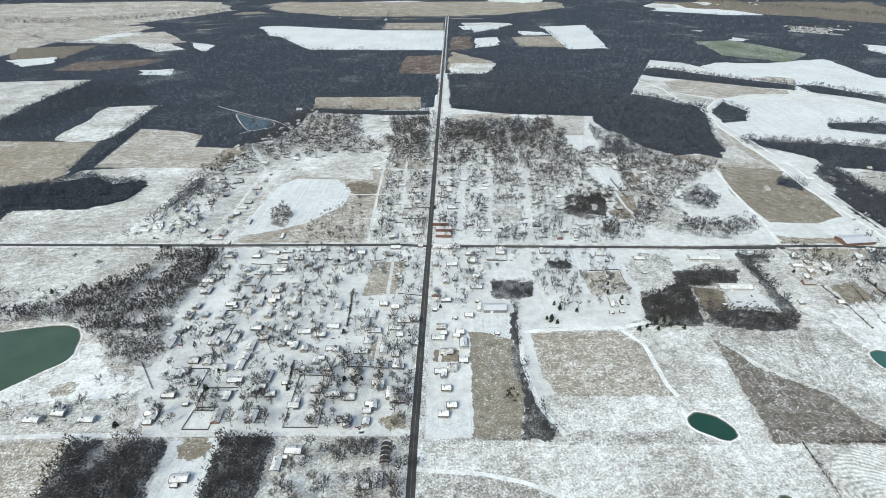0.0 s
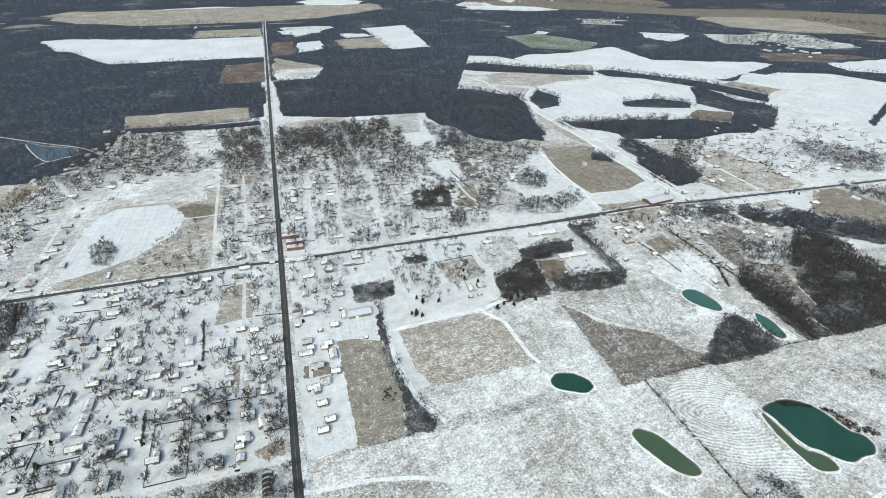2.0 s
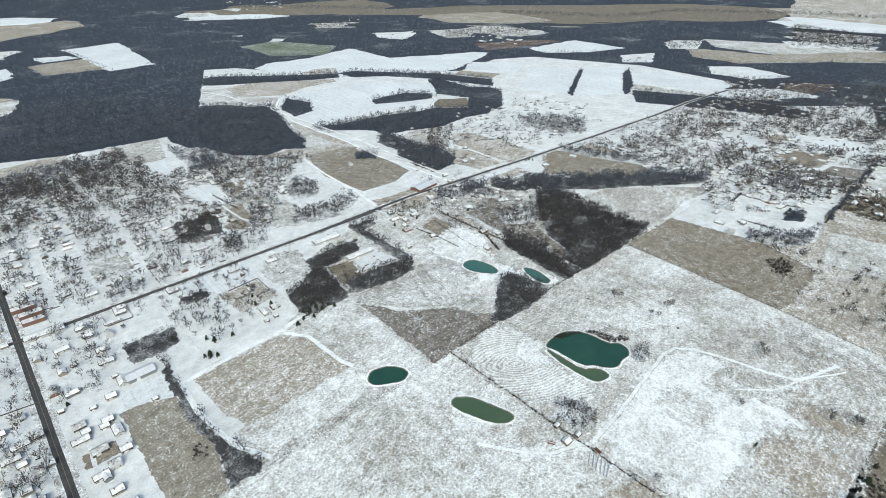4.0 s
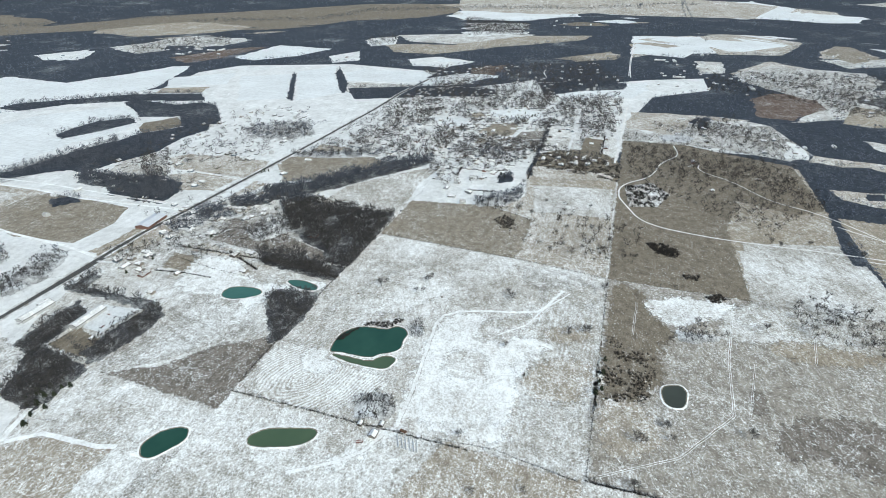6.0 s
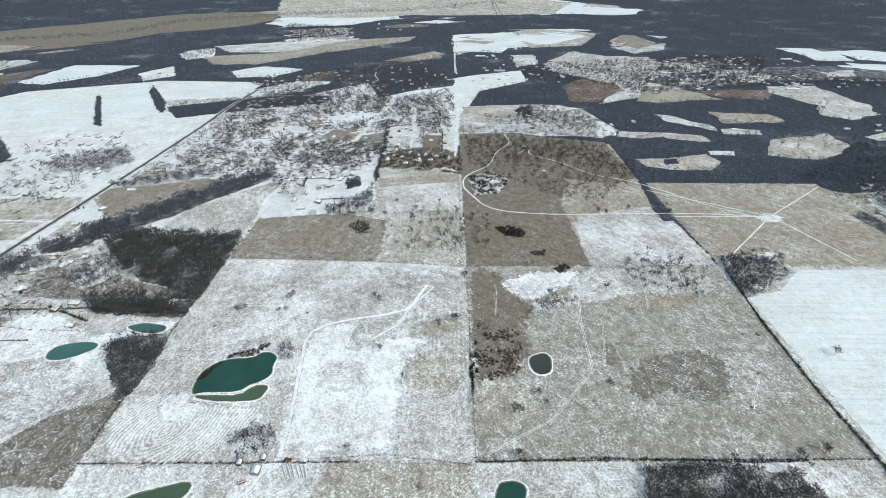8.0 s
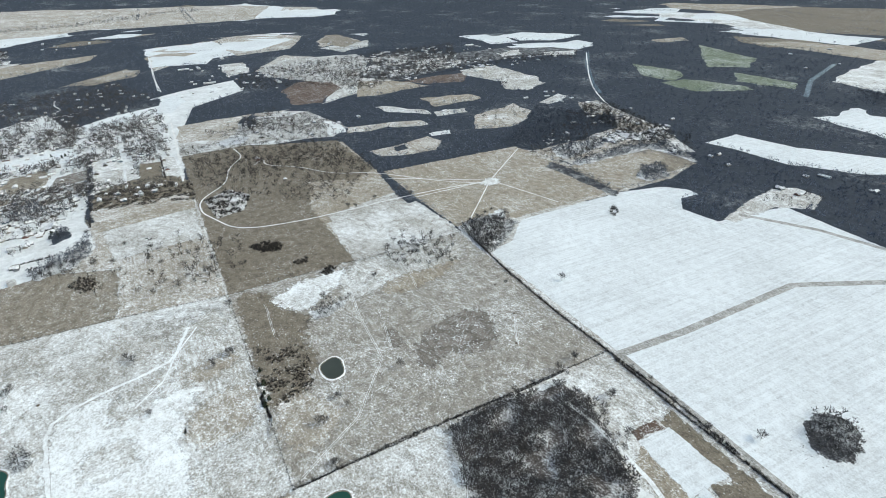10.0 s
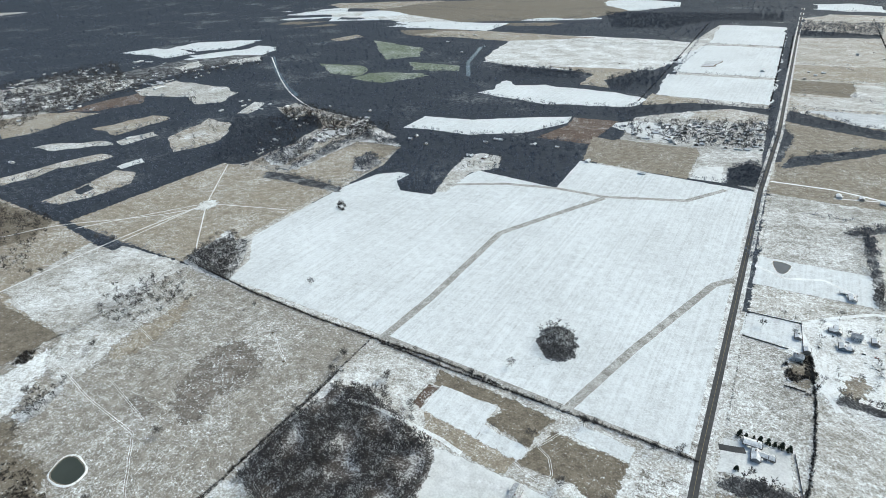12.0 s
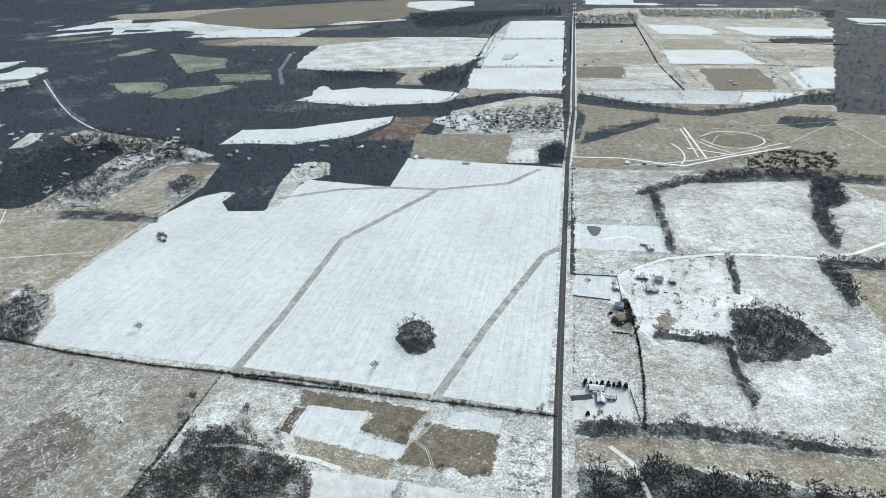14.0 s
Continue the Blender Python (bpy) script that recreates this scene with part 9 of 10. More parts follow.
houses("cottage", [(1727, -389, 87), (1794, -314, 1), (2112, -1202, -1), (2061, -1257, 92), (1250, -2313, 183), (-598, -2044, 180), (-1395, -3113, 183), (-176, 572, 93), (-181, 526, 90), (-355, 615, 267), (-202, 447, 182), (-90, 624, 178), (-73, 617, 1), (-1, 683, 88), (31, 598, -3), (2219, -1247, 180), (2108, -972, 93), (2088, -1608, 3), (3789, 730, 180), (965, -1197, -1), (1505, -448, 90), (1620, -347, 271), (1879, 580, 180), (1812, 436, 91)])
houses("cottage", [(1594, 527, 269), (1739, 126, -1), (1830, 136, -3), (443, 1140, 87), (768, 797, 89), (1154, 449, 91), (1235, 350, 272), (1360, 302, 90)])
houses("ell", [(-313, 754, 178), (-308, 621, 179), (-318, 561, -1), (-255, 567, 179), (-163, 780, 3), (-157, 714, 2), (-214, 599, 2), (-318, 444, 180), (-324, 417, 2), (-254, 447, -3), (-59, 495, 177), (-111, 410, 2), (-1, 634, 183), (162, 773, 180), (88, 769, 178), (600, 724, 2), (-7, 486, 3), (-354, 654, 269), (-355, 564, 88), (-321, 480, 92), (41, 768, 267), (-208, 722, 90), (-149, 749, 268), (-427, 416, 177)])
houses("ell", [(-438, 844, -1), (-425, 1179, 0), (-182, 1516, 179), (-91, 826, 273), (212, 850, 271), (214, 1222, 92), (276, 1346, 88), (367, 1186, 1), (332, 1204, 90), (384, 1150, 3), (19, 1301, 89), (12, 1390, 182), (133, 1082, 90), (178, 968, 269), (659, 418, -3), (384, 1195, 90), (497, 1125, 93), (699, 673, -1), (1027, 274, 269), (1360, 578, 2), (1380, 423, -3), (1223, 556, -3), (1493, 387, 182), (1283, 276, -2)])
houses("ell", [(1679, 139, -3), (-158, -727, 88), (571, -1099, 88), (465, -1242, 93), (-183, -2422, 3), (1373, 675, 267), (1545, 676, 180), (1394, 517, 93), (1247, 226, 180), (1291, 552, 2), (1310, 583, 88), (1518, 410, 3), (2240, -647, 93), (2285, -378, 183), (2068, 9, 180), (1392, -1239, -3), (1513, -1226, 2), (908, -1135, 89), (24, -1632, 1), (1430, -2803, 87), (-606, -2004, 177), (-242, 748, 180), (-162, 505, 88), (-198, 536, -3)])
houses("ell", [(-300, 536, 177), (-221, 456, 88), (-80, 466, -1), (-65, 448, 91), (-79, -461, 270), (1002, 716, 1), (1214, 845, 177), (1290, 880, 183), (2267, -1101, 0), (2139, -1067, 3), (3746, 892, 92), (1063, -1203, -1), (953, -1147, 92), (1768, 608, 1), (435, 1190, -3), (1125, 884, 272)])
houses("two_storey", [(-51, 532, 3), (7, 491, 179), (-305, 567, 0), (-396, 1004, 88), (-409, 877, -1), (-466, 888, 89), (-163, 1199, -1), (-62, 1050, 267), (-133, 847, -1), (52, 916, 0), (669, 1038, 89), (1131, 366, -1), (969, 271, 93), (1363, 371, 183), (1443, 342, 91), (1516, 207, 0), (1698, -268, 89), (-114, -643, -1), (-178, -720, 180), (1190, 647, 1), (2157, -665, 270), (2392, -1094, 269), (179, -1501, -2), (219, -1553, 89)])
houses("two_storey", [(-311, -2844, -2), (-278, 602, -3), (-282, 525, 87), (-272, 489, -1), (62, 724, 87), (2341, -1079, 90), (2661, 2341, 2), (2963, 1350, 2), (1139, -1217, -1), (1470, -835, 181), (1696, -292, 179), (1729, 478, 3), (1710, 157, -3), (1584, 73, 0), (1763, -5, -2), (1641, 10, 1), (387, 1219, 87), (1121, 824, -2)])
houses("dark_house", [(-54, 631, 1), (-95, 764, 180), (-313, 503, 180), (-151, 455, 179), (-111, 444, 180), (-110, 485, -3), (-8, 573, 183), (256, 631, 2)])
houses("brick", [(-251, 413, 273), (-55, 441, 178), (561, 734, 0), (551, 685, 181), (-398, 834, 88), (-399, 1032, 0), (-86, 1258, -2), (198, 828, 89), (487, 1151, 1), (498, 1263, 88), (748, 491, 92), (1321, 500, 0), (1252, 343, 3), (1405, 238, 92), (537, -1103, 269), (1041, -1140, 3), (113, -307, 89), (1360, -198, 181), (1579, 408, 89), (1162, 272, 177), (1411, 8, 178), (1104, -1199, 3), (-878, -1948, 177), (-17, 653, 271)])
houses("brick", [(2063, 3352, 180), (2449, 1278, 182), (1890, 539, 178), (1712, 371, 272), (1391, 433, -1)])
houses("garage", [(-45, 792, 177), (-74, 695, 182), (-62, 555, 3), (-52, 541, 179), (-323, 405, 183), (-76, 495, 179), (-64, 516, 179), (-88, 423, 1), (13, 554, 0), (-4, 559, 179), (-41, 538, 180), (-145, 490, 183), (-87, 407, 269), (250, 696, 272), (511, 633, 272), (-78, 329, 179), (-393, 1072, 90), (-247, 1516, 89), (-165, 1163, 177), (-197, 1257, 273), (-88, 915, 91), (-46, 837, 89), (-76, 1343, 91), (101, 1148, 87)])
houses("garage", [(94, 893, -1), (178, 1392, 179), (288, 1185, 2), (420, 1186, -3), (322, 1053, 87), (416, 1011, 92), (53, 1259, 180), (567, 634, -3), (913, 565, 90), (1070, 310, 1), (1109, 267, -2), (1431, 640, 88), (1558, 333, 2), (1218, 292, 3), (1622, 328, 89), (1578, 181, 177), (1557, 112, 91), (1769, 261, 177), (-114, -689, 90), (-124, -665, 93), (-170, -694, 268), (962, -1089, 89), (407, -1249, 1), (-137, -2420, -2)])
houses("garage", [(-630, -2775, 93), (1184, -223, -3), (1533, 302, 87), (1320, 437, 271), (1592, 556, 182), (1458, 231, -2), (1689, 322, 90), (1630, -330, 2), (2473, -311, 87), (1934, -12, -2), (1502, -1253, 0), (1128, -1165, 269), (1214, -1164, 89), (123, -1592, 1), (524, -2326, 267), (-288, 701, 91), (-193, 651, 93), (-237, 571, 267), (-268, 622, 93), (-301, 636, 87), (-335, 595, 89), (-19, 732, 267), (-91, -465, 183), (361, 197, 177)])
houses("garage", [(2789, 2269, 267), (3546, 936, 2), (3653, 896, 177), (982, -1085, -3), (845, -1111, 90), (1563, 556, -3), (1661, 92, 0)])
houses("shed", [(-300, 615, 179), (-376, 574, 3), (-213, 681, 179), (-112, 593, 181), (-106, 565, 1), (-76, 703, -2), (-296, 463, 183), (-293, 431, 179), (-190, 465, 2), (-66, 459, 178), (12, 688, 179), (44, 632, 182), (11, 592, -2), (67, 559, 1), (261, 747, 181), (231, 607, -2), (309, 710, 2), (246, 609, 0), (397, 626, -2), (-163, 361, 183), (-260, 328, 2), (-419, 823, 267), (-392, 1110, 91), (-103, 847, 90)])
houses("shed", [(-109, 1389, 2), (146, 1221, 1), (436, 1151, 1), (406, 1054, 90), (217, 1149, 270), (159, 1148, 1), (902, 547, 87), (926, 672, 269), (1279, 641, 181), (1533, 77, 272), (1624, 65, 2), (1425, 85, 91), (1561, -133, 1), (-124, -2054, 0), (-495, -2080, 90), (1450, 493, 182), (1226, 380, 271), (2233, -1072, 92), (-267, -2619, -3), (-372, -2927, 89), (-679, -2776, -3), (-1056, -2584, 87), (-191, 748, 182), (-175, 623, 90)])
houses("shed", [(-17, 611, 178), (377, 194, 1), (371, 217, 2), (3790, 816, 92), (2734, 2314, 180), (1027, -1118, 2), (1797, 588, 3), (1640, 422, 178), (1681, 56, 87), (1782, 175, 271), (1299, 432, 182)])
houses("long_barn", [(-1, 787, -2), (420, 754, -1), (432, 670, 0)])
houses("barn", [(68, 615, 1)])
houses("dark_barn", [(-216, 550, 90), (-395, 963, 180), (-350, 1387, -3), (-114, 965, 271), (164, 871, 178), (647, 584, 180), (517, 1024, 88), (1488, 419, -2), (1599, 253, -3), (1525, 142, 2), (1224, 250, -2), (1430, 445, 92), (1467, 160, -2), (1572, -4, 87), (2126, -699, 92), (2382, -1206, 181), (147, -1504, 92), (-283, 658, 88), (0, 522, 3), (2112, -1504, 89), (2601, -477, 91), (2572, -742, 269), (1769, 408, 179), (1083, 928, 178)])
houses("dark_barn", [(1265, 552, 271)])
houses("store", [(-6, 831, 177), (-6, 852, 181), (-12, 876, 181)])
houses("trailer", [(-290, 824, 91), (-401, 813, -1), (-376, 1144, 2), (-274, 1298, 91), (-252, 1342, 182), (-48, 869, 270), (111, 1114, 273), (247, 872, -3), (402, 1243, 88), (451, 1158, 87), (1523, 605, 92), (1426, 469, 0), (1215, 613, 88), (1348, 477, 0), (1685, -406, 92), (1756, -196, 92), (-175, -829, -3), (1588, -184, 93), (1483, 679, 1), (1176, 310, 178), (1408, 407, 0), (1649, 119, 93), (1661, 281, 271), (2592, -686, 93)])
houses("trailer", [(2228, -988, -1), (1383, -1191, -2), (-174, 731, 182), (-275, 547, 88), (73, 751, -1), (2221, 3358, 178), (1467, -1196, 90), (1556, -437, 88), (1771, 350, 3), (490, 1124, 177)])
houses("blue", [(-400, 912, 181), (-409, 1216, 179), (-125, 1080, 87), (-107, 891, 272), (-304, 1341, 89), (-65, 1438, 90), (11, 1147, 183), (70, 1345, 181), (95, 1260, 89), (572, 761, -3), (1199, 576, 87), (1227, 528, 91), (1289, 397, 0), (-162, -692, 90), (-495, -2697, 177), (1413, 573, 272), (1554, 607, 267), (1260, 610, 93), (1423, 297, 270), (1664, -247, 181), (1747, -278, 90), (1222, -2490, 90), (-142, 767, -2), (-171, 430, -1)])
houses("blue", [(-82, 431, 93), (2242, -980, 3), (2593, -863, -3), (2102, 2684, 267), (1880, 477, 92), (1535, 107, 2), (863, 1172, 90), (1083, 908, 93)])
houses("big_barn", [(707, 817, 187)])

# ---------------------------------------------------------------- yard fences, cars
yard_fence([(-377, 699), (-345, 701)])
yard_fence([(-379, 669), (-360, 666)])
yard_fence([(-301, 701), (-285, 701), (-287, 670), (-307, 670)])
yard_fence([(-312, 636), (-289, 636), (-288, 609), (-312, 607)])
yard_fence([(-298, 577), (-287, 576), (-288, 541)])
yard_fence([(-331, 489), (-289, 490), (-290, 455)])
yard_fence([(-283, 457), (-243, 458)])
yard_fence([(-282, 455), (-280, 427), (-256, 428)])
yard_fence([(-281, 423), (-255, 423), (-255, 396), (-283, 396), (-281, 423)])
yard_fence([(-176, 480), (-139, 478), (-138, 400), (-176, 400), (-176, 480)])
yard_fence([(-122, 495), (-82, 494), (-82, 457)])
yard_fence([(-233, 550), (-207, 550)])
yard_fence([(-121, 786), (-119, 744), (-107, 744)])
yard_fence([(-84, 940), (-35, 945)])
yard_fence([(-84, 940), (-84, 896), (-35, 899)])
yard_fence([(196, 1052), (232, 1053), (223, 982)])
yard_fence([(66, 787), (66, 747), (98, 747), (100, 788)])
yard_fence([(224, 717), (273, 721), (272, 686)])
yard_fence([(-316, 733), (-283, 730), (-277, 705)])
yard_fence([(-279, 733), (-256, 734), (-257, 702), (-275, 702)])
yard_fence([(-72, 652), (-32, 646)])
yard_fence([(-380, 503), (-343, 455)])
yard_fence([(-53, -721), (-118, -724), (-120, -664)])
yard_fence([(-52, -662), (-104, -659)])
yard_fence([(-113, -483), (-121, -426)])
yard_fence([(-101, -586), (-123, -585)])
cars([(-348, 561, 282), (-345, 581, -8), (-344, 588, 92), (-96, 401, 2), (-93, 400, 82), (-89, 402, 83), (-345, 503, 11), (-224, 499, 266), (-229, 509, 279), (-230, 502, 100), (-231, 456, 261), (-343, 533, 186), (-325, 533, 188), (-84, 740, 190), (-73, 746, 5), (-213, 681, -6), (-149, 548, -2), (-142, 551, 278), (-94, 500, 274), (-70, 505, 187), (81, 737, 169), (105, 747, 172), (313, 735, 267), (285, 718, 269)])
cars([(349, 762, 87), (392, 753, 102), (451, 664, -12), (448, 650, 263), (445, 636, 181), (464, 657, 181), (420, 635, 268), (424, 635, 190), (-49, 555, -7), (-283, 559, 278), (-212, 499, 5), (-329, 580, 282)])
cars([(-153, -714, 269), (-168, -708, -5), (-184, -691, 3), (-197, -690, 11), (-137, -681, 83), (-207, -704, 94)])

# ---------------------------------------------------------------- odd things
hay_feeders([(498, -374), (443, -339), (574, -392)])
hay_feeders([(603, 331), (632, 207)])
pipes([(368, 172), (354, 165)])
pipes([(369, 168), (354, 160)])
pipes([(369, 163), (353, 156)])
pipes([(369, 159), (353, 151)])
pipes([(368, 154), (353, 147)])
pipes([(368, 150), (353, 144)])
wagons([(375, 168), (348, 207)])
greenhouses([(-62, 370)])

# ---------------------------------------------------------------- single trees
trees([(375, -70), (435, -78), (463, -103), (447, -107), (721, -23), (632, 305), (633, 248), (665, 240), (386, 109), (654, 105), (598, 17), (608, -5), (476, -188), (670, -150), (655, -144), (624, -114), (699, -343), (735, -339), (743, -389), (690, -377), (703, -367), (717, -317), (760, -293), (756, -316), (684, -238), (699, -297), (759, -338), (323, 78), (339, 31), (1106, 169), (1167, -24), (949, -306), (968, -355), (977, -417), (943, -426), (959, -293)])
trees([(668, 113), (680, 238), (634, 237), (643, 300), (547, 92), (609, -9), (594, 16), (380, -70), (437, -71), (467, -102), (566, -406), (664, -366), (531, -487), (371, -311), (372, -357), (381, -384), (310, -378), (908, 55), (839, -6), (874, -24), (917, -4), (923, 11), (844, 53), (950, 126), (1015, 107), (963, 154), (939, 73)])
trees([(670, -726), (307, -373), (379, -382), (375, -353), (362, -356), (295, -351), (258, -350), (187, -466), (125, -376), (166, -368), (80, -335), (39, -339), (247, -333), (349, -330), (355, -300), (369, -285), (10, -419), (-12, -427), (72, -425), (82, -419), (-15, -436), (306, -434), (267, -429), (222, -427), (-73, -694), (-110, -695), (-76, -434), (-165, -445)])
trees([(-147, 406), (-119, 439), (-116, 369), (-607, 745), (-551, 719), (-409, 428), (-370, 433), (-427, 420), (-333, 429), (-210, 443), (-207, 422), (-88, 377), (-39, 356), (-76, 377), (-52, 448), (-125, 457), (-127, 399), (-31, 350), (34, 699), (80, 725), (492, 831)])
trees([(-485, 783), (-495, 671), (-584, 648), (-365, 756), (-543, 663), (-345, 541), (-326, 535), (-427, 692), (-537, 1142), (-137, 560), (-24, 940), (-280, 455), (-275, 484), (-185, 456), (-169, 682), (-9, 618), (154, 626), (143, 587), (160, 615), (121, 654), (183, 610), (244, 678), (238, 655), (255, 641), (258, 569), (-112, 475), (-121, 471), (-107, 466), (-101, 473), (-264, 636), (-356, 400), (-175, 740)], 5.0, 9.0, True)
trees([(-63, -483), (-69, -484), (-76, -485), (-82, -485), (-89, -485), (-95, -485), (-101, -485), (-108, -484), (-64, -436), (-114, -692)], 5.0, 9.0, True)
trees([(1004, 766), (1009, 758), (994, 767), (145, 593), (151, 583), (138, 592), (559, -33), (533, -32), (517, -29), (504, -32), (496, -26)], 5.0, 9.0, True)
trees([(1623, 575), (1643, 686), (1622, 688)], 5.0, 9.0, True)
trees([(1124, 230), (1144, 229), (1132, 218), (1570, 608), (1678, 685), (1636, 684), (1678, 268), (1650, 242), (1663, 235), (1551, 485), (1742, 398), (1717, 374), (1348, 460)], 7.0, 11.0, True)
trees([(648, 679), (594, 708), (545, 715), (690, 666)], 5.0, 9.0, True)
trees([(281, 594), (286, 585), (298, 588), (302, 578), (284, 570), (312, 595), (315, 582), (271, 576), (300, 601), (320, 574), (289, 607)], 5.0, 9.0, True)

# ---------------------------------------------------------------- town trees
def clear_of_roads(places, gap=5.0):
    """Which places keep off the streets."""
    free = np.ones(len(places), bool)
    for line in LANES:
        for (ax, ay), (bx, by) in zip(line, line[1:]):
            a, d = np.array((ax, ay)), np.array((bx - ax, by - ay))
            t = np.clip(((places - a) @ d) / max(d @ d, 1e-6), 0, 1)
            free &= np.hypot(*(places - a - t[:, None] * d).T) > gap
    for polygon in CLEARINGS:
        free &= ~inside(places, polygon)
    return free


def yard_boards(places, rng):
    """Short runs of weathered board fence round the yards."""
    places = places[(np.hypot(*places.T) > 800) & clear_of_roads(places, 6.0) & (rng.uniform(size=len(places)) < 0.38)]
    tri = []
    for x, y in places:
        l, h, t = rng.uniform(6, 16), rng.uniform(1.2, 2.0), 0.15
        for a, b in ((l, t), (t, l * 0.7))[:rng.integers(1, 3)]:
            c = [(x + i * a, y + j * b, k * h + rise(x, y)) for k in (0, 1) for j in (0, 1) for i in (0, 1)]
            for p, q, r, s in ((0, 1, 5, 4), (1, 3, 7, 5), (3, 2, 6, 7), (2, 0, 4, 6), (4, 5, 7, 6)):
                tri += [[c[p], c[q], c[r]], [c[p], c[r], c[s]]]
    if tri:
        tagged(new("yard_boards", triangles_mesh("yard_boards", tri, BOARDS)), "runs of weathered board fence round yards", "fence", kind="stuff")


def town_trees(points, spacing, height, seed):
    """Yard trees: single ones close by, the far ones as one mass."""
    rng = np.random.default_rng(seed)
    places = scatter_in(points, spacing, rng)
    thin = np.array([noise.noise((x * 0.02, y * 0.02, 4.0)) for x, y in places])
    far = np.hypot(*places.T) > 800
    keep = np.where(far, np.clip(0.66 + 1.2 * thin, 0.15, 0.97), np.clip(0.78 + 1.7 * thin, 0.12, 0.98))
    places = places[rng.uniform(size=len(places)) < keep]
    places = places[clear_of_roads(places, 7.0)]
    reach = np.hypot(*places.T)
    near = reach < 520
    # a ragged grey patch round each tree's foot, fraying at its rim
    blotches = []
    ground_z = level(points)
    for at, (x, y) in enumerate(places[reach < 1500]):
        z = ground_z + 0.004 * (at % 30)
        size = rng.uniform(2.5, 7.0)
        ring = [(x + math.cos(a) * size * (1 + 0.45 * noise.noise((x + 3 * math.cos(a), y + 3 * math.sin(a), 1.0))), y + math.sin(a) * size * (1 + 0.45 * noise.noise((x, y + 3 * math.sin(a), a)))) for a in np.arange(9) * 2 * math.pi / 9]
        blotches += [[(x, y, z), (*ring[k], z), (*ring[(k + 1) % 9], z)] for k in range(9)]
    if blotches:
        blotch_mesh = triangles_mesh("thawed_ground", blotches, GROUND["blotch"])
        blotch_mesh.attributes.new("rim", "FLOAT", "POINT").data.foreach_set("value", [0.15, 1.0, 1.0] * len(blotches))
        tagged(new("thawed_ground", blotch_mesh), "ragged grey patches on the snow under yard trees", "ground", kind="stuff")
    trees([tuple(p) for p in places[near]], height * 0.65, height * 1.3)
    yard_boards(scatter_in(points, 26.0, rng), rng)
    lots = scatter_in(points, 27.0, rng)
    lots = lots[(np.hypot(*lots.T) > 980) & clear_of_roads(lots, 9.0) & (rng.uniform(size=len(lots)) < (0.75 if spacing < 15.5 else 0.12))]
    for x, y in lots:
        distant_house(random.choice(("ranch", "ranch", "cottage", "ell", "two_storey", "blue", "trailer", "garage", "dark_house")), pose(x, y, 0.12 + rise(x, y), 0, 0, random.choice((0, 90)) + random.uniform(-5, 5)))
    if (~near).any():
        strew_trees("town_trees", places[~near], height * rng.uniform(0.6, 1.2, int((~near).sum())) * np.clip(reach[~near] / 1000, 1.0, 1.35), rng, "many leafless yard trees between the houses", "trees")


town_trees([(-386, 774), (-39, 777), (-33, 398), (-320, 395), (-345, 503), (-358, 622)], 14, 16, 1)
town_trees([(-15, 777), (65, 778), (52, 625), (0, 598), (-7, 449), (-20, 449)], 13, 15, 2)
town_trees([(-28, 1518), (338, 1521), (281, 1150), (204, 808), (-16, 806)], 9, 15, 3)
town_trees([(-166, 1517), (-52, 1518), (-35, 806), (-128, 805), (-134, 1049)], 9, 15, 4)
town_trees([(-531, 1296), (-423, 1571), (-188, 1573), (-142, 1258), (-314, 1217), (-425, 1179), (-449, 989), (-445, 813), (-563, 811), (-549, 1125)], 13, 16, 5)
town_trees([(303, 1262), (498, 1263), (590, 1152), (331, 809), (214, 808)], 9.5, 14, 6)
town_trees([(75, 778), (294, 780), (284, 656), (165, 600), (122, 700)], 14, 15, 7)
town_trees([(1175, 751), (1600, 716), (1835, 693), (1761, 583), (1133, 412), (1186, 555)], 16, 13, 8)
town_trees([(1723, 648), (2027, 365), (1830, 4), (1568, -6), (1353, 150), (1005, 310), (1133, 412)], 14, 14, 9)
town_trees([(1464, 748), (1876, 709), (2187, 551), (1798, 596)], 15, 13, 10)
town_trees([(1210, 656), (1610, 674), (1745, 448), (2025, 213), (2149, -15), (1281, -23), (1239, 141), (1214, 319)], 14, 14, 11)
town_trees([(1646, -104), (1809, -343), (1553, -486), (1450, -390), (1514, -192)], 16, 12, 12)
town_trees([(2542, -428), (2661, -1492), (2093, -1208), (1882, -638), (2225, -654)], 16, 13, 13)
town_trees([(2273, 825), (2619, 119), (2254, -14), (1885, 278), (1768, 572)], 16, 13, 14)
town_trees([(312, -1504), (-42, -1695), (-42, -1417), (257, -1384)], 14, 13, 15)
town_trees([(1337, -1220), (1008, -1233), (820, -1146), (999, -1065), (1038, -810)], 16, 12, 16)
town_trees([(-54, -731), (-219, -798), (-298, -810), (-276, -689), (-211, -590), (-133, -577)], 26, 12, 17)
town_trees([(736, 882), (922, 698), (858, 586), (689, 480), (610, 635)], 14, 13, 18)
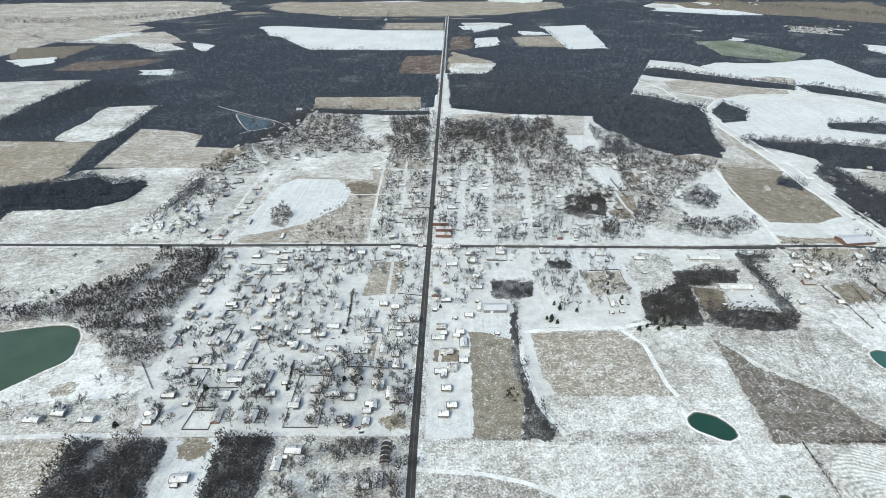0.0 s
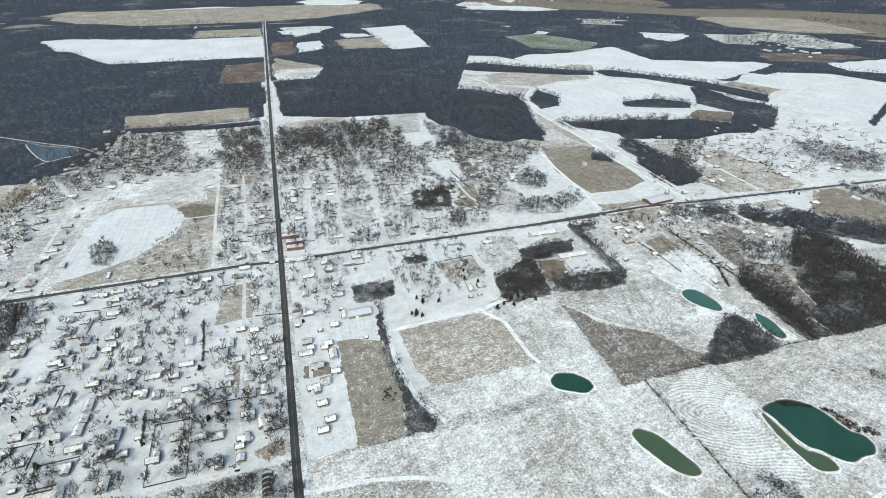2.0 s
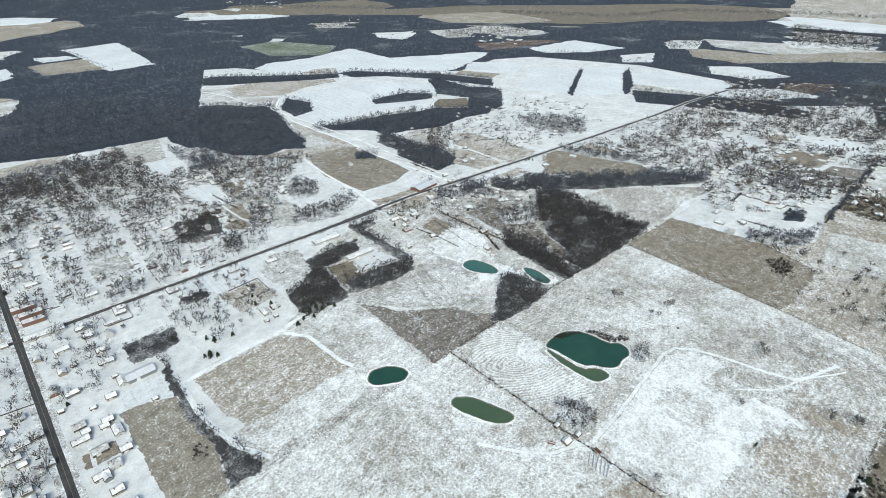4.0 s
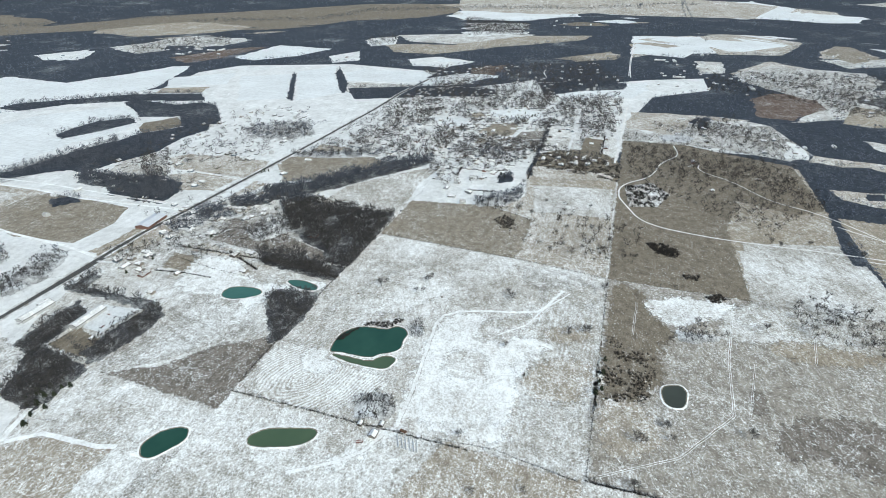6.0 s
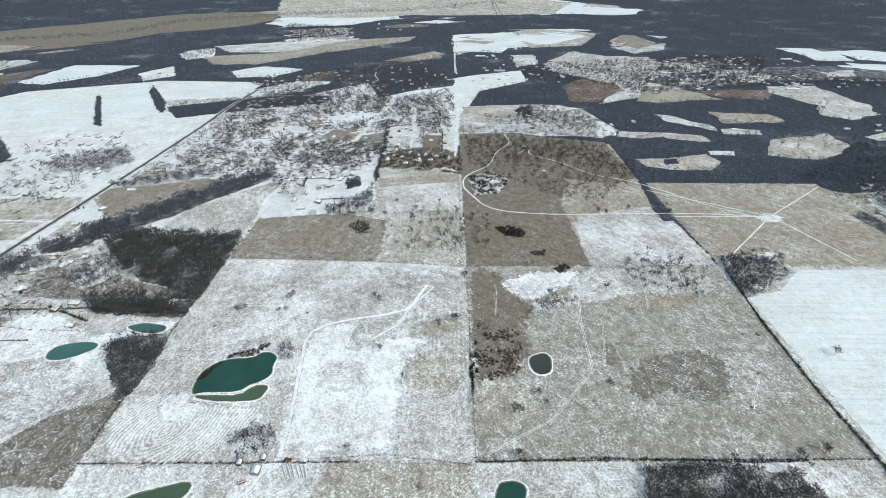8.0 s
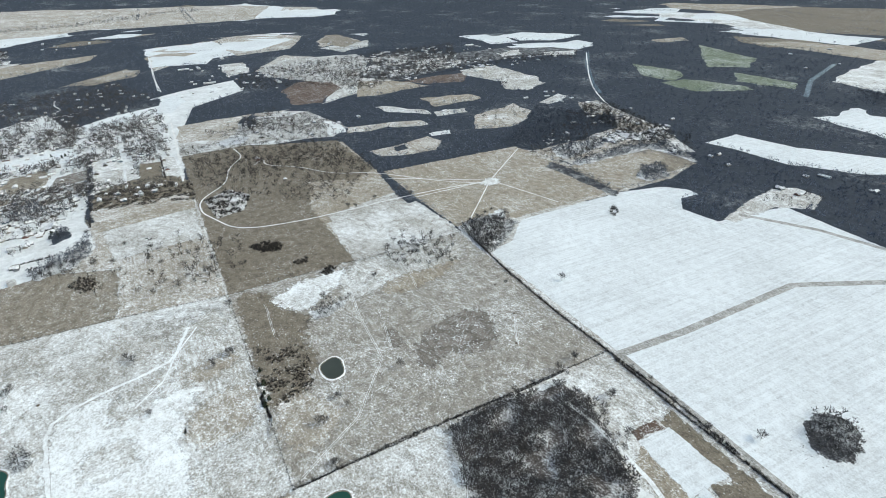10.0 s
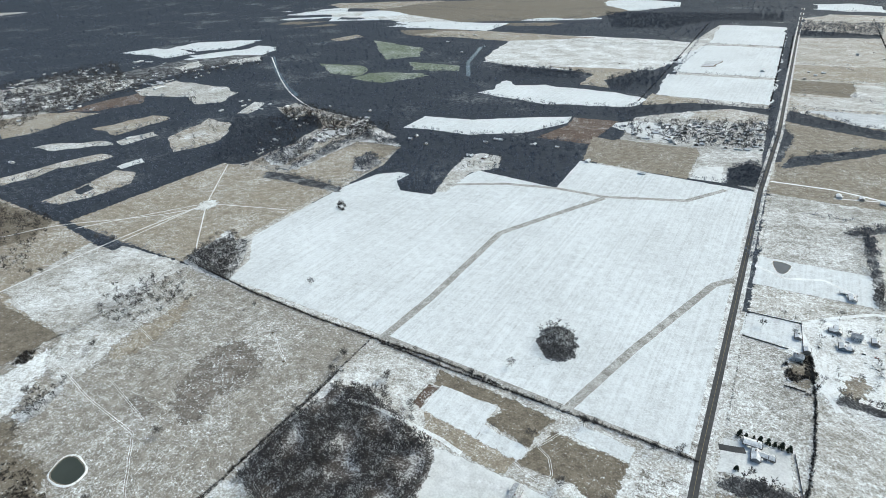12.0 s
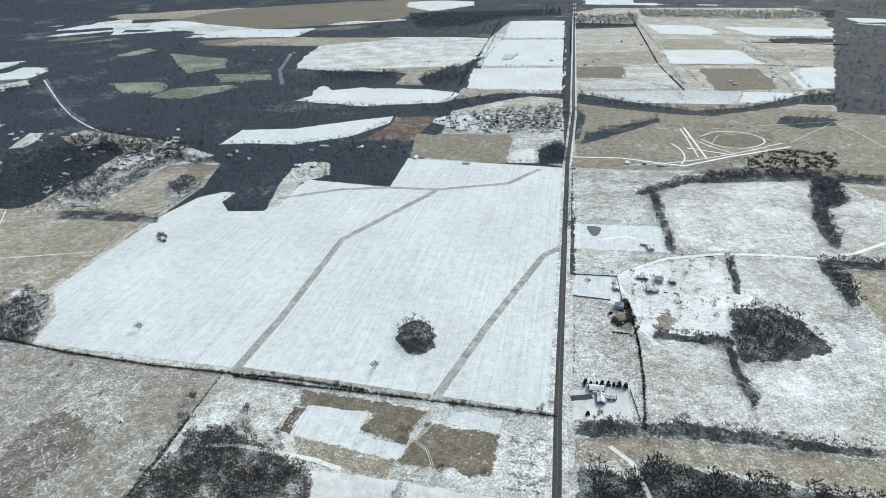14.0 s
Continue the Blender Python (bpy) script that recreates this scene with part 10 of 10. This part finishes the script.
town_trees([(846, 1181), (1198, 1183), (1450, 1147), (1586, 969), (1335, 850), (859, 822), (754, 900)], 34, 13, 19)
town_trees([(-540, 444), (-413, 428), (-416, 546), (-349, 455), (-337, 393), (-497, 388)], 18, 13, 20)
town_trees([(2364, -921), (2411, -1261), (2207, -1447), (2061, -1837), (1932, -1727), (2006, -1319), (2013, -1056), (2038, -817)], 22, 14, 21)
town_trees([(3849, 1024), (3913, 629), (3476, 574), (3490, 918)], 26, 14, 22)
town_trees([(2489, 2642), (2960, 2335), (2679, 2117), (2238, 2364)], 24, 14, 23)
town_trees([(1989, 3466), (2385, 3412), (2123, 3084), (1923, 3247)], 24, 14, 24)
town_trees([(3685, 1049), (3903, 745), (3455, 665), (3274, 892)], 24, 14, 25)
town_trees([(2990, 1434), (3193, 1310), (2903, 1204), (2798, 1307)], 20, 14, 26)
town_trees([(-173, 380), (-38, 381), (-37, 319), (-50, 285), (-175, 284), (-173, 330)], 15, 16, 27)

build_distant_houses()


# ---------------------------------------------------------------- far woods
def far_woods(seed=77):
    """Bare woods over all far ground that is neither field nor town."""
    rng = np.random.default_rng(seed)
    count = 105000
    heading = rng.uniform(radians(-44), radians(212), count)
    reach = 850.0 * (6200.0 / 850.0) ** rng.uniform(0, 1, count)
    places = np.stack([np.sin(heading) * reach, np.cos(heading) * reach], 1)
    free = np.ones(count, bool)
    for polygon in PLOTS:
        low, high = polygon.min(0), polygon.max(0)
        near = np.flatnonzero(free & (places > low).all(1) & (places < high).all(1))
        if len(near):
            free[near[inside(places[near], polygon)]] = False
    places, reach = places[free], reach[free]
    gaps = np.array([noise.noise((x * 0.004, y * 0.004, 8.0)) + 0.6 * noise.noise((x * 0.015, y * 0.015, 5.0)) for x, y in places])
    places, reach = places[gaps > -0.62], reach[gaps > -0.62]
    size = rng.uniform(10, 16, len(places)) * (1 + np.clip(reach - 1500, 0, 4000) / 6000)
    strew("far_woods", FAR_TREES, places, size, rng, HAZY_FAR_TWIGS, "wide dark bare woods, tinted hazy blue, reaching far into the distance", "woods", 0.2)


far_woods()
